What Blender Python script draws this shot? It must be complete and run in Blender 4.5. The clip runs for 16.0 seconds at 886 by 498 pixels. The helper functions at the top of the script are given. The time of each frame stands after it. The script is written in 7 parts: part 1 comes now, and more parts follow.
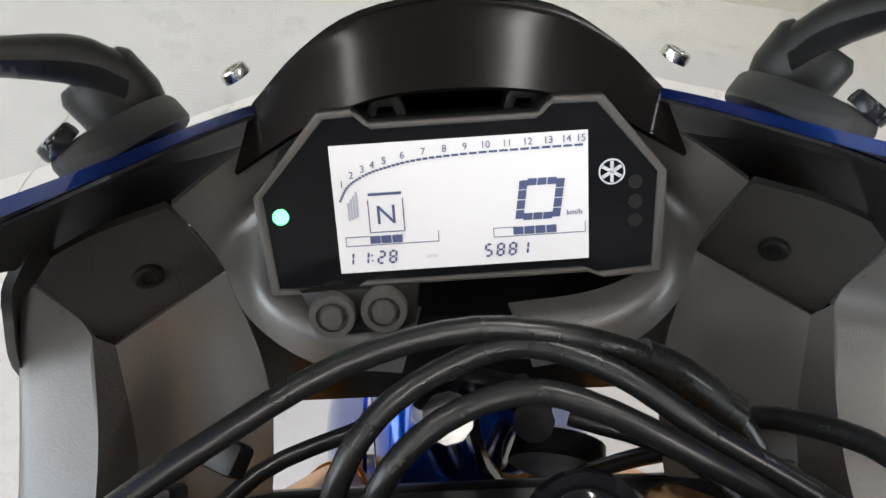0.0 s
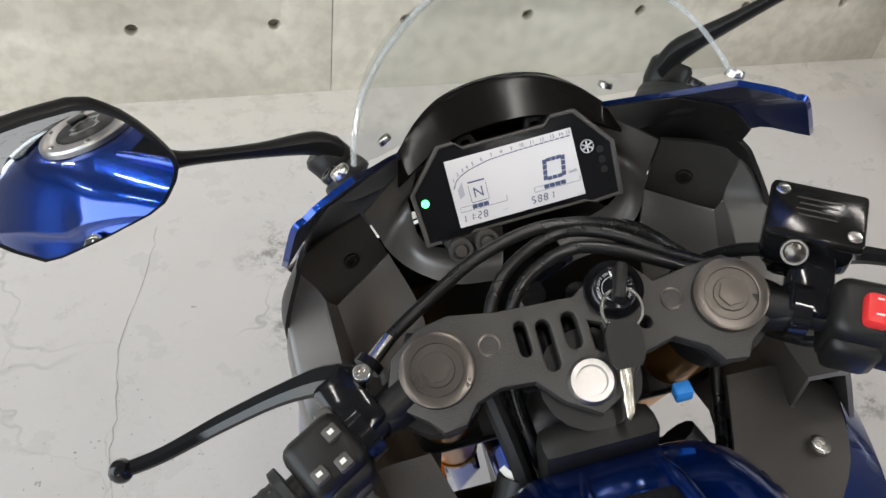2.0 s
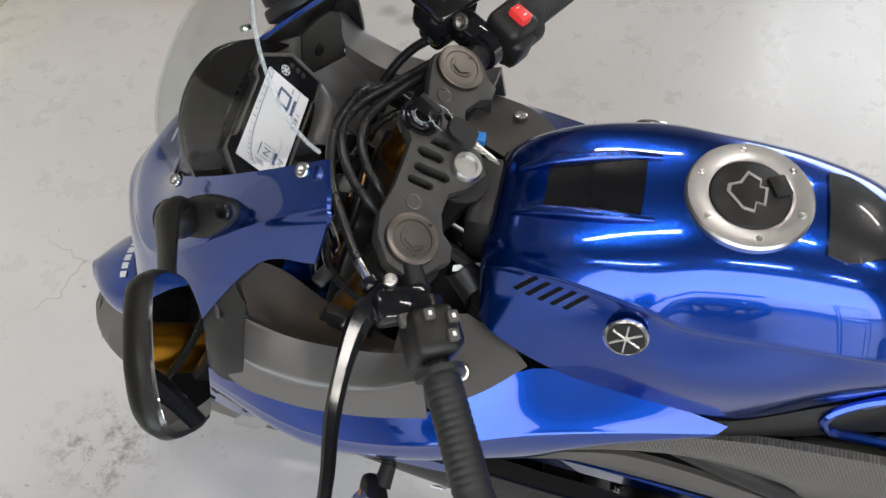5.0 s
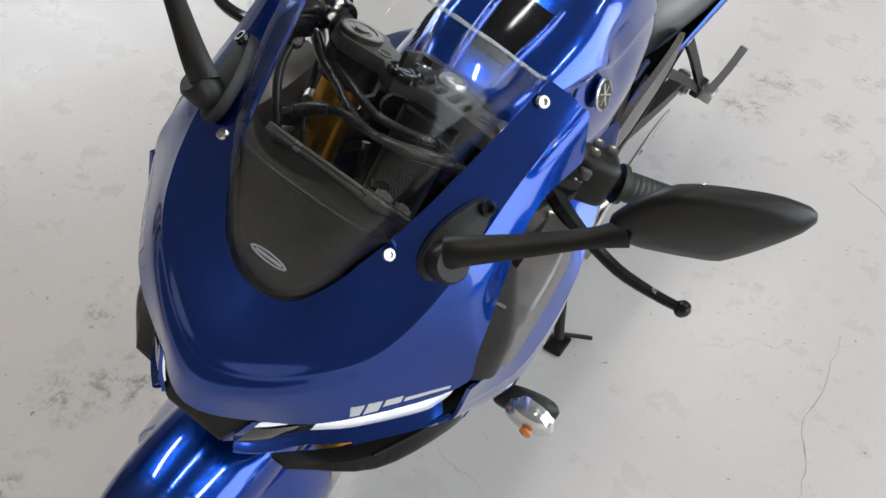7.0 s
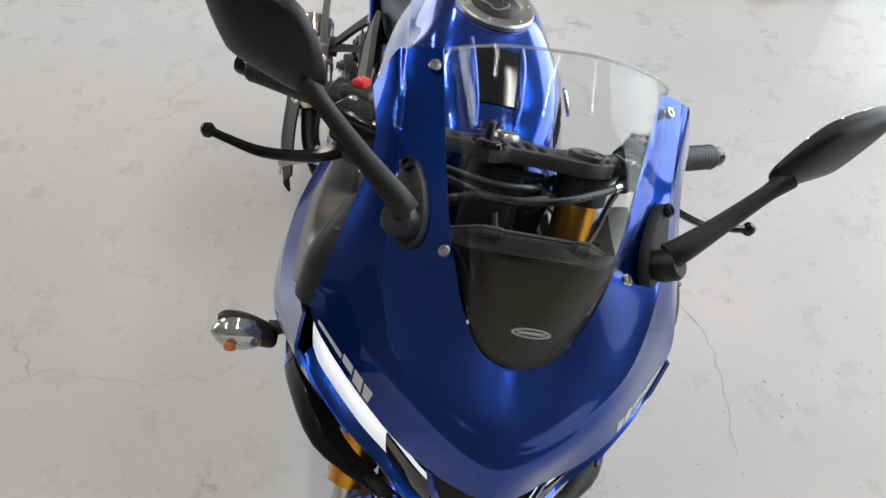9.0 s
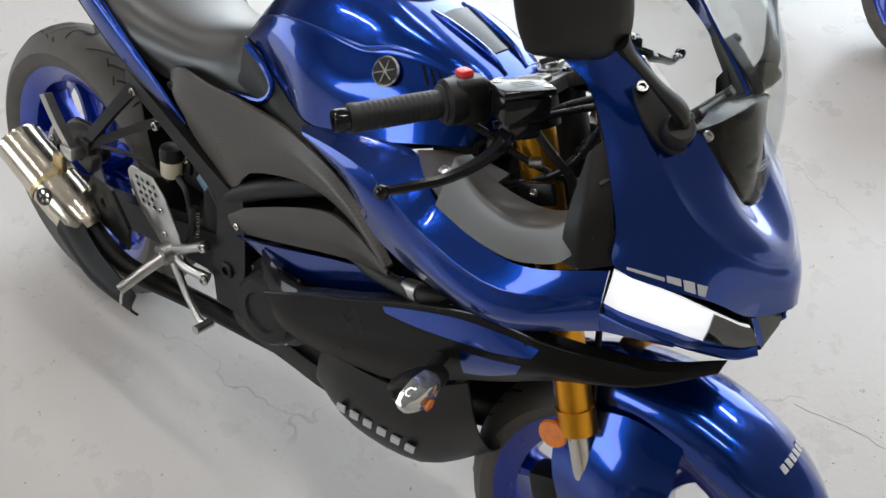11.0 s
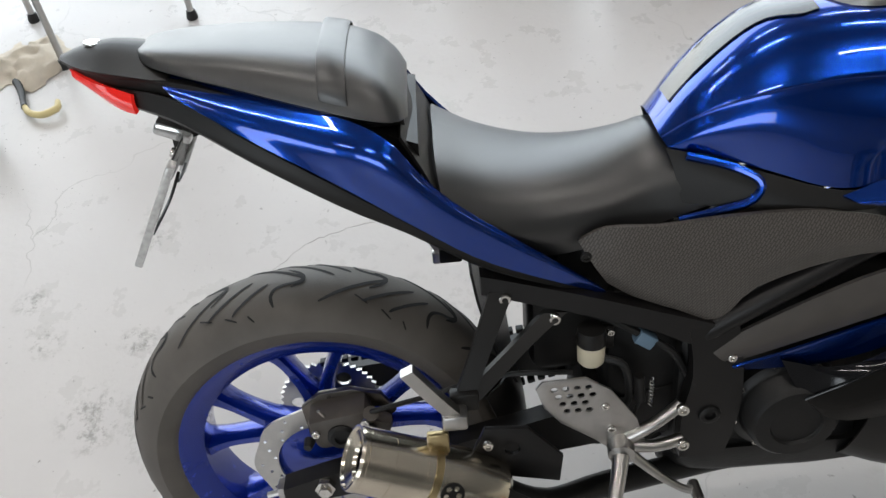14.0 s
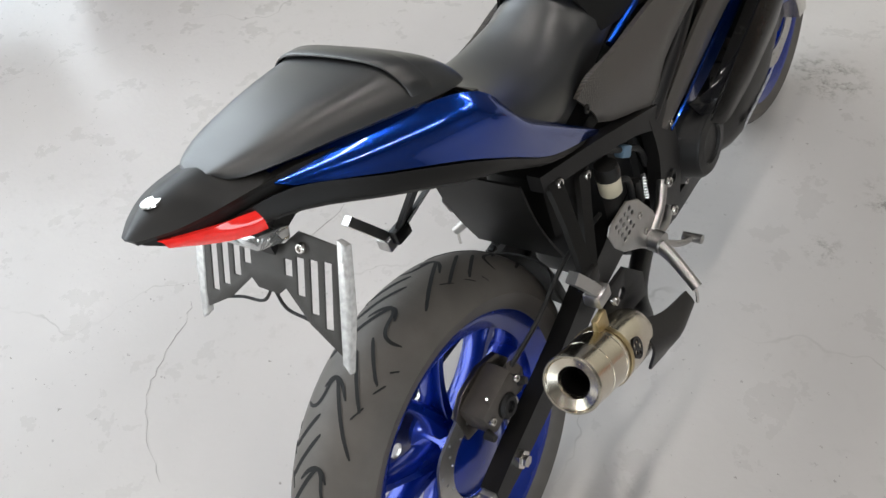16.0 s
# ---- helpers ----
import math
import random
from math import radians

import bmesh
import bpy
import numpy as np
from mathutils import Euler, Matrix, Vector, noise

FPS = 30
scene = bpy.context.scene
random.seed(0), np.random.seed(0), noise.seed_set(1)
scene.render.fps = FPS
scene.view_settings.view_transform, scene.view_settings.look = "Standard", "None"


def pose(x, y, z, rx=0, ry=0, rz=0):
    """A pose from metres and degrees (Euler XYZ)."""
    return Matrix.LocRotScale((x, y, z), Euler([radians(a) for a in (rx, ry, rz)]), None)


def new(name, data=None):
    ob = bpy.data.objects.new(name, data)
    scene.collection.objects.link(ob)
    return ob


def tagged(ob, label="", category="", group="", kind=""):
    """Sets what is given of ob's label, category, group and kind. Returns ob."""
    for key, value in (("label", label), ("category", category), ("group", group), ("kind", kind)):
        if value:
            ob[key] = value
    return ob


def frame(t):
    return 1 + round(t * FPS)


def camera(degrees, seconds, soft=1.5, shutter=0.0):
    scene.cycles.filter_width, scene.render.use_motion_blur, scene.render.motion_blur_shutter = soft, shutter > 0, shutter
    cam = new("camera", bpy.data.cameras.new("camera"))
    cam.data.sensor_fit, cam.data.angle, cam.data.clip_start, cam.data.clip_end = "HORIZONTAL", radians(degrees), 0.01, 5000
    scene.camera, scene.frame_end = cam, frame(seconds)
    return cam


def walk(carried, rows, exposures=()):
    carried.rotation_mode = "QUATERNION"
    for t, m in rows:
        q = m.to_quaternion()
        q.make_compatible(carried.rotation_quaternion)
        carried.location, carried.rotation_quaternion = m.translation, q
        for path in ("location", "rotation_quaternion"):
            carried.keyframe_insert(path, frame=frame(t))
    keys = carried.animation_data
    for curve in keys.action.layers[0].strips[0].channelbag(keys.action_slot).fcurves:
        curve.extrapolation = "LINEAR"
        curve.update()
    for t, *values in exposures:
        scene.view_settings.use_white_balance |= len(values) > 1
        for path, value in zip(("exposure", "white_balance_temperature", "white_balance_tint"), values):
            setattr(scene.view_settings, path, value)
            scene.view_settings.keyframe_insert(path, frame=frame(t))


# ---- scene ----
cam = camera(54.80, 16.0)
# The machine leans on its side stand; the path is given in the machine's own axes and leans with it.
LEAN = pose(0, 0, 0, 0, -14.62, 0)
PATH = [
    (0, -0.0118, 0.9794, 1.2532, 34.95, 1.07, -2.27),
    (0.5, -0.0130, 0.9173, 1.3037, 36.09, 1.22, -4.06),
    (1, -0.0167, 0.8428, 1.3504, 39.74, 2.26, -5.57),
    (1.5, -0.0413, 0.7568, 1.4011, 42.08, 4.07, -6.52),
    (2, -0.0997, 0.6983, 1.4499, 42.29, 8.01, -12.06),
    (2.5, -0.2000, 0.6262, 1.4989, 41.48, 10.44, -22.76),
    (3, -0.2946, 0.5838, 1.5253, 40.33, 8.89, -32.01),
    (3.5, -0.4415, 0.5391, 1.5708, 38.92, 9.17, -41.28),
    (3.7, -0.4851, 0.5430, 1.6140, 38.19, 8.38, -45.42),
    (5.8, -0.4560, 1.2894, 1.6443, 27.62, -3.42, -107.31),
    (6, -0.4284, 1.3825, 1.6356, 28.42, -4.30, -116.69),
    (6.5, -0.3601, 1.5291, 1.6203, 31.92, -9.15, -132.98),
    (7, -0.2643, 1.6568, 1.6076, 34.62, -12.66, -145.10),
    (7.5, -0.1389, 1.7868, 1.5793, 36.57, -12.88, -154.44),
    (8, -0.0368, 1.8416, 1.5688, 38.26, -15.02, -161.57),
    (8.5, 0.1018, 1.8474, 1.5865, 40.88, -15.60, -169.62),
    (9, 0.2685, 1.8420, 1.5604, 45.17, -14.76, -182.08),
    (9.2, 0.3626, 1.8405, 1.5328, 46.66, -14.01, -187.96),
    (11.3, 1.0080, 1.3746, 1.3628, 56.55, -9.34, -237.59),
    (11.5, 1.0000, 1.2889, 1.3528, 57.12, -9.05, -240.63),
    (12, 1.0033, 1.0809, 1.3362, 58.41, -6.95, -247.13),
    (12.5, 1.0974, 0.8422, 1.3168, 58.19, -3.52, -253.25),
    (13, 1.1051, 0.6267, 1.3000, 57.66, -1.74, -257.60),
    (13.5, 1.0663, 0.4298, 1.3203, 57.80, 1.24, -262.77),
    (14, 1.0590, 0.1925, 1.3284, 57.35, 4.24, -272.49),
    (14.5, 1.0155, -0.0263, 1.3636, 55.91, 6.77, -285.38),
    (15, 0.9180, -0.1878, 1.3930, 54.27, 11.35, -298.96),
    (15.5, 0.8151, -0.3751, 1.4408, 50.80, 16.48, -315.08),
    (16, 0.7471, -0.5346, 1.4390, 48.08, 16.69, -325.50),
]
walk(cam, [(t, LEAN @ pose(*p)) for t, *p in PATH], [(0.0, 0.43), (1.0, 0.30), (1.5, 0.18), (2.5, -0.08), (3.7, -0.18), (5.8, 0.18), (6.5, 0.12), (7.5, -0.05), (13.0, 0.0), (14.0, -0.22), (15.0, -0.24), (15.5, -0.18), (16.0, -0.03)])

from mathutils.bvhtree import BVHTree

# ---------------------------------------------------------------- world and light
world = bpy.data.worlds.new("sky")
scene.world = world
world.use_nodes = True
wn = world.node_tree
sky = wn.nodes.new("ShaderNodeTexSky")
sky.sky_type, sky.sun_disc = "NISHITA", False
sky.sun_elevation, sky.sun_rotation = radians(40), radians(230)
wn.links.new(sky.outputs[0], wn.nodes["Background"].inputs[0])
wn.nodes["Background"].inputs[1].default_value = 0.1


def area_lamp(name, m, sx, sy, watts, color):
    data = bpy.data.lights.new(name, "AREA")
    data.shape, data.size, data.size_y, data.energy, data.color = "RECTANGLE", sx, sy, watts, color
    ob = new(name, data)
    ob.matrix_basis = m
    return ob


ROOM = (-4.3, 5.5, -7.0)  # west, east, south limits of the garage
CEIL = 4.2
TUBES = [(x, y) for x in (-2.6, -0.2, 2.2) for y in (-3.0, -0.5, 2.0)]
for tx, ty in TUBES:
    area_lamp("tube_light", pose(tx, ty, CEIL - 0.13), 0.09, 1.2, 22, (1.0, 0.945, 0.895))
area_lamp("shutter_daylight", pose(ROOM[0] + 0.05, -1.35, 2.05, 0, -90, 0), 3.7, 7.9, 395, (0.86, 0.945, 1.0))
# No east window is known: unseen area light added for the right side.
area_lamp("east_fill", pose(ROOM[1] - 0.05, -2.5, 2.45, 0, 90, 0), 1.8, 4.4, 130, (0.90, 0.96, 1.0))
# Added fill from the south, without any known door there.
area_lamp("south_fill", pose(2.4, ROOM[2] + 0.06, 1.2, 90, 0, 0), 3.2, 2.2, 50, (0.9, 0.95, 1.0))


# ---------------------------------------------------------------- materials
def mat(name, color, rough=0.5, metal=0.0, coat=0.0, coat_rough=0.03, spec=0.5, vary=0.0, scale=30.0, bump=0.0, bump_scale=200.0, alpha=1.0,
        trans=0.0, ior=1.45, emit=None, power=0.0):
    """A principled material with noise in its colour, roughness and relief."""
    m = bpy.data.materials.new(name)
    m.use_nodes = True
    nt = m.node_tree
    b = nt.nodes["Principled BSDF"]
    b.inputs["Base Color"].default_value = (*color, 1)
    b.inputs["Roughness"].default_value = rough
    b.inputs["Metallic"].default_value = metal
    b.inputs["Coat Weight"].default_value = coat
    b.inputs["Coat Roughness"].default_value = coat_rough
    b.inputs["Specular IOR Level"].default_value = spec
    b.inputs["Transmission Weight"].default_value = trans
    b.inputs["IOR"].default_value = ior
    b.inputs["Alpha"].default_value = alpha
    if emit:
        b.inputs["Emission Color"].default_value = (*emit, 1)
        b.inputs["Emission Strength"].default_value = power
    co = nt.nodes.new("ShaderNodeTexCoord")
    if vary:
        n = nt.nodes.new("ShaderNodeTexNoise")
        n.inputs["Scale"].default_value, n.inputs["Detail"].default_value = scale, 6
        nt.links.new(co.outputs["Object"], n.inputs["Vector"])
        mix = nt.nodes.new("ShaderNodeMix")
        mix.data_type = "RGBA"
        mix.inputs["A"].default_value = (*[c * (1 - vary) for c in color], 1)
        mix.inputs["B"].default_value = (*[min(1, c * (1 + vary)) for c in color], 1)
        nt.links.new(n.outputs["Fac"], mix.inputs["Factor"])
        nt.links.new(mix.outputs["Result"], b.inputs["Base Color"])
        mr = nt.nodes.new("ShaderNodeMapRange")
        mr.inputs["To Min"].default_value, mr.inputs["To Max"].default_value = max(0.02, rough - 0.12 * vary * 2), min(1, rough + 0.12 * vary * 2)
        nt.links.new(n.outputs["Fac"], mr.inputs["Value"])
        nt.links.new(mr.outputs["Result"], b.inputs["Roughness"])
    if bump:
        n2 = nt.nodes.new("ShaderNodeTexNoise")
        n2.inputs["Scale"].default_value, n2.inputs["Detail"].default_value = bump_scale, 3
        nt.links.new(co.outputs["Object"], n2.inputs["Vector"])
        bp = nt.nodes.new("ShaderNodeBump")
        bp.inputs["Strength"].default_value, bp.inputs["Distance"].default_value = bump, 0.001
        nt.links.new(n2.outputs["Fac"], bp.inputs["Height"])
        nt.links.new(bp.outputs["Normal"], b.inputs["Normal"])
    return m


BLUE = mat("blue_paint", (0.0016, 0.041, 0.295), 0.22, 0.92, coat=1.0, coat_rough=0.015, vary=0.05, scale=900)
BLUE_RIM = mat("blue_rim_paint", (0.003, 0.026, 0.28), 0.26, 0.6, coat=0.8, coat_rough=0.06, vary=0.15, scale=60)
BLACK = mat("matt_black_plastic", (0.008, 0.0075, 0.007), 0.4, spec=0.35, vary=0.2, scale=14, bump=0.12, bump_scale=900)
# Near-black that puts the deep shade of gaps and hollows into the colour.
DEEP = mat("gap_shade_black", (0.003, 0.0027, 0.0025), 0.6, spec=0.12, vary=0.2, scale=30)
GREYPANEL = mat("grained_dark_plastic", (0.064, 0.058, 0.053), 0.42, spec=0.4, vary=0.22, scale=25, bump=0.35, bump_scale=700)
GLOSS = mat("gloss_black", (0.006, 0.006, 0.007), 0.1, spec=0.45, vary=0.2, scale=20)
RUBBER = mat("rubber", (0.010, 0.010, 0.010), 0.5, vary=0.25, scale=40, bump=0.3, bump_scale=500)
TYRE = mat("tyre_rubber", (0.098, 0.088, 0.078), 0.58, vary=0.35, scale=18, bump=0.25, bump_scale=320)
GROOVE_SHADE = mat("groove_shade", (0.008, 0.008, 0.008), 0.8, vary=0.2)
VINYL = mat("seat_vinyl", (0.013, 0.0133, 0.0137), 0.37, coat=0.25, coat_rough=0.38, spec=1.0, vary=0.2, scale=30, bump=0.12, bump_scale=1400)
GOLD = mat("gold_anodised", (0.72, 0.33, 0.03), 0.3, 1.0, vary=0.15, scale=40)
STEEL = mat("bright_steel", (0.62, 0.60, 0.57), 0.22, 1.0, vary=0.15, scale=60)
ALU = mat("machined_aluminium", (0.47, 0.46, 0.445), 0.32, 1.0, vary=0.15, scale=50, bump=0.1, bump_scale=700)
CABLE = mat("glossy_cable_sheath", (0.010, 0.010, 0.010), 0.28, vary=0.2, scale=50)
TRIM = mat("cockpit_trim_plastic", (0.074, 0.068, 0.063), 0.34, spec=1.0, vary=0.15, scale=12, bump=0.15, bump_scale=900)
WINGDARK = mat("satin_dark_grey_panel", (0.008, 0.0075, 0.007), 0.26, spec=0.16, vary=0.2, scale=14)
SATIN = mat("satin_black_panel", (0.007, 0.0065, 0.006), 0.16, spec=0.5, vary=0.2, scale=14)
BRASS = mat("dull_brass", (0.50, 0.40, 0.22), 0.3, 1.0, vary=0.2, scale=40)
TITAN = mat("heat_tinted_muffler", (0.66, 0.60, 0.50), 0.2, 1.0, vary=0.28, scale=18)
# On the cockpit panel this darker grey stands for shade, not another material.
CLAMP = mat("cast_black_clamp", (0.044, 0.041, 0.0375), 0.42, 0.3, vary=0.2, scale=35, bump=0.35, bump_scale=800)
CAPGREY = mat("turned_fork_cap", (0.125, 0.112, 0.10), 0.30, 0.95, vary=0.25, scale=30)
IRON = mat("dark_cast_engine", (0.008, 0.008, 0.008), 0.42, 0.1, spec=0.35, vary=0.3, scale=40, bump=0.3, bump_scale=300)
CASTDUST = mat("dusty_cast_metal", (0.058, 0.050, 0.043), 0.5, vary=0.3, scale=60, bump=0.3, bump_scale=400)
FRAMEBLK = mat("frame_black_paint", (0.008, 0.0075, 0.0075), 0.4, spec=0.35, vary=0.2, scale=40, bump=0.15, bump_scale=400)
def weave_mat():
    """Dark plastic with a moulded pattern of short slanting dashes."""
    m = mat("patterned_dark_plastic", (0.044, 0.039, 0.035), 0.34, spec=0.5)
    nt = m.node_tree
    b = nt.nodes["Principled BSDF"]
    co, turn, br = (nt.nodes.new("ShaderNode" + k) for k in ("TexCoord", "Mapping", "TexBrick"))
    turn.inputs["Rotation"].default_value = (radians(-62), radians(90), radians(90))
    turn.inputs["Scale"].default_value = (1, 1, 1)
    nt.links.new(co.outputs["Object"], turn.inputs["Vector"])
    nt.links.new(turn.outputs[0], br.inputs["Vector"])
    br.inputs["Scale"].default_value, br.inputs["Mortar Size"].default_value = 1.0, 0.0009
    br.inputs["Brick Width"].default_value, br.inputs["Row Height"].default_value = 0.0095, 0.0036
    br.inputs["Color1"].default_value, br.inputs["Color2"].default_value, br.inputs["Mortar"].default_value = (0.110, 0.099, 0.090, 1), (0.097, 0.087, 0.079, 1), (0.052, 0.047, 0.042, 1)
    nt.links.new(br.outputs["Color"], b.inputs["Base Color"])
    bp = nt.nodes.new("ShaderNodeBump")
    bp.invert = True
    bp.inputs["Strength"].default_value, bp.inputs["Distance"].default_value = 0.8, 0.001
    nt.links.new(br.outputs["Fac"], bp.inputs["Height"])
    nt.links.new(bp.outputs["Normal"], b.inputs["Normal"])
    return m


WEAVE = weave_mat()
RED = mat("red_plastic", (0.62, 0.03, 0.03), 0.35, vary=0.1)
REDLENS = mat("red_lens", (0.55, 0.012, 0.010), 0.12, coat=0.8, vary=0.35, scale=70, emit=(1.0, 0.03, 0.02), power=0.35)
ORANGE = mat("orange_reflector", (0.75, 0.2, 0.02), 0.18, coat=0.6, vary=0.25, scale=120)
WHITEP = mat("white_plastic", (0.68, 0.67, 0.62), 0.4, vary=0.1)
CREAM = mat("fluid_pot", (0.62, 0.56, 0.42), 0.35, vary=0.12)
DECAL = mat("silver_white_decal", (0.5, 0.5, 0.52), 0.3, vary=0.1)
DARKLENS = mat("smoked_lens", (0.012, 0.012, 0.013), 0.08, coat=1.0)
CLEARLENS = mat("clear_lens", (0.55, 0.55, 0.54), 0.12, 0.75, coat=1.0, vary=0.3, scale=90)
STRIPLENS = mat("frosted_strip_lens", (0.55, 0.55, 0.54), 0.18, 0.3, coat=0.8, vary=0.5, scale=120, bump=1.0, bump_scale=160)
LAMPGLASS = mat("headlamp_lens", (0.90, 0.91, 0.93), 0.2, 0.0, coat=1.0, vary=0.35, scale=50, emit=(0.95, 0.97, 1.0), power=0.8)
MIRROR = mat("mirror_glass", (0.86, 0.87, 0.88), 0.01, 1.0)
def screen_mat():
    """Clear thin acrylic: see-through, with gloss that grows at a grazing angle."""
    m = bpy.data.materials.new("clear_screen")
    m.use_nodes = True
    nt = m.node_tree
    nt.nodes.remove(nt.nodes["Principled BSDF"])
    see, shine, fac, mix = (nt.nodes.new("ShaderNode" + k) for k in ("BsdfTransparent", "BsdfGlossy", "LayerWeight", "MixShader"))
    see.inputs["Color"].default_value = (0.93, 0.94, 0.94, 1)
    shine.inputs["Roughness"].default_value = 0.0
    fac.inputs["Blend"].default_value = 0.12
    curve = nt.nodes.new("ShaderNodeMapRange")
    curve.inputs["To Min"].default_value, curve.inputs["To Max"].default_value = 0.006, 0.26
    nt.links.new(fac.outputs["Facing"], curve.inputs["Value"])
    nt.links.new(curve.outputs["Result"], mix.inputs[0])
    nt.links.new(see.outputs[0], mix.inputs[1])
    nt.links.new(shine.outputs[0], mix.inputs[2])
    nt.links.new(mix.outputs[0], nt.nodes["Material Output"].inputs[0])
    return m


GLASS = screen_mat()
VISORBLK = mat("satin_brown_black_visor", (0.006, 0.005, 0.0045), 0.17, spec=0.18)
SCREENEDGE = mat("screen_edge", (0.42, 0.45, 0.46), 0.25, alpha=0.4, vary=0.15, scale=60, coat=0.5)
PAD = mat("tank_pad_vinyl", (0.008, 0.008, 0.009), 0.26, coat=0.6, vary=0.15, scale=40, bump=0.1, bump_scale=500)
LCD = mat("lcd_face", (0.58, 0.565, 0.565), 0.25, emit=(0.86, 0.84, 0.86), power=0.12, coat=0.3)
INK = mat("lcd_ink", (0.06, 0.08, 0.16), 0.4)
INKPALE = mat("lcd_pale_ink", (0.38, 0.38, 0.44), 0.4)
GREENLED = mat("green_lamp", (0.05, 0.6, 0.15), 0.3, emit=(0.1, 1.0, 0.25), power=4.0)
KEYSTEEL = mat("key_steel", (0.66, 0.63, 0.55), 0.25, 1.0, vary=0.1)


# ---------------------------------------------------------------- mesh tools
def crom(p, n):
    """Points along a smooth curve through p, n steps to each span."""
    p = np.asarray(p, float)
    q = np.concatenate([[2 * p[0] - p[1]], p, [2 * p[-1] - p[-2]]])
    out = []
    for i in range(1, len(q) - 2):
        for k in range(n):
            t = k / n
            a, b, c, d = q[i - 1], q[i], q[i + 1], q[i + 2]
            out.append(0.5 * (2 * b + (c - a) * t + (2 * a - 5 * b + 4 * c - d) * t * t + (3 * b - 3 * c + d - a) * t ** 3))
    out.append(p[-1])
    return np.array(out)


def flip(p, s):
    return [(x * s, y, z) for x, y, z in p]


def skin(grid, n=5, m=5, thick=0.004, s=1, out=(1, 0, 0.6), sink=0.0):
    """A thin closed shell over a smooth surface through a grid of points; the thickness goes away from 'out'."""
    g = np.asarray(grid, float).copy()
    rows = np.stack([crom(r, m) for r in g])
    P = np.stack([crom(rows[:, k], n) for k in range(rows.shape[1])], 1)
    du, dv = np.gradient(P, axis=0), np.gradient(P, axis=1)
    nor = np.cross(du, dv)
    nor /= np.linalg.norm(nor, axis=2, keepdims=True) + 1e-9
    if (nor.reshape(-1, 3) @ np.array(out)).mean() < 0:
        nor = -nor
    P = P - nor * sink
    Q = P - nor * thick
    a, b = P.shape[:2]
    v = np.concatenate([P.reshape(-1, 3), Q.reshape(-1, 3)])
    v[:, 0] *= s
    o = a * b
    f = []
    for i in range(a - 1):
        for j in range(b - 1):
            k = i * b + j
            f.append((k, k + 1, k + b + 1, k + b))
            f.append((o + k, o + k + b, o + k + b + 1, o + k + 1))
    rim = [j for j in range(b)] + [i * b + b - 1 for i in range(1, a)] + [(a - 1) * b + j for j in range(b - 2, -1, -1)] + [i * b for i in range(a - 2, 0, -1)]
    for k in range(len(rim)):
        p, q = rim[k], rim[(k + 1) % len(rim)]
        f.append((p, q, o + q, o + p))
    return v, f


def tube(path, r, n=10, res=4, caps=True):
    """A round tube along a smooth path; r is one radius or one for each point of the path."""
    path = np.asarray(path, float)
    rr = np.full(len(path), r, float) if np.isscalar(r) else np.asarray(r, float)
    c = crom(np.c_[path, rr], res) if len(path) > 2 else np.c_[path, rr]
    p, rr = c[:, :3], c[:, 3]
    tan = np.gradient(p, axis=0)
    tan /= np.linalg.norm(tan, axis=1, keepdims=True) + 1e-12
    ref = np.array([0, 0, 1.0]) if abs(tan[0, 2]) < 0.9 else np.array([1.0, 0, 0])
    u = np.cross(tan[0], ref)
    u /= np.linalg.norm(u)
    v, f = [], []
    for i in range(len(p)):
        u = u - tan[i] * (u @ tan[i])
        u /= np.linalg.norm(u)
        w = np.cross(tan[i], u)
        for k in range(n):
            a = 2 * math.pi * k / n
            v.append(p[i] + rr[i] * (math.cos(a) * u + math.sin(a) * w))
    for i in range(len(p) - 1):
        for k in range(n):
            a, b = i * n + k, i * n + (k + 1) % n
            f.append((a, b, b + n, a + n))
    if caps:
        f.append(tuple(range(n)))
        f.append(tuple(range((len(p) - 1) * n, len(p) * n)))
    return np.array(v), f


def lathe(profile, centre, axis, n=32, closed=False):
    """A body turned about an axis: profile rows are (radius, height along the axis)."""
    ax = np.array(axis, float) / np.linalg.norm(axis)
    ref = np.array([0, 0, 1.0]) if abs(ax[2]) < 0.9 else np.array([0, 1.0, 0])
    u = np.cross(ax, ref)
    u /= np.linalg.norm(u)
    w = np.cross(ax, u)
    v, f = [], []
    for r, h in profile:
        for k in range(n):
            a = 2 * math.pi * k / n
            v.append(np.array(centre) + ax * h + r * (math.cos(a) * u + math.sin(a) * w))
    m = len(profile)
    for i in range(m if closed else m - 1):
        for k in range(n):
            a, b, c, d = i * n + k, i * n + (k + 1) % n, ((i + 1) % m) * n + (k + 1) % n, ((i + 1) % m) * n + k
            f.append((a, b, c, d))
    if not closed:
        f.append(tuple(range(n)))
        f.append(tuple(range((m - 1) * n, m * n)))
    return np.array(v), f


def loft(sections, res=3, n=0):
    """A closed body through closed section loops of equal count; n > 0 rounds the loops."""
    secs = [np.asarray(s, float) for s in sections]
    if n:
        secs = [crom(np.concatenate([s[-1:], s, s[:2]]), n)[n:-n - 1] for s in secs]
    S = np.stack(secs)
    if res > 1:
        S = np.stack([crom(S[:, k], res) for k in range(S.shape[1])], 1)
    a, b = S.shape[:2]
    f = [(i * b + k, i * b + (k + 1) % b, (i + 1) * b + (k + 1) % b, (i + 1) * b + k) for i in range(a - 1) for k in range(b)]
    f += [tuple(range(b)), tuple(range((a - 1) * b, a * b))]
    return S.reshape(-1, 3), f


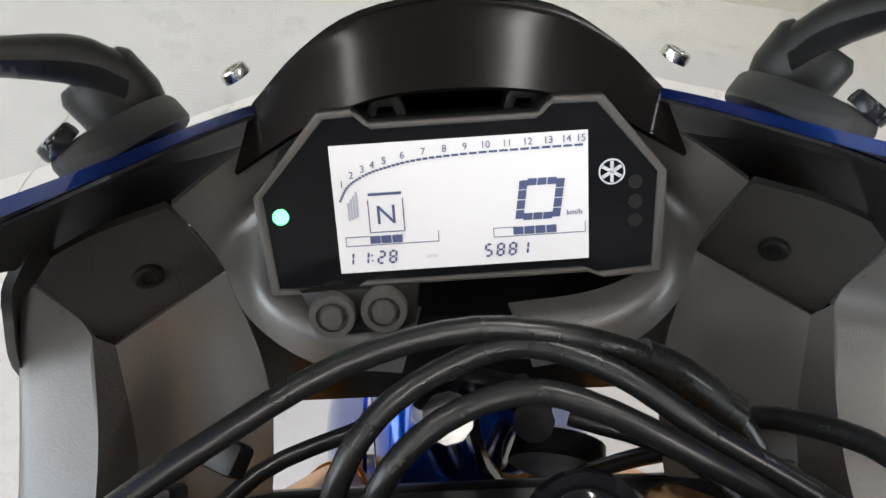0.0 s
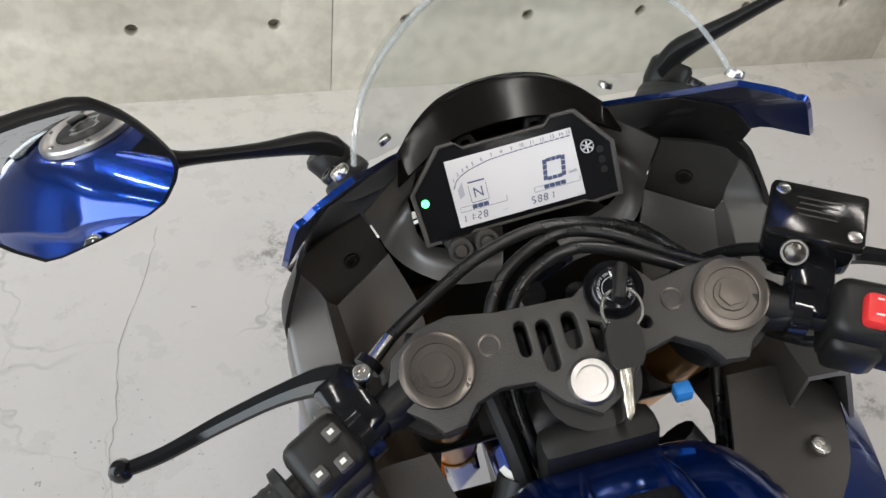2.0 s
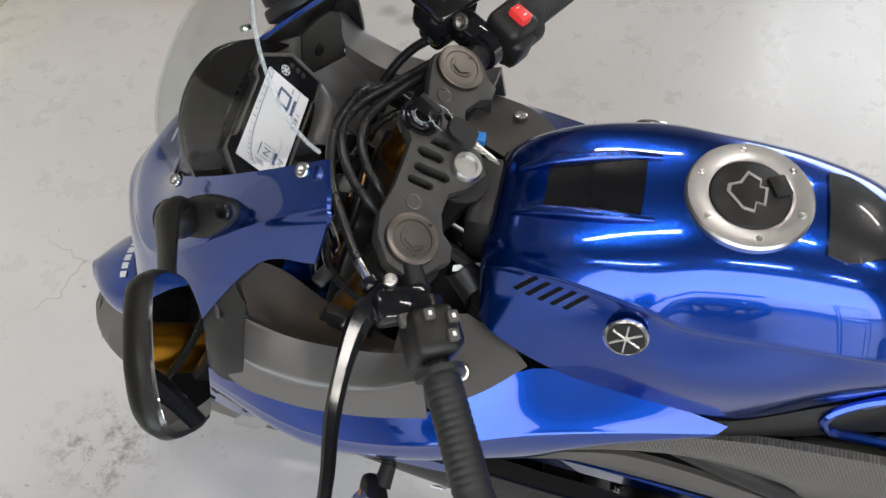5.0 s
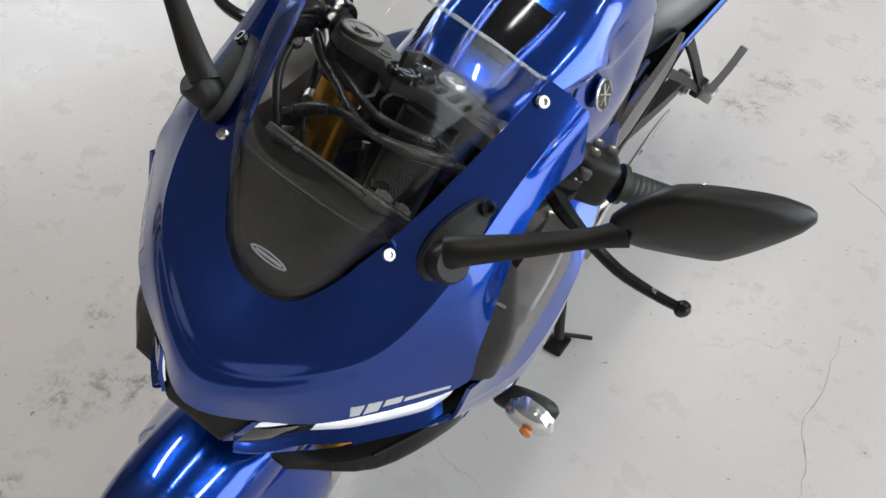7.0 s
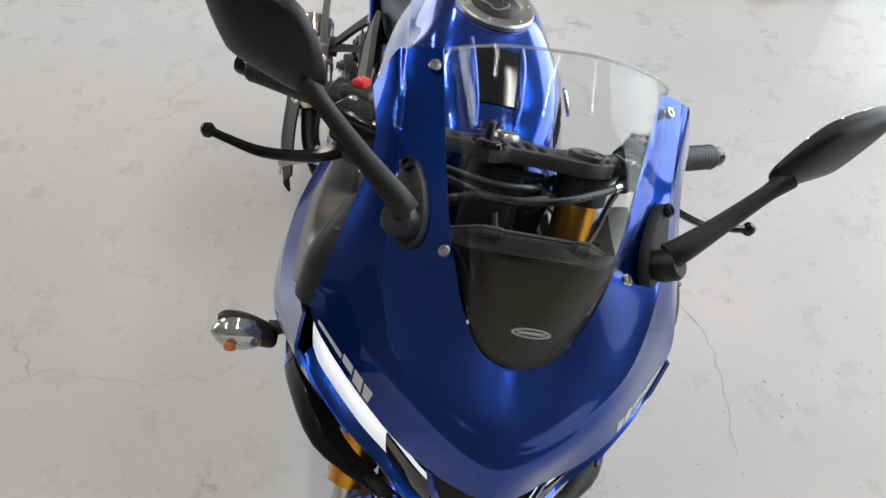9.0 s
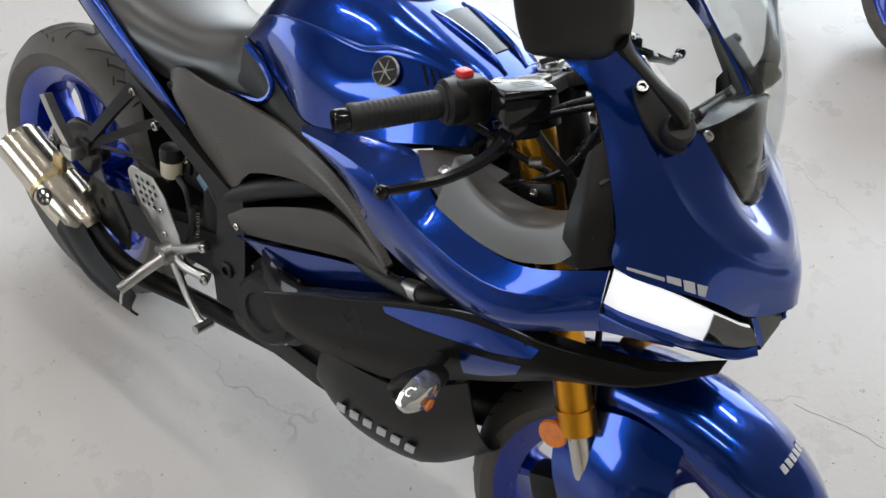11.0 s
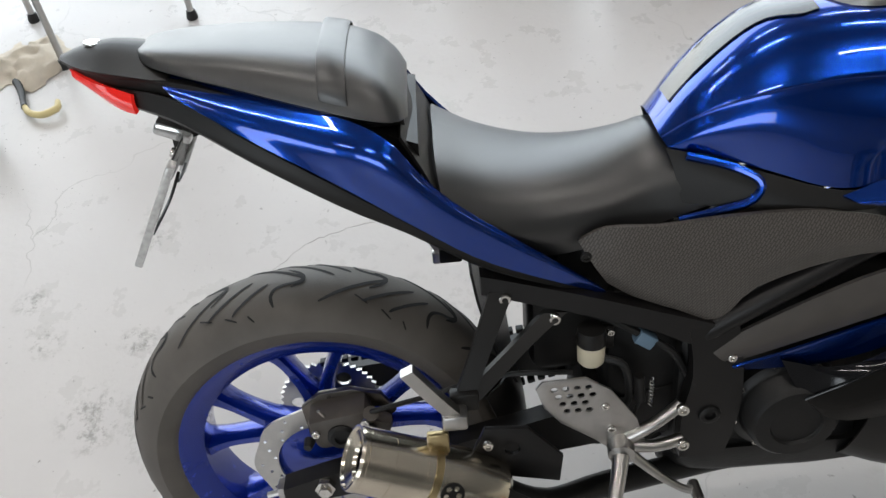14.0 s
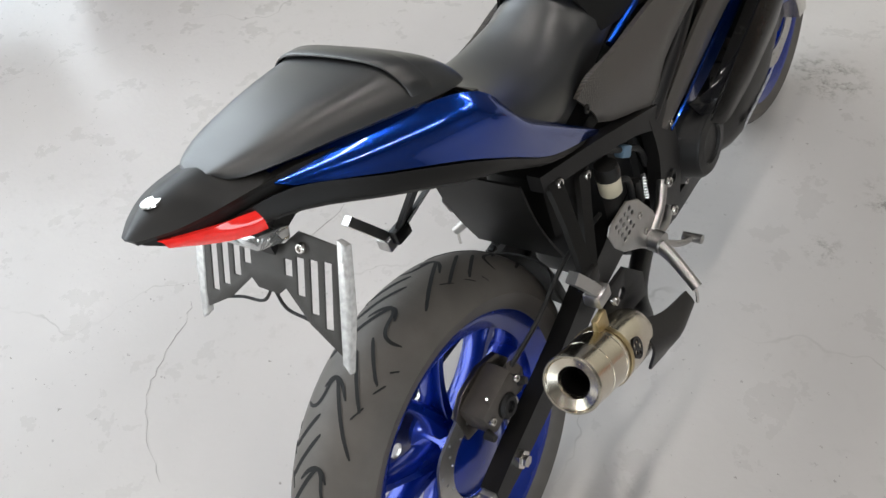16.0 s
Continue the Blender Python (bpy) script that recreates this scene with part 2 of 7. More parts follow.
def join(*some):
    v, f, o = [], [], 0
    for a, b in some:
        v.append(np.asarray(a, float))
        f += [tuple(i + o for i in q) for q in b]
        o += len(a)
    return np.concatenate(v), f


def moved(vf, m):
    v = np.asarray(vf[0], float)
    a = np.array(m)
    return v @ a[:3, :3].T + a[:3, 3], vf[1]


def box(c, size, bevel=0.003, m=None, seg=2):
    bm = bmesh.new()
    bmesh.ops.create_cube(bm, size=1, matrix=Matrix.Diagonal((*size, 1)))
    if bevel:
        bmesh.ops.bevel(bm, geom=bm.edges[:], offset=bevel, segments=seg, affect="EDGES", profile=0.5)
    bm.transform(Matrix.Translation(c) @ (m or Matrix.Identity(4)))
    v = np.array([x.co[:] for x in bm.verts])
    bm.verts.index_update()
    f = [tuple(x.index for x in q.verts) for q in bm.faces]
    bm.free()
    return v, f


def ring2(cx, cy, r, n=12, ry=None):
    return [(cx + r * math.cos(2 * math.pi * k / n), cy + (ry or r) * math.sin(2 * math.pi * k / n)) for k in range(n)]


def plate(outline, thick, m, holes=(), bevel=0.0015):
    """A flat plate of an outline in its own x, y, with holes through it, thick along its own z, laid by the pose m."""
    bm = bmesh.new()
    edges = []
    for loop in (outline, *holes):
        vs = [bm.verts.new((x, y, 0)) for x, y in loop]
        edges += [bm.edges.new((vs[k], vs[(k + 1) % len(vs)])) for k in range(len(vs))]
    bmesh.ops.triangle_fill(bm, use_beauty=True, use_dissolve=False, edges=edges)
    top = bmesh.ops.extrude_face_region(bm, geom=bm.faces[:])
    bmesh.ops.translate(bm, verts=[x for x in top["geom"] if isinstance(x, bmesh.types.BMVert)], vec=(0, 0, thick))
    bmesh.ops.recalc_face_normals(bm, faces=bm.faces[:])
    if bevel:
        rim = [e for e in bm.edges if len(e.link_faces) == 2 and e.calc_face_angle(0) > 1.2 and abs(e.verts[0].co.z - e.verts[1].co.z) < 1e-6]
        bmesh.ops.bevel(bm, geom=rim, offset=bevel, segments=2, affect="EDGES", profile=0.5)
    bm.transform(m)
    v = np.array([x.co[:] for x in bm.verts])
    bm.verts.index_update()
    f = [tuple(x.index for x in q.verts) for q in bm.faces]
    bm.free()
    return v, f


def side(s, x, thick):
    """The pose that lays a plate drawn in (y, z) upright at x on one side of the machine, thick outwards."""
    return Matrix(((0, 0, s, s * (x - thick)), (1, 0, 0, 0), (0, 1, 0, 0), (0, 0, 0, 1)))


def part(name, vf, material, parent, label="", sharp=38, kind=""):
    """Links a mesh as one part under a thing or under a part."""
    v, f = vf
    me = bpy.data.meshes.new(name)
    me.from_pydata([tuple(map(float, p)) for p in v], [], [tuple(map(int, q)) for q in f])
    bm = bmesh.new()
    bm.from_mesh(me)
    bmesh.ops.recalc_face_normals(bm, faces=bm.faces[:])
    for q in bm.faces:
        q.smooth = True
    lim = radians(sharp)
    for e in bm.edges:
        if len(e.link_faces) == 2 and e.calc_face_angle(0) > lim:
            e.smooth = False
    bm.to_mesh(me)
    bm.free()
    me.materials.append(material)
    ob = new(name, me)
    ob.parent = parent
    if label or kind:
        tagged(ob, label=label, kind=kind)
    return ob


def letters(name, text, size, m, material, parent, depth=0.0004, align="CENTER"):
    """Flat lettering in the built-in font as a mesh."""
    cu = bpy.data.curves.new(name, "FONT")
    cu.body, cu.size, cu.align_x, cu.align_y, cu.extrude = text, size, align, "CENTER", depth
    tmp = bpy.data.objects.new(name, cu)
    scene.collection.objects.link(tmp)
    dg = bpy.context.evaluated_depsgraph_get()
    me = bpy.data.meshes.new_from_object(tmp.evaluated_get(dg))
    bpy.data.objects.remove(tmp)
    me.materials.clear()
    me.materials.append(material)
    me.transform(m)
    ob = new(name, me)
    ob.parent = parent
    return ob


def bolt(name, c, axis, r, h, material, parent, label=""):
    """A socket bolt with a dished head."""
    prof = [(r * 0.2, 0), (r * 0.96, 0), (r, h * 0.3), (r * 0.93, h * 0.85), (r * 0.8, h), (r * 0.5, h), (r * 0.46, h * 0.4), (0.0005, h * 0.4)]
    return part(name, lathe(prof, c, axis, 14), material, parent, label)

# ---------------------------------------------------------------- the garage
def concrete_wall_mat():
    m = mat("cast_concrete", (0.54, 0.52, 0.45), 0.75)
    nt = m.node_tree
    b = nt.nodes["Principled BSDF"]
    co = nt.nodes.new("ShaderNodeTexCoord")
    n1, n2, n3 = (nt.nodes.new("ShaderNodeTexNoise") for _ in range(3))
    for n, s, d in ((n1, 1.6, 8), (n2, 26, 8), (n3, 7, 4)):
        n.inputs["Scale"].default_value, n.inputs["Detail"].default_value = s, d
        nt.links.new(co.outputs["Object"], n.inputs["Vector"])
    ramp = nt.nodes.new("ShaderNodeValToRGB")
    ramp.color_ramp.elements[0].color, ramp.color_ramp.elements[1].color = (0.53, 0.495, 0.415, 1), (0.70, 0.665, 0.57, 1)
    ramp.color_ramp.elements[0].position, ramp.color_ramp.elements[1].position = 0.3, 0.68
    nt.links.new(n1.outputs["Fac"], ramp.inputs[0])
    mul = nt.nodes.new("ShaderNodeMix")
    mul.data_type, mul.blend_type = "RGBA", "MULTIPLY"
    mul.inputs["Factor"].default_value = 0.35
    r2 = nt.nodes.new("ShaderNodeValToRGB")
    r2.color_ramp.elements[0].position, r2.color_ramp.elements[1].position = 0.35, 0.6
    r2.color_ramp.elements[0].color = (0.55, 0.54, 0.52, 1)
    nt.links.new(n2.outputs["Fac"], r2.inputs[0])
    nt.links.new(ramp.outputs[0], mul.inputs["A"])
    nt.links.new(r2.outputs[0], mul.inputs["B"])
    nt.links.new(mul.outputs["Result"], b.inputs["Base Color"])
    bp = nt.nodes.new("ShaderNodeBump")
    bp.inputs["Strength"].default_value, bp.inputs["Distance"].default_value = 0.5, 0.003
    nt.links.new(n2.outputs["Fac"], bp.inputs["Height"])
    nt.links.new(bp.outputs["Normal"], b.inputs["Normal"])
    return m


GRIME = [(-0.37, 1.84, 0.10, 0.85), (-0.36, 2.06, 0.13, 0.8), (-0.16, 1.68, 0.14, 0.7), (0.42, 1.17, 0.10, 0.75), (0.50, 1.27, 0.09, 0.7), (0.61, 1.09, 0.05, 0.75), (-0.56, -0.76, 0.06, 0.7), (-0.69, -0.82, 0.05, 0.7), (-0.34, -0.60, 0.10, 0.65), (-0.54, -0.54, 0.06, 0.65),
         (-0.58, -0.36, 0.06, 0.75), (-0.88, -0.55, 0.06, 0.6), (0.12, 1.55, 0.13, 0.75), (0.31, 0.94, 0.06, 0.55), (1.50, 1.57, 0.045, 1.0), (1.47, 1.50, 0.045, 1.0), (0.56, 1.46, 0.06, 0.7), (0.45, 1.49, 0.06, 0.7), (0.77, 1.50, 0.08, 0.7), (0.86, 1.39, 0.06, 0.6), (-0.46, 0.97, 0.05, 0.85), (-0.30, -0.44, 0.10, 0.7), (-0.08, -0.46, 0.06, 0.5)]
WALL_LINE = (0.0529, 2.689)  # slope and offset of the wall's foot


def floor_mat():
    """Grey floor paint over concrete, with scuffs, dirt and hairline cracks."""
    m = mat("painted_concrete_floor", (0.5, 0.5, 0.48), 0.3)
    nt = m.node_tree
    b = nt.nodes["Principled BSDF"]
    co = nt.nodes.new("ShaderNodeTexCoord")

    def tex(scale, detail=6, rough=0.55):
        n = nt.nodes.new("ShaderNodeTexNoise")
        n.inputs["Scale"].default_value, n.inputs["Detail"].default_value, n.inputs["Roughness"].default_value = scale, detail, rough
        nt.links.new(co.outputs["Object"], n.inputs["Vector"])
        return n

    def step(src, lo, hi):
        r = nt.nodes.new("ShaderNodeMapRange")
        r.inputs["From Min"].default_value, r.inputs["From Max"].default_value = lo, hi
        nt.links.new(src, r.inputs["Value"])
        return r.outputs["Result"]

    def mul(a, c):
        k = nt.nodes.new("ShaderNodeMath")
        k.operation = "MULTIPLY"
        for i, src in enumerate((a, c)):
            if isinstance(src, float):
                k.inputs[i].default_value = src
            else:
                nt.links.new(src, k.inputs[i])
        return k.outputs[0]

    def blend(a, fac, color):
        k = nt.nodes.new("ShaderNodeMix")
        k.data_type = "RGBA"
        nt.links.new(a, k.inputs["A"])
        k.inputs["B"].default_value = (*color, 1)
        nt.links.new(fac, k.inputs["Factor"])
        return k.outputs["Result"]

    base = nt.nodes.new("ShaderNodeValToRGB")
    base.color_ramp.elements[0].color, base.color_ramp.elements[1].color = (0.500, 0.482, 0.468, 1), (0.550, 0.532, 0.518, 1)
    base.color_ramp.elements[0].position, base.color_ramp.elements[1].position = 0.3, 0.7
    nt.links.new(tex(1.1, 7).outputs["Fac"], base.inputs[0])
    col = base.outputs[0]
    patch = step(tex(1.7, 3).outputs["Fac"], 0.49, 0.64)
    scuff = step(tex(19, 9, 0.72).outputs["Fac"], 0.54, 0.72)
    col = blend(col, mul(mul(patch, scuff), 0.35), (0.26, 0.245, 0.225))
    spots = step(tex(34, 5, 0.6).outputs["Fac"], 0.685, 0.72)
    col = blend(col, mul(spots, 0.7), (0.17, 0.16, 0.14))
    flecks = mul(step(tex(75, 3, 0.55).outputs["Fac"], 0.68, 0.705), step(tex(2.3, 4).outputs["Fac"], 0.47, 0.6))
    col = blend(col, mul(flecks, 0.75), (0.15, 0.14, 0.125))
    pale = step(tex(6, 9, 0.65).outputs["Fac"], 0.42, 0.85)
    col = blend(col, mul(pale, 0.18), (0.63, 0.615, 0.60))
    warp = tex(2.5, 4)
    add = nt.nodes.new("ShaderNodeVectorMath")
    add.operation = "MULTIPLY_ADD"
    add.inputs[1].default_value = (0.55, 0.55, 0.0)
    nt.links.new(warp.outputs["Color"], add.inputs[0])
    nt.links.new(co.outputs["Object"], add.inputs[2])
    vor = nt.nodes.new("ShaderNodeTexVoronoi")
    vor.feature = "DISTANCE_TO_EDGE"
    vor.inputs["Scale"].default_value = 0.75
    nt.links.new(add.outputs[0], vor.inputs["Vector"])
    crack = step(vor.outputs["Distance"], 0.0026, 0.0006)
    crack = mul(crack, step(tex(3.0, 3).outputs["Fac"], 0.42, 0.60))
    col = blend(col, mul(crack, 0.4), (0.2, 0.19, 0.17))
    # oil and grime marks where machines have stood
    grime = step(tex(26, 9, 0.8).outputs["Fac"], 0.49, 0.60)
    for px, py, pr, deep in GRIME:
        d = nt.nodes.new("ShaderNodeVectorMath")
        d.operation = "DISTANCE"
        d.inputs[1].default_value = (px, py, 0)
        bend = nt.nodes.new("ShaderNodeVectorMath")
        bend.operation = "MULTIPLY_ADD"
        bend.inputs[1].default_value, bend.inputs[2].default_value = (pr, pr, 0), (-pr / 2, -pr / 2, 0)
        nt.links.new(tex(11, 4).outputs["Color"], bend.inputs[0])
        away = nt.nodes.new("ShaderNodeVectorMath")
        nt.links.new(co.outputs["Object"], away.inputs[0])
        nt.links.new(bend.outputs[0], away.inputs[1])
        nt.links.new(away.outputs[0], d.inputs[0])
        near = step(d.outputs["Value"], pr, pr * 0.35)
        col = blend(col, mul(mul(near, grime), deep) if deep < 1.0 else mul(near, 0.45), (0.16, 0.15, 0.13))
    # bare, paler concrete along the foot of the north wall
    part_ = nt.nodes.new("ShaderNodeSeparateXYZ")
    nt.links.new(co.outputs["Object"], part_.inputs[0])
    off = nt.nodes.new("ShaderNodeMath")
    off.operation, off.inputs[1].default_value = "MULTIPLY_ADD", -WALL_LINE[0]
    nt.links.new(part_.outputs["X"], off.inputs[0])
    nt.links.new(part_.outputs["Y"], off.inputs[2])
    rag = nt.nodes.new("ShaderNodeMath")
    rag.operation, rag.inputs[1].default_value = "MULTIPLY_ADD", 0.05
    nt.links.new(tex(14, 6).outputs["Fac"], rag.inputs[0])
    nt.links.new(off.outputs[0], rag.inputs[2])
    foot = step(rag.outputs[0], WALL_LINE[1] - 0.185, WALL_LINE[1] - 0.165)
    col = blend(col, mul(foot, 0.75), (0.57, 0.545, 0.50))
    col = blend(col, mul(mul(foot, step(tex(17, 8, 0.7).outputs["Fac"], 0.5, 0.62)), 0.35), (0.36, 0.34, 0.31))
    nt.links.new(col, b.inputs["Base Color"])
    gloss = nt.nodes.new("ShaderNodeMapRange")
    gloss.inputs["From Min"].default_value, gloss.inputs["From Max"].default_value = 0.3, 0.72
    gloss.inputs["To Min"].default_value, gloss.inputs["To Max"].default_value = 0.25, 0.34
    nt.links.new(tex(7, 8, 0.65).outputs["Fac"], gloss.inputs["Value"])
    nt.links.new(gloss.outputs["Result"], b.inputs["Roughness"])
    bp = nt.nodes.new("ShaderNodeBump")
    bp.inputs["Strength"].default_value, bp.inputs["Distance"].default_value = 0.25, 0.002
    nt.links.new(tex(60, 4).outputs["Fac"], bp.inputs["Height"])
    nt.links.new(bp.outputs["Normal"], b.inputs["Normal"])
    return m


CONCRETE, FLOORPAINT = concrete_wall_mat(), floor_mat()
PLASTER = mat("grey_plaster", (0.20, 0.195, 0.185), 0.8, vary=0.15, scale=3, bump=0.2, bump_scale=80)
CEILMAT = mat("ceiling_board", (0.11, 0.108, 0.105), 0.8, vary=0.1, scale=4)
TERRA = mat("terracotta", (0.50, 0.17, 0.075), 0.7, vary=0.2, scale=12, bump=0.2, bump_scale=150)
LEAF = mat("leaf", (0.10, 0.20, 0.035), 0.45, vary=0.35, scale=15)
SOIL = mat("soil", (0.05, 0.035, 0.022), 0.9, vary=0.4, scale=60, bump=0.8, bump_scale=120)
SHELLWHITE = mat("white_enamel", (0.75, 0.75, 0.73), 0.35, vary=0.05)
TUBEGLOW = mat("fluorescent_tube", (0.9, 0.9, 0.9), 0.4, emit=(1.0, 0.97, 0.92), power=6.0)
TEAL = mat("pale_teal_bottle", (0.46, 0.60, 0.56), 0.3, vary=0.15, scale=25)
CLOTH = mat("cream_cloth", (0.55, 0.49, 0.40), 0.85, vary=0.2, scale=20, bump=0.6, bump_scale=90)


def slab(name, lo, hi, material, label, category):
    c = [(a + b) / 2 for a, b in zip(lo, hi)]
    return tagged(part(name, box(c, [b - a for a, b in zip(lo, hi)], 0), material, None, sharp=30), label, category, kind="structure")


X0, X1, Y0 = ROOM
floor = slab("floor", (X0 - 0.2, Y0 - 0.2, -0.15), (X1 + 0.2, 3.4, 0.0), FLOORPAINT, "grey painted concrete floor with scuffs and hairline cracks", "floor")

CRACKMAT = mat("crack_shadow", (0.33, 0.315, 0.30), 0.9, vary=0.3, scale=60)
rng = random.Random(8)
for run in ([(-0.76, 0.22), (-0.773, 0.361), (-0.762, 0.489), (-0.803, 0.59), (-0.806, 0.73), (-0.792, 0.84), (-0.785, 0.91)], [(-0.90, 0.08), (-0.868, 0.03), (-0.842, -0.079), (-0.803, -0.157), (-0.723, -0.236), (-0.634, -0.285)],
            [(-0.654, 2.166), (-0.676, 2.026), (-0.719, 1.831), (-0.717, 1.689), (-0.723, 1.576), (-0.71, 1.45)]):

    line = crom([(x, y, 0) for x, y in run], 5)
    line[:, :2] += np.array([[rng.uniform(-0.005, 0.005), rng.uniform(-0.005, 0.005)] for _ in line])
    wide = [0.0010 * rng.uniform(0.2, 1.3) for _ in line]
    part("floor_crack", skin([[(x - w, y, 0.0006) for (x, y, _), w in zip(line, wide)], [(x + w, y, 0.0006) for (x, y, _), w in zip(line, wide)]], 1, 1, 0.0012, out=(0, 0, 1)), CRACKMAT, floor)

# The north wall runs a little askew; its front is a skin with tie holes in it.
WALL_TURN = math.degrees(math.atan(0.0529))
wall_pose = pose(0, 2.689, 0, 90, 0, WALL_TURN)
holes = [ring2(-0.354 + 0.346 * k, 0.212 + 0.9 * j, 0.0165, 14) for k in range(-16, 17) for j in range(1)]
WALL_TOP = 0.95
gap = 0.001
wall = tagged(new("wall_north"), "cast concrete wall with form-tie holes and board joints", "wall", kind="structure")
edges = [-4.6, -3.805, -2.005, -0.205, 1.595, 3.395, 5.7]
for a, b in zip(edges, edges[1:]):
    mine = [h for h in holes if a + 0.05 < h[0][0] < b - 0.05]
    lay = pose(0, 0, 0) @ wall_pose @ Matrix.Translation((0, 0, -0.03))
    part("panel", plate([(a + gap, 0.0), (b - gap, 0.0), (b - gap, WALL_TOP), (a + gap, WALL_TOP)], 0.03, lay, mine, bevel=0.001), CONCRETE, wall)
part("backing", moved(box((0.55, WALL_TOP / 2, -0.13), (10.4, WALL_TOP, 0.19), 0), wall_pose), CONCRETE, wall)
# Unseen upper wall, set dark so the fairing reflects less light.
part("unseen_upper_wall", moved(box((0.55, (WALL_TOP + CEIL) / 2 + 0.002, -0.115), (10.4, CEIL - WALL_TOP, 0.19), 0), wall_pose), CEILMAT, wall)

# The gap in this wall is invented to sit round the east fill.
east = tagged(new("wall_east"), "grey plastered wall with an invented opening for the east fill light", "wall", kind="structure")
for lo, hi in (((X1, Y0, 0), (X1 + 0.15, -4.75, CEIL)), ((X1, -0.25, 0), (X1 + 0.15, 3.3, CEIL)), ((X1, -4.75, 3.38), (X1 + 0.15, -0.25, CEIL)), ((X1, -4.75, 0), (X1 + 0.15, -0.25, 1.5))):
    part("wall_piece", box([(a + b) / 2 for a, b in zip(lo, hi)], [b - a for a, b in zip(lo, hi)], 0), PLASTER, east)
west = tagged(new("wall_west"), "grey plastered wall round a wide open shutter", "wall", kind="structure")
for lo, hi in (((X0 - 0.15, Y0, 0), (X0, -5.35, CEIL)), ((X0 - 0.15, 2.65, 0), (X0, 3.0, CEIL)), ((X0 - 0.15, -5.35, 3.95), (X0, 2.65, CEIL))):
    part("wall_piece", box([(a + b) / 2 for a, b in zip(lo, hi)], [b - a for a, b in zip(lo, hi)], 0), PLASTER, west)
# The doorway gap is made up to fit the added south light.
south = tagged(new("wall_south"), "grey plastered wall with an invented opening for the south fill light", "wall", kind="structure")
for lo, hi in (((X0, Y0 - 0.15, 0), (0.75, Y0, CEIL)), ((4.05, Y0 - 0.15, 0), (X1, Y0, CEIL)), ((0.75, Y0 - 0.15, 2.3), (4.05, Y0, CEIL))):
    part("wall_piece", box([(a + b) / 2 for a, b in zip(lo, hi)], [b - a for a, b in zip(lo, hi)], 0), PLASTER, south)
slab("ceiling", (X0 - 0.15, Y0 - 0.15, CEIL), (X1 + 0.15, 3.4, CEIL + 0.12), CEILMAT, "plain grey ceiling", "ceiling")

for k, (tx, ty) in enumerate(TUBES):
    fx = tagged(new("ceiling_light"), "white enamel fluorescent ceiling light", "lamp", "tube lights")
    fx.matrix_basis = pose(tx, ty, CEIL - 0.001)
    part("housing", box((0, 0, -0.03), (0.13, 1.26, 0.058), 0.008), SHELLWHITE, fx)
    part("tube", tube([(0, -0.58, -0.085), (0, 0.58, -0.085)], 0.014, 12), TUBEGLOW, fx)
    part("end_cap", box((0, -0.59, -0.07), (0.03, 0.02, 0.06), 0.003), SHELLWHITE, fx)
    part("end_cap", box((0, 0.59, -0.07), (0.03, 0.02, 0.06), 0.003), SHELLWHITE, fx)

# Planter by the wall
pot = tagged(new("plant_pot"), "terracotta plant pot standing in a white saucer", "plant pot")
pot.matrix_basis = pose(1.60, 2.22, 0.02)
part("pot_body", lathe([(0.001, 0.0), (0.095, 0), (0.105, 0.02), (0.138, 0.22), (0.15, 0.225), (0.153, 0.27), (0.15, 0.275), (0.14, 0.27), (0.135, 0.235), (0.001, 0.23)],
                       (0, 0, 0), (0, 0, 1), 40), TERRA, pot)
part("soil", lathe([(0.001, 0.236), (0.128, 0.236), (0.134, 0.231), (0.134, 0.228)], (0, 0, 0), (0, 0, 1), 30), SOIL, pot)
saucer = tagged(part("saucer", lathe([(0.001, 0.002), (0.115, 0.002), (0.14, 0.03), (0.136, 0.03), (0.112, 0.012), (0.001, 0.012)], (1.60, 2.22, 0), (0, 0, 1), 40),
                     SHELLWHITE, None), "round white plastic saucer under the pot", "saucer")
rng = random.Random(4)
plant = tagged(new("potted_plant"), "leafy green plant growing in the terracotta pot", "plant")
plant.matrix_basis = pose(1.60, 2.22, 0.255)
for k in range(9):
    a, h = rng.uniform(0, 6.28), rng.uniform(0.18, 0.4)
    dx, dy = 0.13 * math.cos(a), 0.13 * math.sin(a)
    part("stem", tube([(dx * 0.2, dy * 0.2, 0), (dx * 0.5, dy * 0.5, h * 0.6), (dx, dy, h)], [0.005, 0.004, 0.002], 6), LEAF, plant)
    for j in range(7):
        t = 0.35 + 0.65 * j / 6
        b = rng.uniform(0, 6.28)
        m = Matrix.Translation((dx * t, dy * t, h * t)) @ pose(0, 0, 0, rng.uniform(-30, 20), rng.uniform(-20, 20), math.degrees(b))
        L = rng.uniform(0.07, 0.12)
        leaf = skin([[(-0.002, 0, 0), (-0.022, L * 0.35, 0.012), (-0.016, L * 0.75, 0.0), (0, L, -0.02)],
                     [(0, 0, 0), (0, L * 0.35, 0.004), (0, L * 0.75, -0.008), (0.0005, L * 1.01, -0.021)],
                     [(0.002, 0, 0), (0.022, L * 0.35, 0.012), (0.016, L * 0.75, 0.0), (0.001, L, -0.02)]], 2, 2, 0.0006, out=(0, 0, 1))
        part("leaf", moved(leaf, m), LEAF, plant)

# ---------------------------------------------------------------- the motorcycle, in its own axes: x right, y ahead, z up
bike = tagged(new("motorcycle"), "metallic blue sport motorcycle with black trim leaning on its side stand", "motorcycle")
bike.matrix_basis = LEAN
REAR, FRONT = (0, -0.03, 0.314), (0, 1.346, 0.293)
FORK = np.array((0, -0.4226, 0.9063))


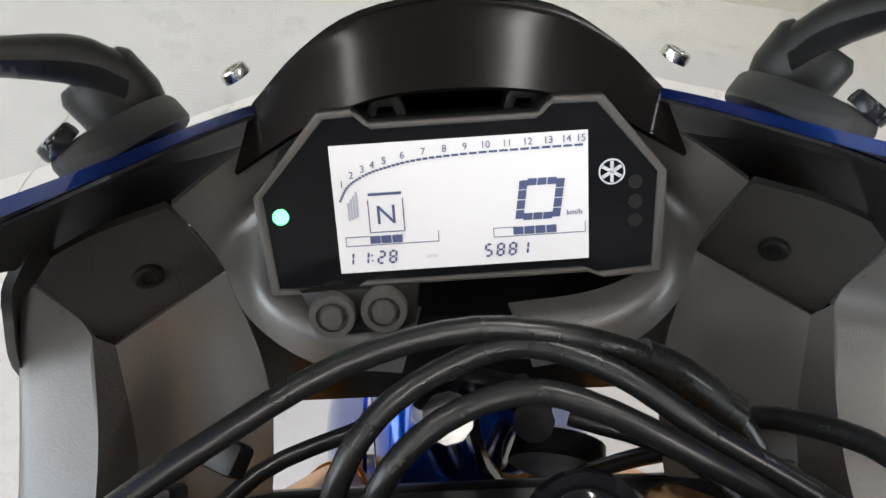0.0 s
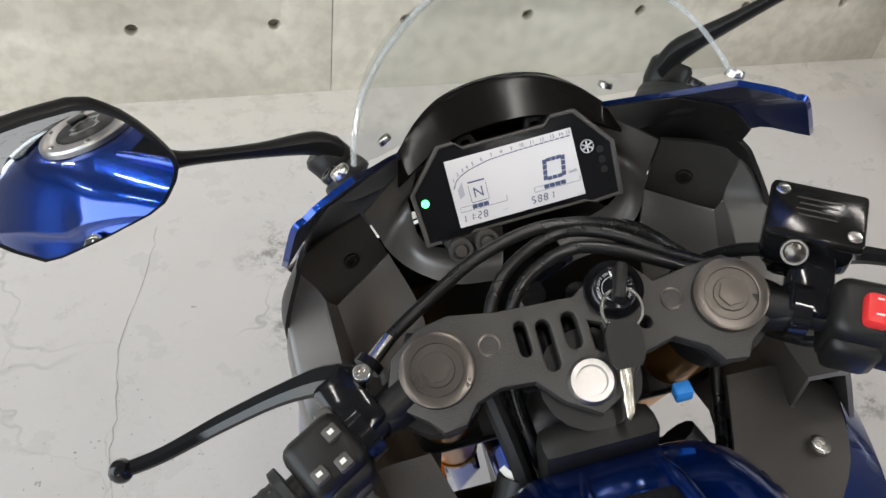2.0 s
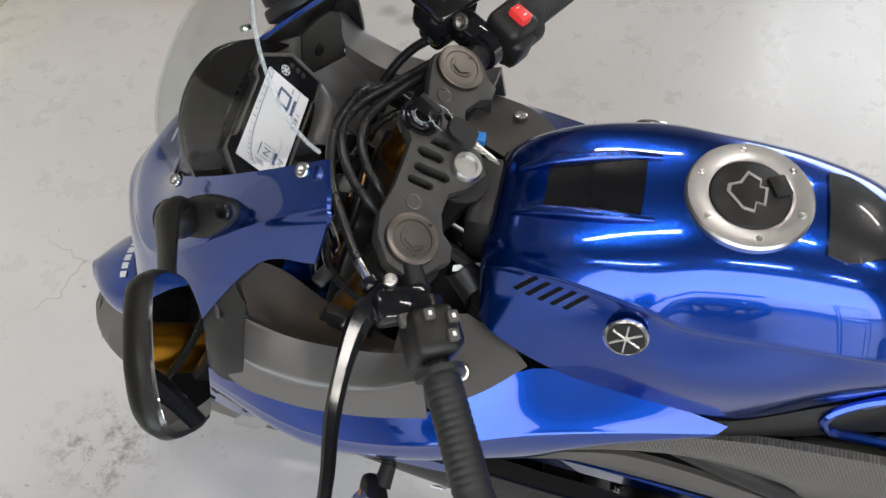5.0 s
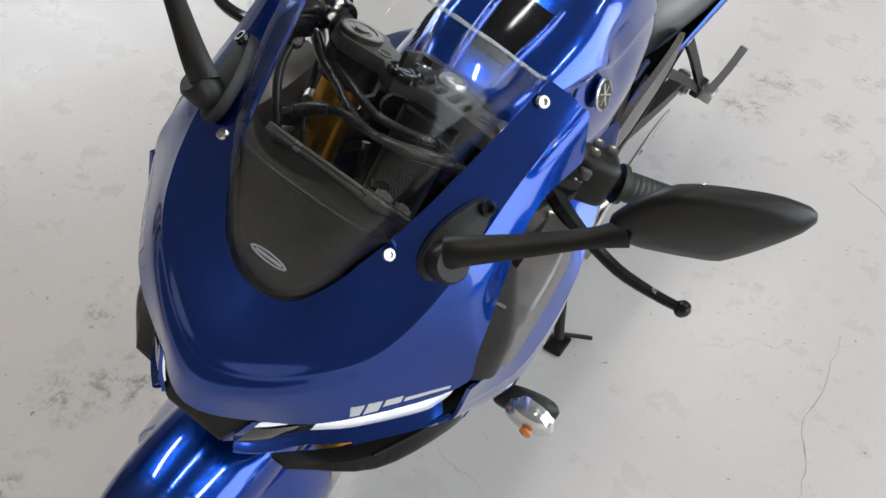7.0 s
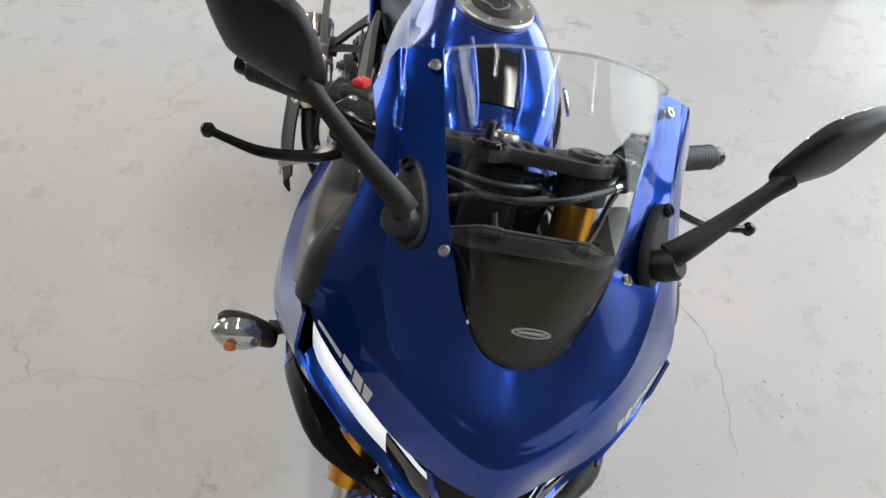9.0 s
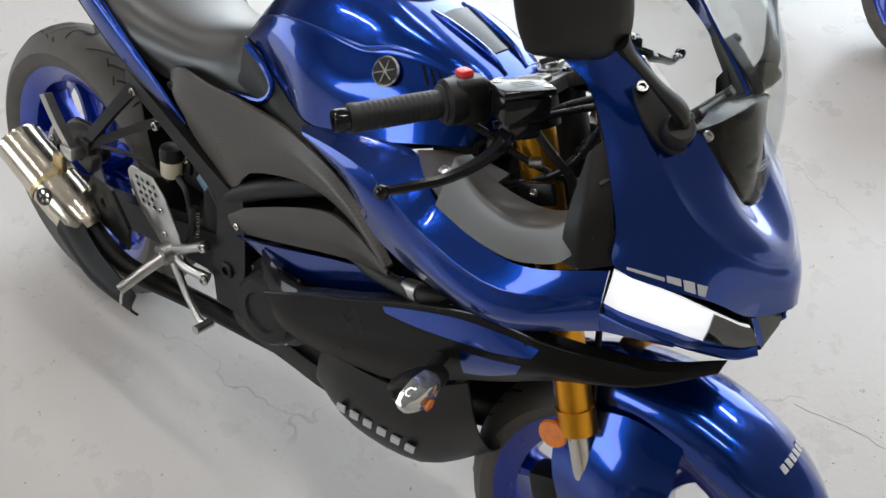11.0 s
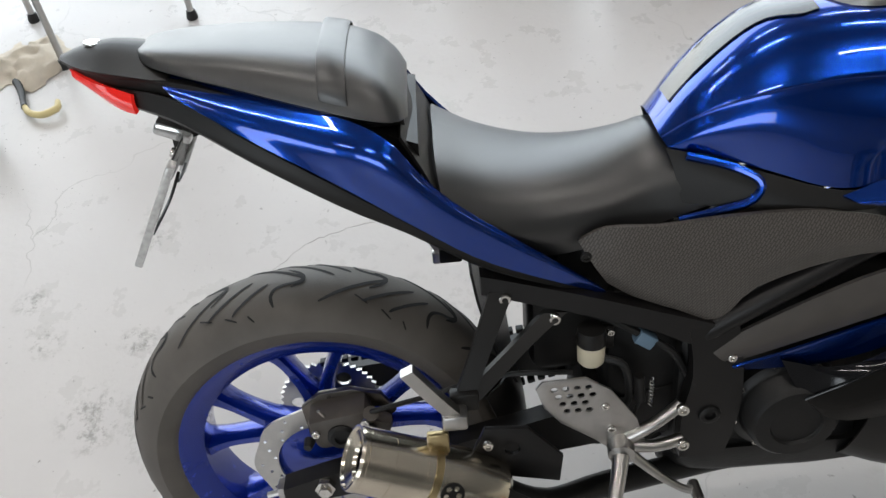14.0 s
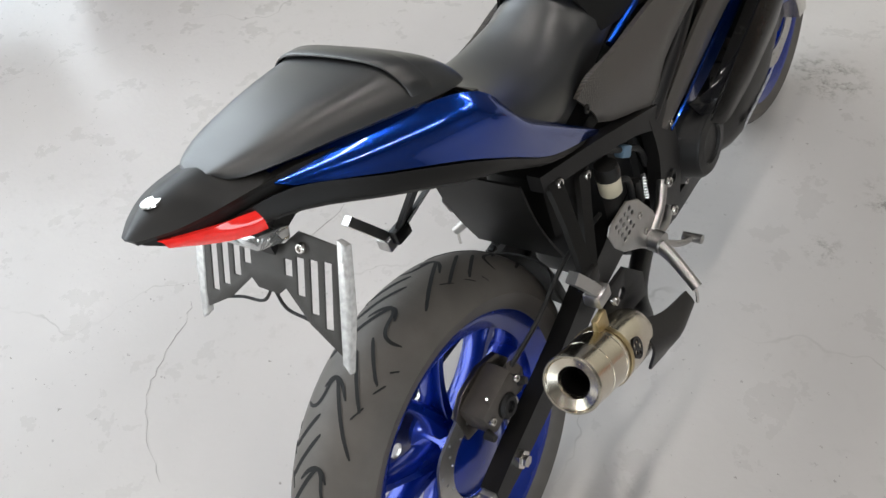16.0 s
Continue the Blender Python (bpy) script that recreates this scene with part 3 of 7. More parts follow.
def wheel(name, c, R, half, rim_r, label, groove_lean, parent=None, paint=None):
    """A road wheel about the x axis: tyre with its tread, rim, spokes and hub."""
    w = part(name, lathe([(rim_r + 0.003, -half * 0.8), (rim_r + 0.014, -half * 0.84), (rim_r + 0.004, -half * 0.6), (rim_r - 0.012, -half * 0.5), (rim_r - 0.016, 0),
                          (rim_r - 0.012, half * 0.5), (rim_r + 0.004, half * 0.6), (rim_r + 0.014, half * 0.84), (rim_r + 0.003, half * 0.8), (rim_r - 0.024, half * 0.55),
                          (rim_r - 0.03, 0), (rim_r - 0.024, -half * 0.55)], c, (1, 0, 0), 64, closed=True), paint or BLUE_RIM, parent or bike, label)
    prof = [(rim_r + 0.008, -half * 0.78), (rim_r + 0.02, -half * 0.93)]
    for k in range(-8, 9):
        a = k / 8 * math.radians(72)
        prof.append((R - half * 1.0 + half * math.cos(a) * 1.0, half * 1.035 * math.sin(a) / math.sin(math.radians(72))))
    prof += [(rim_r + 0.02, half * 0.93), (rim_r + 0.008, half * 0.78)]
    tyre = part("tyre", lathe(prof + [(rim_r + 0.002, half * 0.5), (rim_r + 0.002, -half * 0.5)], c, (1, 0, 0), 96, closed=True), TYRE, w, "worn black road tyre")

    def on_tread(a, u):
        """A place on the tread: a round the wheel, u from -1 to 1 across it."""
        th = u * math.radians(72)
        r, x = R - half + half * math.cos(th) + 0.0005, half * 1.035 * math.sin(th) / math.sin(math.radians(72))
        return np.array((c[0] + x, c[1] + r * math.cos(a), c[2] + r * math.sin(a)))

    strips = []
    n = 8
    for k in range(n):
        a0 = 2 * math.pi * k / n
        for s in (-1, 1):
            off = 0 if s > 0 else math.pi / n
            for curve, wd in (([(0.05, -0.20), (-0.01, -0.05), (-0.03, 0.08), (0.0, 0.16), (0.07, 0.20), (0.11, 0.27), (0.125, 0.40), (0.115, 0.56)], 0.0058),
                              ([(0.14, 0.12), (0.22, 0.28), (0.30, 0.45), (0.33, 0.53)], 0.0058), ([(0.22, 0.0), (0.32, 0.18), (0.42, 0.36), (0.47, 0.45)], 0.0058),
                              ([(0.42, -0.25), (0.37, -0.16), (0.37, -0.06), (0.43, 0.06), (0.53, 0.24), (0.63, 0.42), (0.68, 0.52)], 0.0062),
                              ([(0.25, 0.60), (0.235, 0.66), (0.22, 0.72)], 0.003), ([(0.37, 0.52), (0.34, 0.58), (0.31, 0.64)], 0.003), ([(0.51, 0.36), (0.475, 0.42), (0.44, 0.48)], 0.003)):
                pts = crom([(g * groove_lean + a0 + off, s * u) for g, u in curve], 4)
                P = np.array([on_tread(a, u) for a, u in pts])
                T = np.gradient(P, axis=0)
                T /= np.linalg.norm(T, axis=1, keepdims=True)
                N = P - np.array(c)
                N[:, 0] *= 1.3
                N /= np.linalg.norm(N, axis=1, keepdims=True)
                B = np.cross(T, N)
                taper = np.minimum(1, 2.2 * np.sin(np.linspace(0.2, math.pi - 0.2, len(P))))[:, None] * wd * 0.5
                v = np.concatenate([P + B * taper, P - B * taper])
                m = len(P)
                strips.append((v, [(i, i + 1, m + i + 1, m + i) for i in range(m - 1)]))
    # Groove shade is near-black strips laid on the tread; nothing is cut in.
    part("tread", join(*strips), GROOVE_SHADE, tyre, kind="stuff")
    hub_r = 0.05
    part("hub", lathe([(0.012, -half * 0.72), (0.038, -half * 0.72), (hub_r, -half * 0.5), (hub_r * 0.85, 0), (hub_r, half * 0.5), (0.038, half * 0.72), (0.012, half * 0.72)],
                      c, (1, 0, 0), 28), paint or BLUE_RIM, w)
    for k in range(5):
        a = 2 * math.pi * k / 5 + 0.35
        for da in (-0.30, 0.30):
            ra, rb = hub_r * 0.8, rim_r - 0.018
            secs = []
            for t, wt, wx in ((0, 0.020, 0.030), (0.35, 0.013, 0.024), (0.75, 0.011, 0.022), (1.0, 0.018, 0.03)):
                r = ra + (rb - ra) * t
                aa = a + da * (0.25 + 0.75 * t)
                e, tt = np.array((0, math.cos(aa), math.sin(aa))), np.array((0, -math.sin(aa), math.cos(aa)))
                ctr = np.array(c) + e * r
                X = np.array((1.0, 0, 0))
                secs.append([ctr + X * wx * sx + tt * wt * sy for sx, sy in ((1, 0.5), (1, -0.5), (0.55, -1), (-0.55, -1), (-1, -0.5), (-1, 0.5), (-0.55, 1), (0.55, 1))])
            part("spoke", loft(secs, 3), paint or BLUE_RIM, w)
    return w


def disc(c, x, r, r_in, parent, n=36):
    """A drilled brake disc."""
    out = [((r + 0.0025 * math.cos(8 * 2 * math.pi * k / 96)) * math.cos(2 * math.pi * k / 96), (r + 0.0025 * math.cos(8 * 2 * math.pi * k / 96)) * math.sin(2 * math.pi * k / 96)) for k in range(96)]
    hs = [ring2(0, 0, r_in, 40)]
    for k in range(n):
        a = 2 * math.pi * k / n
        rr = r - 0.010 - 0.011 * (k % 3)
        hs.append(ring2(rr * math.cos(a), rr * math.sin(a), 0.003, 8))
    m = Matrix(((0, 0, 1, x), (1, 0, 0, c[1]), (0, 1, 0, c[2]), (0, 0, 0, 1)))
    return part("brake_disc", plate(out, 0.0045, m, hs, bevel=0), ALU, parent, "drilled steel brake disc")


rear_wheel = wheel("rear_wheel", REAR, 0.314, 0.072, 0.222, "blue cast rear wheel", 1.0)
rear_disc = disc(REAR, 0.066, 0.112, 0.075, rear_wheel)
part("disc_carrier", lathe([(0.02, 0), (0.078, 0), (0.078, 0.006), (0.05, 0.012), (0.02, 0.02)], (0.055, REAR[1], REAR[2]), (1, 0, 0), 28), BLUE_RIM, rear_wheel)
teeth = [((0.088 if k % 2 else 0.082) * math.cos(2 * math.pi * k / 86), (0.088 if k % 2 else 0.082) * math.sin(2 * math.pi * k / 86)) for k in range(86)]
sp = Matrix(((0, 0, 1, -0.075), (1, 0, 0, REAR[1]), (0, 1, 0, REAR[2]), (0, 0, 0, 1)))
part("sprocket", plate(teeth, 0.006, sp, [ring2(0.056 * math.cos(a), 0.056 * math.sin(a), 0.014, 10) for a in np.arange(6) * math.pi / 3], bevel=0), ALU, rear_wheel)
front_wheel = wheel("front_wheel", FRONT, 0.293, 0.056, 0.222, "blue cast front wheel", -0.9)
disc(FRONT, 0.056, 0.149, 0.105, front_wheel)

# -- chain
chain = part("chain", join(*[box((-0.072, y, z), (0.014, 0.013, 0.009), 0.002, pose(0, 0, 0, a, 0, 0))
                             for z0, z1 in ((REAR[2] + 0.086, 0.46), (REAR[2] - 0.086, 0.385)) for k in range(34)
                             for y, z, a in [(REAR[1] + (0.55 - REAR[1]) * k / 33, z0 + (z1 - z0) * k / 33, math.degrees(math.atan2(z1 - z0, 0.58)))]]), IRON, bike, kind="stuff")

# -- swing arm, caliper and rear brake
for s in (-1, 1):
    arm = part("swing_arm", loft([[(s * (x + dx), y, z + dz) for dx, dz in ((0.016, h), (-0.016, h), (-0.016, -h), (0.016, -h))]
                                  for x, y, z, h in ((0.124, -0.088, 0.310, 0.018), (0.122, 0.0, 0.328, 0.025), (0.110, 0.16, 0.346, 0.028), (0.09, 0.35, 0.368, 0.038), (0.085, 0.54, 0.40, 0.05))], 3),
               FRAMEBLK, bike, "black box-section swing arm")
    part("adjuster", join(box((s * 0.124, -0.092, 0.309), (0.026, 0.014, 0.036), 0.003), tube([(s * 0.124, -0.095, 0.308), (s * 0.124, -0.118, 0.303)], 0.005, 8)), ALU, arm)
    part("axle_nut", lathe([(0.001, 0), (0.016, 0), (0.016, 0.012), (0.010, 0.013), (0.010, 0.02), (0.001, 0.02)], (s * 0.138, REAR[1] + 0.008, REAR[2] + 0.018), (s, 0, 0), 6), STEEL, arm)
cal = part("rear_caliper", join(box((0.088, 0.012, 0.418), (0.062, 0.095, 0.060), 0.014, pose(0, 0, 0, 10, 0, 0)), box((0.104, -0.005, 0.405), (0.024, 0.05, 0.045), 0.010, pose(0, 0, 0, 10, 0, 0)),
                                box((0.092, 0.06, 0.40), (0.03, 0.05, 0.05), 0.010, pose(0, 0, 0, -20, 0, 0)), tube([(0.1, 0.055, 0.43), (0.112, 0.06, 0.445)], 0.012, 12)), CASTDUST, bike, "dusty dark rear brake caliper")
part("caliper_bracket", plate([(-0.045, 0.37), (-0.05, 0.43), (-0.02, 0.455), (0.03, 0.46), (0.075, 0.445), (0.095, 0.41), (0.07, 0.385), (0.03, 0.395), (0.0, 0.36)], 0.010, side(1, 0.072, 0.010), [ring2(0.066, 0.415, 0.007, 10), ring2(-0.03, 0.40, 0.006, 10)]), CAPGREY, cal, "worn metal caliper bracket")
part("piston_housing", lathe([(0.001, 0), (0.021, 0), (0.021, 0.012), (0.016, 0.017), (0.010, 0.017), (0.009, 0.012), (0.001, 0.012)], (0.112, 0.012, 0.412), (1, 0.05, 0.1), 20), IRON, cal)
part("slide_pin_boot", tube([(0.112, -0.038, 0.40), (0.128, -0.04, 0.40)], [0.009, 0.006], 10), RUBBER, cal)
part("slide_pin_boot", tube([(0.112, 0.058, 0.415), (0.128, 0.062, 0.418)], [0.009, 0.006], 10), RUBBER, cal)
part("bleed_nipple", tube([(0.11, -0.01, 0.445), (0.116, -0.016, 0.462)], [0.004, 0.0025], 8), STEEL, cal)
for y, z in ((-0.025, 0.42), (0.05, 0.435)):
    bolt("caliper_bolt", (0.118, y, z), (1, 0, 0), 0.007, 0.006, STEEL, cal)
part("brake_hose", tube([(0.108, 0.06, 0.445), (0.12, 0.14, 0.475), (0.115, 0.25, 0.50), (0.12, 0.36, 0.50)], 0.004, 8), RUBBER, bike)
part("rear_hugger", skin([[(0.0 + x, REAR[1] + r * math.cos(a), REAR[2] + r * math.sin(a)) for a in np.radians((0, 12, 24))]
                          for x, r in ((-0.085, 0.29), (-0.06, 0.325), (0.0, 0.335), (0.06, 0.325), (0.085, 0.29))], 3, 4, 0.004, out=(0, 0.3, 1)), BLACK, bike)

# -- fuel tank
# lines along the length: crown, shoulder, the two sides of the ridge, belly, lower edge
CROWN = [(0, 0.482, 0.838), (0, 0.53, 0.902), (0, 0.60, 0.962), (0, 0.68, 0.985), (0, 0.76, 0.985), (0, 0.82, 0.976), (0, 0.89, 0.957), (0, 0.945, 0.935), (0, 0.975, 0.905), (0, 0.982, 0.86)]
SHOULDER = [(0.03, 0.482, 0.836), (0.045, 0.53, 0.897), (0.058, 0.60, 0.951), (0.067, 0.68, 0.972), (0.072, 0.76, 0.974), (0.074, 0.82, 0.967), (0.068, 0.89, 0.952), (0.058, 0.945, 0.930), (0.050, 0.975, 0.902), (0.045, 0.98, 0.86)]
RIDGE_UP = [(0.050, 0.484, 0.831), (0.073, 0.532, 0.874), (0.095, 0.60, 0.906), (0.105, 0.68, 0.919), (0.110, 0.765, 0.922), (0.107, 0.815, 0.938), (0.092, 0.89, 0.937), (0.080, 0.945, 0.917), (0.070, 0.973, 0.892), (0.062, 0.978, 0.856)]
RIDGE_LOW = [(0.053, 0.486, 0.828), (0.076, 0.533, 0.867), (0.098, 0.60, 0.896), (0.108, 0.68, 0.908), (0.112, 0.768, 0.910), (0.110, 0.820, 0.925), (0.096, 0.89, 0.926), (0.084, 0.946, 0.909), (0.074, 0.973, 0.888), (0.065, 0.978, 0.855)]
BELLY = [(0.066, 0.49, 0.822), (0.087, 0.535, 0.845), (0.110, 0.605, 0.858), (0.130, 0.685, 0.852), (0.137, 0.765, 0.858), (0.129, 0.825, 0.880), (0.114, 0.895, 0.890), (0.100, 0.947, 0.885), (0.088, 0.97, 0.873), (0.08, 0.975, 0.85)]
LOWER = [(0.068, 0.495, 0.812), (0.083, 0.54, 0.815), (0.107, 0.61, 0.797), (0.133, 0.69, 0.778), (0.141, 0.77, 0.788), (0.142, 0.83, 0.806), (0.137, 0.90, 0.832), (0.122, 0.95, 0.846), (0.108, 0.968, 0.85), (0.10, 0.972, 0.84)]
grid = [[(-x, y, z) for x, y, z in q[:0:-1]] + list(q) for q in zip(CROWN, SHOULDER, RIDGE_UP, RIDGE_LOW, BELLY, LOWER)]
tank = part("fuel_tank", skin(grid, 6, 5, 0.006, out=(0, 0, 1)), BLUE, bike, "metallic blue fuel tank", sharp=50)
cap_m = Matrix.Translation((0, 0.742, 0.982)) @ pose(0, 0, 0, -1, 0, 0)
part("filler_ring", moved(lathe([(0.036, 0), (0.058, 0), (0.058, 0.006), (0.056, 0.0085), (0.040, 0.0085), (0.037, 0.007), (0.036, 0.004)], (0, 0, 0), (0, 0, 1), 48), cap_m), ALU, tank, "silver ring of the filler")
capo = part("filler_cap", moved(lathe([(0.001, 0), (0.0365, 0), (0.0365, 0.007), (0.034, 0.009), (0.001, 0.0095)], (0, 0, 0), (0, 0, 1), 40), cap_m), BLACK, tank, "black filler cap")
flap = [(-0.0090, 0.0160), (-0.0030, 0.0215), (0.0060, 0.0210), (0.0105, 0.0105), (0.0235, 0.0040), (0.0165, -0.0085), (0.0085, -0.0080), (0.0080, -0.0150), (-0.0120, -0.0135), (-0.0105, -0.0055), (-0.0215, -0.0040), (-0.0195, 0.0070)]
part("cap_mark", plate(flap, 0.0016, cap_m @ Matrix.Translation((0, 0, 0.0090)), [[(x * 0.84, y * 0.84) for x, y in flap]], bevel=0), ALU, capo, "raised silver outline of the lock flap")
part("lock_flap", moved(box((0, -0.028, 0.0105), (0.022, 0.016, 0.004), 0.0015), cap_m @ pose(0, 0, 0, 0, 0, 25)), BLACK, capo)
for k in range(6):
    a = k * math.pi / 3 + 0.2
    p = cap_m @ Vector((0.048 * math.cos(a), 0.048 * math.sin(a), 0.0083))
    bolt("ring_bolt", p, (0, 0, 1), 0.0035, 0.0016, STEEL, tank)

# -- recessed intake on the crown and vents, tank pad, side badges
part("crown_recess", skin([[(-0.030, 0.835, 0.9735), (0, 0.835, 0.9755), (0.030, 0.835, 0.9735)], [(-0.030, 0.875, 0.963), (0, 0.875, 0.965), (0.030, 0.875, 0.963)],
                           [(-0.024, 0.925, 0.946), (0, 0.925, 0.9475), (0.024, 0.925, 0.946)]], 3, 3, 0.004, out=(0, 0, 1)), GLOSS, tank, "black panel on the tank crown")
for s in (-1, 1):
    part("crown_ridge", tube([(s * 0.036, 0.822, 0.974), (s * 0.035, 0.86, 0.967), (s * 0.030, 0.92, 0.949), (s * 0.026, 0.955, 0.928)], [0.003, 0.0055, 0.0055, 0.003], 10), BLUE, tank)
    bn = Vector((s * 0.90, 0.0, 0.43)).normalized()
    bc = Vector((s * 0.1235, 0.826, 0.905))
    badge = part("side_badge", lathe([(0.001, 0), (0.021, 0), (0.0215, 0.003), (0.0195, 0.005), (0.0185, 0.0035), (0.001, 0.0035)], bc, bn, 32), STEEL, tank, "round metal badge")
    part("badge_face", lathe([(0.001, 0.0036), (0.018, 0.0036), (0.018, 0.0042), (0.001, 0.0042)], bc, bn, 28), BLACK, badge)
    up = Vector((0, 0, 1)) - bn * bn.z
    up.normalize()
    rt = up.cross(bn)
    for k in range(3):
        a = k * math.pi / 3 + math.pi / 2
        d = up * math.sin(a) + rt * math.cos(a)
        part("badge_bar", tube([bc + bn * 0.0045 - d * 0.016, bc + bn * 0.0045 + d * 0.016], 0.0014, 6), STEEL, badge)
bm_ = bmesh.new()
bm_.from_mesh(tank.data)
hull = BVHTree.FromBMesh(bm_)
bm_.free()


def on_tank(x, y, lift):
    hit = hull.ray_cast(Vector((x, y, 1.4)), Vector((0, 0, -1)))
    return tuple(hit[0] + Vector((0, -0.4, 1)) * lift)


def beside(hull_, s, y, z, lift):
    """The place on the outside of a body at y, z, on its side s."""
    hit = hull_.ray_cast(Vector((s * 0.5, y, z)), Vector((-s, 0, 0)))
    return tuple(hit[0] + Vector((s, 0, 0.3)) * lift)


for s in (-1, 1):
    for k in range(5):
        y, z = 0.866 + 0.0125 * k, 0.9265 - 0.0012 * k
        rows_ = [[beside(hull, s, y + 0.0185 * u + w, z - 0.0205 * u, 0.0009) for u in (0, 0.33, 0.67, 1)] for w in (0, 0.0048)]
        # Slots are near-black strips laid on the uncut tank.
        part("vent_slot", skin(rows_, 1, 1, 0.0025, out=(s, 0, 0.3)), DEEP, tank)
pad_rows = [(0.500, 0.022), (0.53, 0.025), (0.56, 0.026), (0.59, 0.027), (0.615, 0.030), (0.635, 0.040), (0.652, 0.047), (0.672, 0.045)]
part("tank_pad", skin([[on_tank(w * k / 3, y, 0.003) for k in range(-3, 4)] for y, w in pad_rows], 2, 2, 0.002, out=(0, -0.4, 1)), PAD, tank, "glossy black rubber tank pad")

# -- seats
SEAT_MID = [(0, 0.188, 0.845), (0, 0.25, 0.818), (0, 0.32, 0.803), (0, 0.39, 0.804), (0, 0.45, 0.818), (0, 0.485, 0.828), (0.02, 0.53, 0.80), (0.05, 0.57, 0.785)]
SEAT_TOP = [(0.075, 0.188, 0.843), (0.075, 0.25, 0.813), (0.065, 0.32, 0.797), (0.052, 0.39, 0.798), (0.038, 0.45, 0.813), (0.034, 0.485, 0.823), (0.045, 0.535, 0.80), (0.06, 0.572, 0.785)]
SEAT_EDGE = [(0.118, 0.19, 0.832), (0.115, 0.25, 0.797), (0.103, 0.32, 0.778), (0.087, 0.39, 0.78), (0.066, 0.45, 0.797), (0.062, 0.487, 0.808), (0.068, 0.54, 0.799), (0.075, 0.575, 0.785)]
SEAT_SIDE = [(0.140, 0.195, 0.805), (0.136, 0.252, 0.765), (0.122, 0.32, 0.742), (0.108, 0.39, 0.75), (0.092, 0.45, 0.768), (0.088, 0.49, 0.78), (0.088, 0.545, 0.785), (0.088, 0.578, 0.778)]
SEAT_LOW = [(0.138, 0.2, 0.79), (0.130, 0.255, 0.745), (0.112, 0.32, 0.700), (0.107, 0.39, 0.705), (0.103, 0.45, 0.72), (0.101, 0.495, 0.735), (0.100, 0.55, 0.752), (0.098, 0.58, 0.768)]
grid = [[(-x, y, z) for x, y, z in q[:0:-1]] + list(q) for q in zip(SEAT_MID, SEAT_TOP, SEAT_EDGE, SEAT_SIDE, SEAT_LOW)]
part("rider_seat", skin(grid, 4, 4, 0.012, out=(0, 0, 1)), VINYL, bike, "black grained vinyl rider seat", sharp=60)


def pill(y, w, top, bot):
    return [(-w, y, bot), (-w * 1.0, y, bot + (top - bot) * 0.45), (-w * 0.8, y, top - (top - bot) * 0.18), (-w * 0.4, y, top - 0.002), (w * 0.4, y, top - 0.002), (w * 0.8, y, top - (top - bot) * 0.18),
            (w * 1.0, y, bot + (top - bot) * 0.45), (w, y, bot), (0, y, bot)]


PILLION = [(-0.168, 0.018, 0.996, 0.988), (-0.155, 0.042, 1.000, 0.982), (-0.11, 0.066, 1.001, 0.972), (-0.04, 0.086, 0.998, 0.955), (0.03, 0.103, 0.990, 0.936), (0.085, 0.113, 0.980, 0.920),
           (0.125, 0.116, 0.961, 0.911), (0.148, 0.108, 0.937, 0.908), (0.160, 0.085, 0.918, 0.905)]
pil = part("pillion_seat", loft([pill(*p) for p in PILLION], 4, 3), VINYL, bike, "black grained vinyl pillion seat", sharp=60)
BAND = [(0.058, 0.1115, 0.9905, 0.924), (0.062, 0.1135, 0.9925, 0.923), (0.088, 0.1175, 0.9860, 0.916), (0.092, 0.1165, 0.9820, 0.914)]
part("seat_strap", skin([crom(pill(*q)[:8], 2) for q in BAND], 2, 2, 0.006, out=(0, 0, 1)), VINYL, pil, "black strap across the seat")
part("seat_base", loft([[(-w, y, z - 0.012), (w, y, z - 0.012), (w, y, z + 0.004), (-w, y, z + 0.004)] for y, w, z in ((-0.15, 0.035, 0.985), (-0.05, 0.078, 0.957), (0.08, 0.108, 0.921), (0.155, 0.085, 0.905))], 3), BLACK, pil)
part("seat_hump", skin([[(x, 0.150, 0.905 - abs(x) * 0.1) for x in (-0.12, -0.06, 0, 0.06, 0.12)], [(x, 0.172, 0.87 - abs(x) * 0.1) for x in (-0.135, -0.07, 0, 0.07, 0.135)], [(x, 0.188, 0.835 - abs(x) * 0.1) for x in (-0.14, -0.07, 0, 0.07, 0.14)]], 3, 3, 0.004, out=(0, 1, 0.5)), BLACK, bike, "matt black panel between the seats")

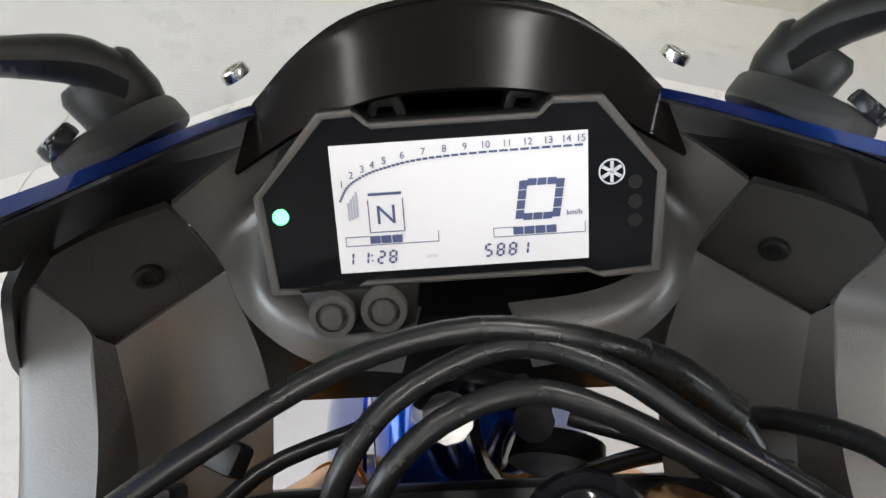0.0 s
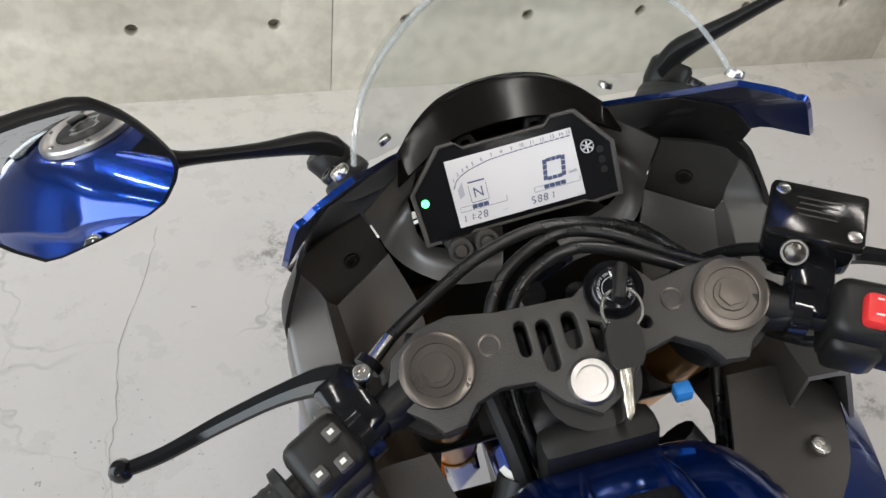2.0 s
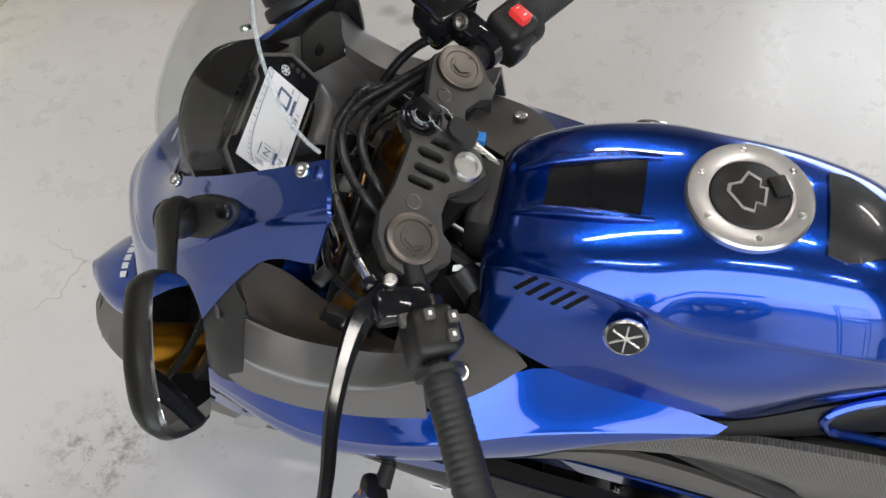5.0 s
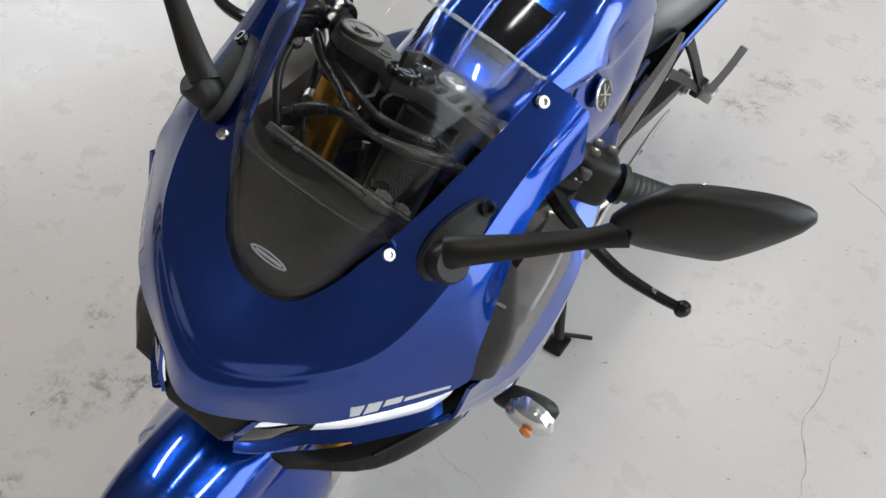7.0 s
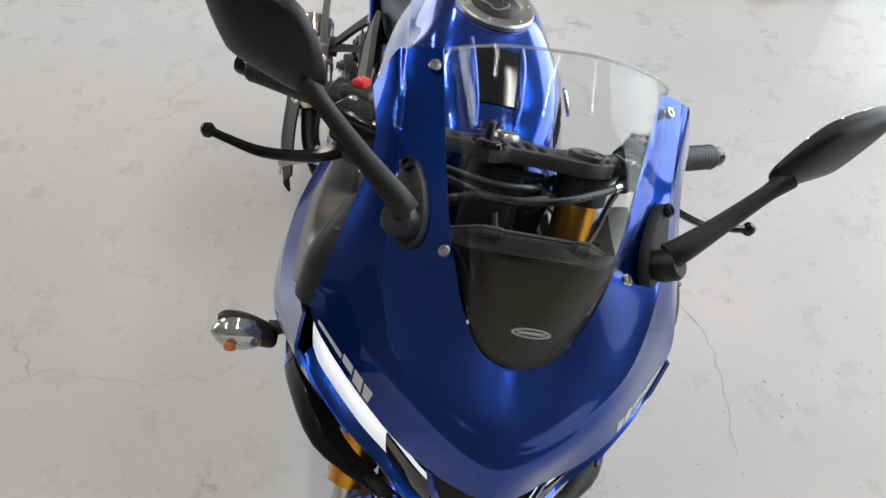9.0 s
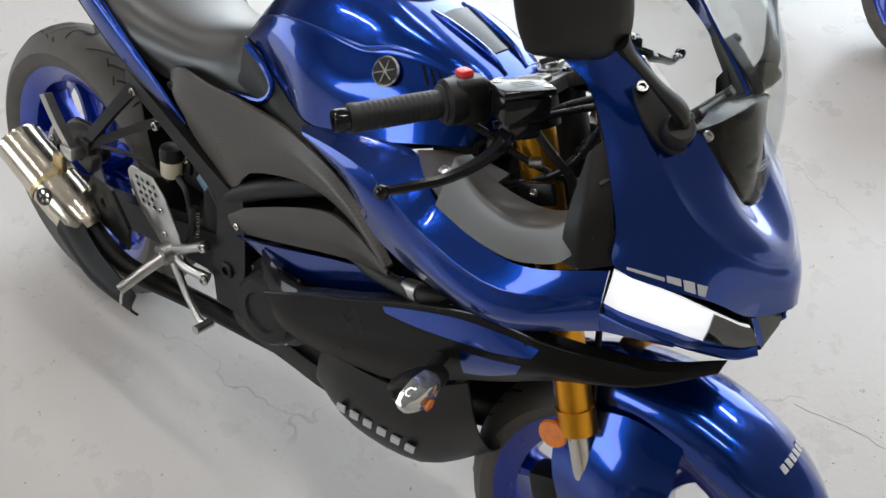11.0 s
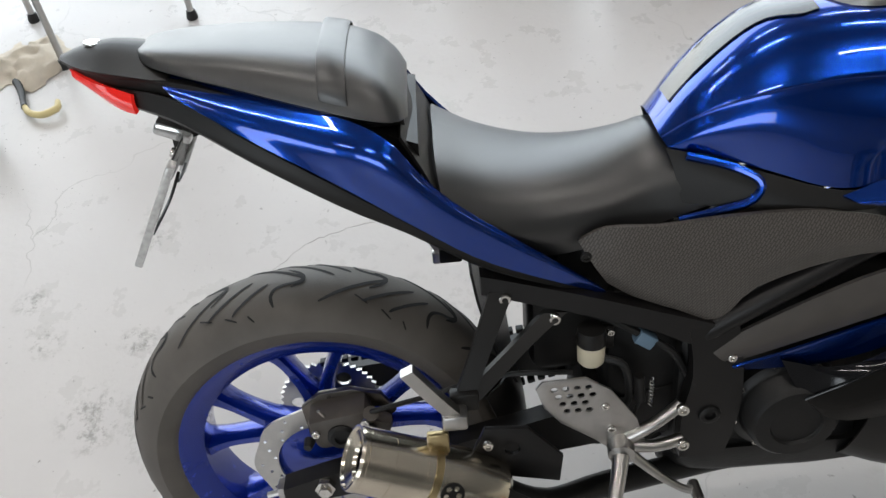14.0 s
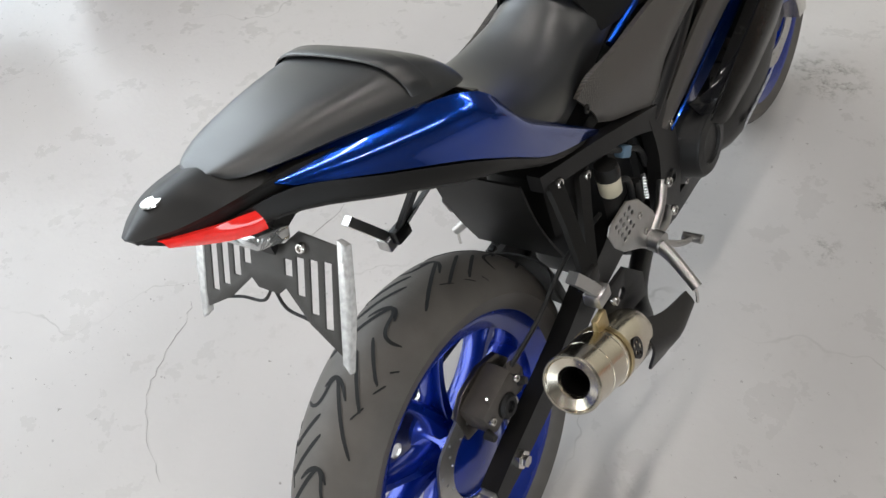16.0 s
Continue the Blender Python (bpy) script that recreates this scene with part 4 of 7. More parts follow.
# -- tail
for s in (-1, 1):
    part("tail_fairing", skin([[(0.050, -0.140, 0.976), (0.082, -0.04, 0.953), (0.112, 0.06, 0.930), (0.150, 0.134, 0.905), (0.148, 0.205, 0.815), (0.121, 0.395, 0.650)],
                               [(0.072, -0.132, 0.966), (0.108, -0.04, 0.934), (0.142, 0.06, 0.900), (0.168, 0.136, 0.868), (0.153, 0.23, 0.778), (0.123, 0.402, 0.642)],
                               [(0.084, -0.118, 0.953), (0.122, -0.025, 0.903), (0.146, 0.075, 0.845), (0.154, 0.15, 0.792), (0.143, 0.25, 0.715), (0.121, 0.406, 0.634)]],
                              5, 5, 0.004, s), BLUE, bike, "metallic blue tail fairing", sharp=55)
    part("undertail", skin([[(0.060, -0.205, 0.965), (0.083, -0.12, 0.951), (0.120, -0.028, 0.901), (0.143, 0.072, 0.842), (0.150, 0.148, 0.790), (0.138, 0.25, 0.712), (0.118, 0.39, 0.64)],
                            [(0.055, -0.205, 0.945), (0.085, -0.12, 0.920), (0.115, -0.028, 0.868), (0.132, 0.072, 0.808), (0.132, 0.148, 0.765), (0.125, 0.25, 0.695), (0.110, 0.39, 0.63)],
                            [(0.0, -0.205, 0.940), (0.0, -0.12, 0.905), (0.0, -0.028, 0.85), (0.0, 0.072, 0.79), (0.0, 0.148, 0.745), (0.0, 0.25, 0.685), (0.0, 0.39, 0.62)]],
                           4, 4, 0.004, s, out=(0.6, 0, -1)), BLACK, bike, "matt black undertail panel")
tail = part("tail_cap", skin([[(-0.012, -0.268, 0.988), (0, -0.270, 0.990), (0.012, -0.268, 0.988)], [(-0.040, -0.238, 0.985), (0, -0.240, 1.000), (0.040, -0.238, 0.985)],
                              [(-0.060, -0.20, 0.982), (0, -0.20, 1.004), (0.060, -0.20, 0.982)], [(-0.070, -0.15, 0.974), (0, -0.15, 0.994), (0.070, -0.15, 0.974)],
                              [(-0.075, -0.125, 0.968), (0, -0.12, 0.985), (0.075, -0.125, 0.968)]], 4, 5, 0.006, out=(0, 0, 1)), BLACK, bike, "matt black tail cap")
tb = Matrix.Translation((0, -0.226, 1.0015)) @ pose(0, 0, 0, -6, 0, 0)
part("tail_badge", moved(lathe([(0.001, 0), (0.0115, 0), (0.011, 0.002), (0.001, 0.0025)], (0, 0, 0), (0, 0, 1), 24), tb), STEEL, tail, "oval metal badge")
part("tail_core", loft([[(-w, y, z0), (w, y, z0), (w * 1.05, y, z1), (-w * 1.05, y, z1)] for y, w, z0, z1 in
                        ((-0.262, 0.012, 0.978, 0.985), (-0.23, 0.038, 0.956, 0.982), (-0.19, 0.056, 0.944, 0.978), (-0.10, 0.075, 0.905, 0.966), (0.05, 0.095, 0.82, 0.92), (0.17, 0.11, 0.75, 0.88))], 2), BLACK, bike)
for s in (-1, 1):
    part("tail_lamp", skin([[(0.022, -0.252, 0.978), (0.052, -0.215, 0.969), (0.066, -0.185, 0.962), (0.074, -0.168, 0.958)],
                            [(0.028, -0.248, 0.972), (0.056, -0.210, 0.957), (0.072, -0.184, 0.950), (0.080, -0.167, 0.946)],
                            [(0.026, -0.243, 0.966), (0.053, -0.206, 0.947), (0.070, -0.182, 0.939), (0.077, -0.166, 0.936)]], 3, 4, 0.006, s, out=(1, -1, 0), sink=-0.004), REDLENS, bike, "red tail lamp lens")

# -- plate holder
ph = Matrix.Translation((0.008, -0.150, 0.845)) @ Matrix(((1, 0, 0, 0), (0, 0.48, -0.877, 0), (0, 0.877, 0.48, 0), (0, 0, 0, 1)))
outl = [(-0.118, 0.045), (-0.055, 0.050), (-0.03, 0.030), (0.03, 0.030), (0.055, 0.050), (0.118, 0.045), (0.122, -0.06), (0.118, -0.085), (0.07, -0.060), (0.03, -0.025), (0.018, -0.035), (-0.018, -0.035), (-0.03, -0.025), (-0.07, -0.06), (-0.118, -0.085), (-0.122, -0.06)]
slots = [[(x - 0.006, a), (x + 0.006, a), (x + 0.006, b), (x - 0.006, b)] for s in (-1, 1) for x, a, b in ((s * 0.1, 0.022, -0.058), (s * 0.078, 0.02, -0.045), (s * 0.056, 0.018, -0.028), (s * 0.036, 0.012, -0.008))]
holder = part("plate_holder", plate(outl, 0.003, ph, slots), CLAMP, bike, "dark grey slotted plate bracket without a plate")
for s in (-1, 1):
    part("side_strip", plate([(s * 0.116, 0.052), (s * 0.130, 0.048), (s * 0.136, -0.03), (s * 0.131, -0.104), (s * 0.120, -0.094)], 0.010, ph @ Matrix.Translation((0, 0, -0.006))), STRIPLENS, holder, "frosted white side lamp strip")
    bolt("holder_bolt", ph @ Vector((s * 0.062, 0.032, 0.003)), ph.to_3x3() @ Vector((0, 0, 1)), 0.007, 0.006, STEEL, holder)
    part("holder_wire", tube([ph @ Vector((s * x, y, z)) for x, y, z in ((0.0, -0.03, -0.004), (0.02, -0.055, -0.006), (0.06, -0.06, -0.006), (0.1, -0.07, -0.004))], 0.0022, 6), RUBBER, holder)
part("number_lamp", box((0.005, -0.145, 0.888), (0.07, 0.05, 0.02), 0.005, pose(0, 0, 0, -25, 0, 0)), CLEARLENS, bike, "clear number plate lamp")
part("holder_arm", loft([[(-0.03, y, z - 0.012), (0.03, y, z - 0.012), (0.03, y, z + 0.012), (-0.03, y, z + 0.012)] for y, z in ((-0.15, 0.875), (-0.10, 0.895), (-0.04, 0.875))], 2), BLACK, bike)

# -- pillion pegs and exhaust hanger
for s in (-1, 1):
    hang = part("peg_bracket", join(loft([[(s * (x + dx), y + dy, z) for dx, dy in ((0.005, w), (-0.005, w), (-0.005, -w), (0.005, -w))] for x, y, z, w in
                                          ((0.118, 0.262, 0.655, 0.017), (0.150, 0.235, 0.60, 0.014), (0.185, 0.20, 0.53, 0.014))], 2),
                                    loft([[(s * (x + dx), y + dy, z) for dx, dy in ((0.005, w), (-0.005, w), (-0.005, -w), (0.005, -w))] for x, y, z, w in
                                          ((0.122, 0.335, 0.615, 0.017), (0.150, 0.28, 0.58, 0.014), (0.187, 0.205, 0.525, 0.016))], 2),
                                    box((s * 0.185, 0.20, 0.525), (0.02, 0.04, 0.03), 0.004)), BLACK, bike, "black pillion peg bracket")
    bolt("bracket_bolt", (s * 0.124, 0.266, 0.645), (s, 0, 0), 0.009, 0.007, STEEL, hang)
    bolt("bracket_bolt", (s * 0.128, 0.333, 0.607), (s, 0, 0), 0.009, 0.007, STEEL, hang)
    part("pillion_peg", loft([[(s * (x + dx), y + dy, z + dz) for dx, dy, dz in ((0.008, 0.008, 0.004), (-0.008, 0.008, 0.004), (-0.008, -0.008, -0.004), (0.008, -0.008, -0.004))]
                              for x, y, z in ((0.206, 0.185, 0.520), (0.212, 0.158, 0.562), (0.214, 0.128, 0.608))], 2), ALU, hang, "silver folded pillion peg")
    part("peg_clevis", box((s * 0.205, 0.185, 0.512), (0.03, 0.035, 0.025), 0.004), ALU, hang)

# -- exhaust
ma, mb = np.array((0.230, 0.044, 0.478)), np.array((0.212, 0.236, 0.372))
ax = (mb - ma) / np.linalg.norm(mb - ma)
L = float(np.linalg.norm(mb - ma))
muf = part("muffler", lathe([(0.001, 0.075), (0.0232, 0.075), (0.0232, 0.012), (0.0255, 0.007), (0.0395, 0.001), (0.042, -0.003), (0.0445, -0.003), (0.0462, 0.001), (0.0462, 0.007), (0.0455, 0.008), (0.046, 0.046), (0.0466, 0.0462), (0.0466, 0.050), (0.0462, 0.0502), (0.047, 0.092),
                             (0.0476, 0.0922), (0.0476, 0.096), (0.0472, 0.0962), (0.048, 0.16), (0.046, L - 0.02), (0.041, L), (0.03, L + 0.01)], ma, ax, 40), TITAN, bike, "short titanium-coloured muffler", sharp=18)
part("muffler_bore", lathe([(0.001, 0.07), (0.0228, 0.07), (0.0228, 0.014), (0.0218, 0.014), (0.0215, 0.064), (0.001, 0.064)], ma, ax, 28), DEEP, muf)
mo = Vector(ma + ax * 0.135)
mn = Vector((0.93, 0.1, 0.36)) - Vector(ax) * Vector(ax).dot(Vector((0.93, 0.1, 0.36)))
mn.normalize()
part("muffler_mark", moved(plate(ring2(0, 0, 0.017, 28), 0.0018, Matrix.Identity(4), [ring2(0.0095 * math.cos(a), 0.0095 * math.sin(a), 0.0042, 10) for a in np.arange(5) * 0.4 * math.pi], bevel=0),
     Matrix.Translation(mo + mn * 0.0466) @ Matrix((Vector(ax), mn.cross(Vector(ax)), mn)).transposed().to_4x4()), BLACK, muf)
part("muffler_strap", lathe([(0.0483, 0), (0.0495, 0), (0.0495, 0.010), (0.0483, 0.010)], ma + ax * 0.104, ax, 36, closed=True), BRASS, muf, "brassy muffler strap")
part("strap_lug", box(tuple(ma + ax * 0.11 + np.array((-0.004, 0.02, 0.055))), (0.012, 0.03, 0.035), 0.003), BRASS, muf)
part("heat_shield", skin([[(0.235, 0.218, 0.428), (0.240, 0.30, 0.365), (0.232, 0.40, 0.31)], [(0.266, 0.214, 0.382), (0.264, 0.30, 0.318), (0.245, 0.40, 0.284)], [(0.254, 0.210, 0.325), (0.247, 0.30, 0.285), (0.23, 0.40, 0.260)]],
                         4, 4, 0.005), BLACK, bike, "matt black exhaust heat shield")
part("exhaust_pipe", tube([(0.212, 0.228, 0.376), (0.19, 0.31, 0.31), (0.12, 0.42, 0.26), (0.06, 0.60, 0.23), (0.03, 0.80, 0.24), (0.0, 0.93, 0.35)], 0.021, 14), IRON, bike)

# -- frame, engine and the panels round them
for s in (-1, 1):
    part("frame_rail", join(loft([[(s * (x + dx), y, z + dz) for dx, dz in ((0.012, h), (-0.012, h), (-0.012, -h), (0.012, -h))] for x, y, z, h in
                                  ((0.108, 0.235, 0.665, 0.015), (0.125, 0.36, 0.635, 0.016), (0.135, 0.47, 0.60, 0.017), (0.136, 0.55, 0.562, 0.026))], 2),
                            tube([(s * 0.132, 0.54, 0.565), (s * 0.138, 0.62, 0.62), (s * 0.135, 0.72, 0.675), (s * 0.12, 0.90, 0.77), (s * 0.06, 1.0, 0.86)], 0.018, 12),
                            loft([[(s * (x + dx), y + dy, z) for dx, dy in ((0.012, w), (-0.014, w), (-0.014, -w), (0.012, -w))] for x, y, z, w in
                                  ((0.136, 0.55, 0.585, 0.034), (0.139, 0.562, 0.50, 0.036), (0.138, 0.558, 0.42, 0.042), (0.13, 0.555, 0.33, 0.034))], 3)), FRAMEBLK, bike, "black steel frame side", sharp=45)
    bolt("pivot_bolt", (s * 0.146, 0.556, 0.424), (s, 0, 0), 0.017, 0.010, IRON, bike)
    # grained panel under the tank with its rear lobe
    up = [(0.365, 0.725), (0.40, 0.745), (0.47, 0.745), (0.55, 0.753), (0.64, 0.757), (0.70, 0.752), (0.78, 0.735), (0.86, 0.705), (0.93, 0.668)]
    lo = [(0.405, 0.655), (0.44, 0.635), (0.50, 0.61), (0.555, 0.592), (0.60, 0.645), (0.70, 0.682), (0.77, 0.690), (0.84, 0.680), (0.915, 0.655)]
    panel_x = [0.122, 0.130, 0.136, 0.141, 0.146, 0.150, 0.156, 0.166, 0.182]
    part("side_cover", skin([[(x, a[0], a[1]) for x, a in zip(panel_x, up)], [(x + 0.010, (a[0] + b[0]) / 2, (a[1] + b[1]) / 2) for x, a, b in zip(panel_x, up, lo)], [(x + 0.002, b[0], b[1]) for x, b in zip(panel_x, lo)]],
                            4, 3, 0.01, s), WEAVE, bike, "dark plastic side cover with a dashed pattern", sharp=50)
    bolt("cover_bolt", (s * 0.128, 0.375, 0.703), (s, 0, 0), 0.008, 0.003, BLACK, bike)
    up = [(0.545, 0.545), (0.60, 0.578), (0.68, 0.622), (0.76, 0.66), (0.82, 0.672), (0.925, 0.655)]
    lo = [(0.575, 0.515), (0.62, 0.53), (0.70, 0.560), (0.78, 0.592), (0.86, 0.622), (0.935, 0.645)]
    px = [0.147, 0.149, 0.153, 0.159, 0.167, 0.185]
    part("lower_cover", skin([[(x, a[0], a[1]) for x, a in zip(px, up)], [(x + 0.006, (a[0] + b[0]) / 2, (a[1] + b[1]) / 2) for x, a, b in zip(px, up, lo)], [(x, b[0], b[1]) for x, b in zip(px, lo)]], 4, 3, 0.008, s),
         GREYPANEL, bike, "dark grained plastic lower cover", sharp=50)
    bolt("cover_screw", (s * 0.152, 0.578, 0.530), (s, 0, 0), 0.007, 0.004, STEEL, bike)
    up = [(0.58, 0.512), (0.64, 0.530), (0.72, 0.560), (0.80, 0.592), (0.88, 0.622), (0.955, 0.652), (1.02, 0.665)]
    lo = [(0.59, 0.500), (0.65, 0.50), (0.72, 0.505), (0.80, 0.53), (0.88, 0.565), (0.955, 0.60), (1.03, 0.64)]
    px = [0.150, 0.152, 0.154, 0.158, 0.164, 0.172, 0.18]
    part("middle_fairing", skin([[(x + 0.004, a[0], a[1]) for x, a in zip(px, up)], [(x, (a[0] + b[0]) / 2, (a[1] + b[1]) / 2) for x, a, b in zip(px, up, lo)], [(x - 0.004, b[0], b[1]) for x, b in zip(px, lo)]], 4, 3, 0.004, s),
         BLUE, bike, "metallic blue middle fairing", sharp=50)
    # trim between seat and tank
    part("tank_trim", skin([[(0.070, 0.487, 0.822), (0.086, 0.54, 0.812), (0.110, 0.615, 0.792), (0.136, 0.695, 0.775), (0.142, 0.76, 0.785)],
                            [(0.080, 0.495, 0.80), (0.098, 0.545, 0.788), (0.122, 0.615, 0.77), (0.142, 0.69, 0.757), (0.148, 0.75, 0.768)],
                            [(0.098, 0.505, 0.755), (0.108, 0.55, 0.75), (0.128, 0.62, 0.75), (0.142, 0.68, 0.748), (0.148, 0.735, 0.752)]], 3, 4, 0.005, s), BLACK, bike, "matt black trim below the tank")
    part("seat_edge", tube([(s * 0.110, 0.50, 0.735), (s * 0.114, 0.55, 0.748), (s * 0.118, 0.59, 0.762), (s * 0.112, 0.60, 0.785), (s * 0.096, 0.565, 0.802), (s * 0.084, 0.51, 0.816)], 0.006, 8), BLUE, bike)

part("crankcase", box((0, 0.66, 0.42), (0.24, 0.30, 0.26), 0.03), IRON, bike, "black engine crankcase")
part("cylinder", box((0, 0.80, 0.52), (0.22, 0.20, 0.24), 0.03, pose(0, 0, 0, -20, 0, 0)), IRON, bike)
part("gearbox", box((0, 0.50, 0.50), (0.2, 0.18, 0.25), 0.03), IRON, bike)
part("oil_pan", loft([[(-0.125 * w, y, 0.325), (-0.122 * w, y, 0.280 + u), (-0.06 * w, y, 0.205 + u), (0.06 * w, y, 0.205 + u), (0.122 * w, y, 0.280 + u), (0.125 * w, y, 0.325)] for y, w, u in ((0.515, 0.8, 0.03), (0.56, 1, 0.004), (0.70, 1.02, 0), (0.80, 1.02, 0), (0.86, 0.9, 0.01))], 3), IRON, bike, "black finned oil pan")
for s, y, z, r in ((1, 0.675, 0.415, 0.078), (-1, 0.69, 0.41, 0.07)):
    cc = part("engine_cover", lathe([(0.001, 0), (r * 1.1, 0), (r * 1.08, 0.018), (r * 0.94, 0.022), (r * 0.90, 0.026), (r * 0.84, 0.054), (r * 0.76, 0.060), (r * 0.50, 0.062), (r * 0.46, 0.057), (r * 0.2, 0.057), (0.001, 0.057)], (s * 0.118, y, z), (s, 0, 0), 36), IRON, bike, "round black engine cover")
    for k in range(8):
        a = k * math.pi / 4 + 0.3
        bolt("cover_bolt", (s * 0.133, y + r * 1.02 * math.cos(a), z + r * 1.02 * math.sin(a)), (s, 0, 0), 0.006, 0.007, STEEL, cc)
part("battery_box", box((0, 0.42, 0.635), (0.15, 0.16, 0.13), 0.02), BLACK, bike)
part("shock_guard", box((0, 0.372, 0.525), (0.12, 0.13, 0.15), 0.02), BLACK, bike)
part("rear_shock", tube([(0, 0.36, 0.66), (0, 0.42, 0.40)], 0.03, 12), IRON, bike)
part("shock_linkage", box((0, 0.455, 0.36), (0.15, 0.15, 0.15), 0.03), FRAMEBLK, bike)
part("radiator", box((0, 1.05, 0.55), (0.26, 0.03, 0.26), 0.006, pose(0, 0, 0, -18, 0, 0)), IRON, bike)
part("coolant_hose", tube([(0.13, 0.80, 0.60), (0.17, 0.90, 0.625), (0.195, 1.0, 0.66), (0.15, 1.05, 0.66)], 0.012, 10), RUBBER, bike)
part("hose_clip", tube([(0.187, 0.965, 0.648), (0.196, 0.995, 0.661)], 0.0145, 12), ALU, bike)

# -- brake fluid pot, foot controls
pot_ = part("fluid_pot", lathe([(0.001, 0), (0.016, 0), (0.019, 0.004), (0.020, 0.036), (0.001, 0.036)], (0.135, 0.383, 0.53), (0, 0, 1), 24), CREAM, bike, "cream brake fluid pot with a black lid")
part("pot_lid", lathe([(0.001, 0), (0.021, 0), (0.0215, 0.012), (0.019, 0.024), (0.001, 0.026)], (0.135, 0.383, 0.565), (0, 0, 1), 24), BLACK, pot_)
part("pot_hose", tube([(0.135, 0.40, 0.535), (0.14, 0.43, 0.52), (0.135, 0.44, 0.46), (0.13, 0.43, 0.42)], 0.006, 8), RUBBER, bike)
part("pot_bracket", box((0.118, 0.40, 0.56), (0.010, 0.036, 0.04), 0.003), BLACK, bike)
bolt("pot_bolt", (0.124, 0.412, 0.572), (1, 0, 0), 0.006, 0.005, STEEL, bike)
part("brake_switch", join(tube([(0.14, 0.452, 0.50), (0.142, 0.455, 0.455)], 0.008, 12), tube([(0.142, 0.455, 0.455), (0.150, 0.44, 0.415)], 0.003, 8)), BLACK, bike)
part("return_spring", tube([(0.146 + 0.004 * math.cos(k * 1.57), 0.470 + 0.004 * math.sin(k * 1.57), 0.500 - 0.0016 * k) for k in range(34)], 0.0011, 6, 1), STEEL, bike, "small coiled return spring")
part("wiring_loom", tube([(0.11, 0.33, 0.62), (0.125, 0.40, 0.60), (0.122, 0.45, 0.565), (0.128, 0.50, 0.53), (0.12, 0.53, 0.47)], 0.006, 8), RUBBER, bike)
part("connector", box((0.122, 0.462, 0.553), (0.018, 0.03, 0.022), 0.003, pose(0, 0, 0, -35, 0, 0)), mat("pale_blue_connector", (0.12, 0.19, 0.26), 0.4, vary=0.2), bike, "pale blue wiring connector")
part("inner_mudguard", skin([[(x, y, z) for y, z in ((0.280, 0.460), (0.252, 0.53), (0.232, 0.60), (0.222, 0.665))]
                             for x in (-0.088, -0.05, 0.0, 0.05, 0.088)], 3, 4, 0.004, out=(0, -1, 0.3)), BLACK, bike, "matt black inner mudguard")
part("hanger_plate", plate([(0.205, 0.43), (0.225, 0.475), (0.285, 0.470), (0.335, 0.41), (0.33, 0.36), (0.25, 0.38)], 0.008, side(1, 0.196, 0.008), [ring2(0.262, 0.432, 0.011, 14)]), FRAMEBLK, bike, "black exhaust hanger plate")
bolt("hanger_bolt", (0.200, 0.228, 0.452), (1, 0, 0), 0.008, 0.008, STEEL, bike)
heel_out = [(0.300, 0.515), (0.310, 0.528), (0.370, 0.530), (0.405, 0.505), (0.445, 0.445), (0.462, 0.388), (0.45, 0.372), (0.42, 0.375), (0.385, 0.41), (0.335, 0.448), (0.312, 0.478)]
hh = [ring2(0.326 + 0.016 * i + 0.006 * j, 0.512 - 0.014 * j, 0.0048, 8, 0.0042) for j in range(4) for i in range(4 - (j // 2))]
for s in (-1, 1):
    hp = part("heel_plate", plate(heel_out, 0.004, side(s, 0.169, 0.004), hh), ALU, bike, "drilled silver heel plate")
    for y, z in ((0.398, 0.475), (0.408, 0.43)):
        bolt("heel_bolt", (s * 0.169, y, z), (s, 0, 0), 0.0065, 0.004, STEEL, hp)
    rs = part("rearset", join(tube([(s * 0.165, 0.43, 0.405), (s * 0.168, 0.47, 0.43), (s * 0.158, 0.51, 0.455)], [0.013, 0.009, 0.010], 10), tube([(s * 0.165, 0.43, 0.395), (s * 0.17, 0.47, 0.388), (s * 0.158, 0.515, 0.385)], [0.013, 0.009, 0.010], 10),
                                  tube([(s * 0.15, 0.425, 0.40), (s * 0.19, 0.42, 0.395)], 0.020, 14)), ALU, bike, "silver machined rearset")
    bolt("rearset_bolt", (s * 0.166, 0.51, 0.455), (s, 0, 0), 0.010, 0.008, STEEL, rs)
    bolt("rearset_bolt", (s * 0.166, 0.515, 0.385), (s, 0, 0), 0.010, 0.008, STEEL, rs)
    part("foot_peg", tube([(s * 0.185, 0.42, 0.39), (s * 0.215, 0.41, 0.37), (s * 0.258, 0.392, 0.335)], [0.013, 0.011, 0.010], 12), ALU, rs, "silver knurled foot peg")
    part("peg_feeler", tube([(s * 0.252, 0.394, 0.338), (s * 0.256, 0.392, 0.318), (s * 0.256, 0.390, 0.300)], 0.003, 8), STEEL, rs)
    pedal = part("foot_lever", tube([(s * 0.17, 0.43, 0.385), (s * 0.178, 0.48, 0.335), (s * 0.182, 0.515, 0.308), (s * 0.182, 0.535, 0.30)], [0.009, 0.007, 0.006, 0.007], 10), ALU, bike, "silver foot lever")
    part("lever_tip", tube([(s * 0.168, 0.537, 0.30), (s * 0.205, 0.537, 0.30)], 0.009, 10), ALU, pedal)
stand = part("side_stand", tube([(-0.115, 0.50, 0.33), (-0.175, 0.535, 0.22), (-0.247, 0.592, 0.088)], [0.014, 0.012, 0.011], 10), BLACK, bike, "black side stand leg folded down")
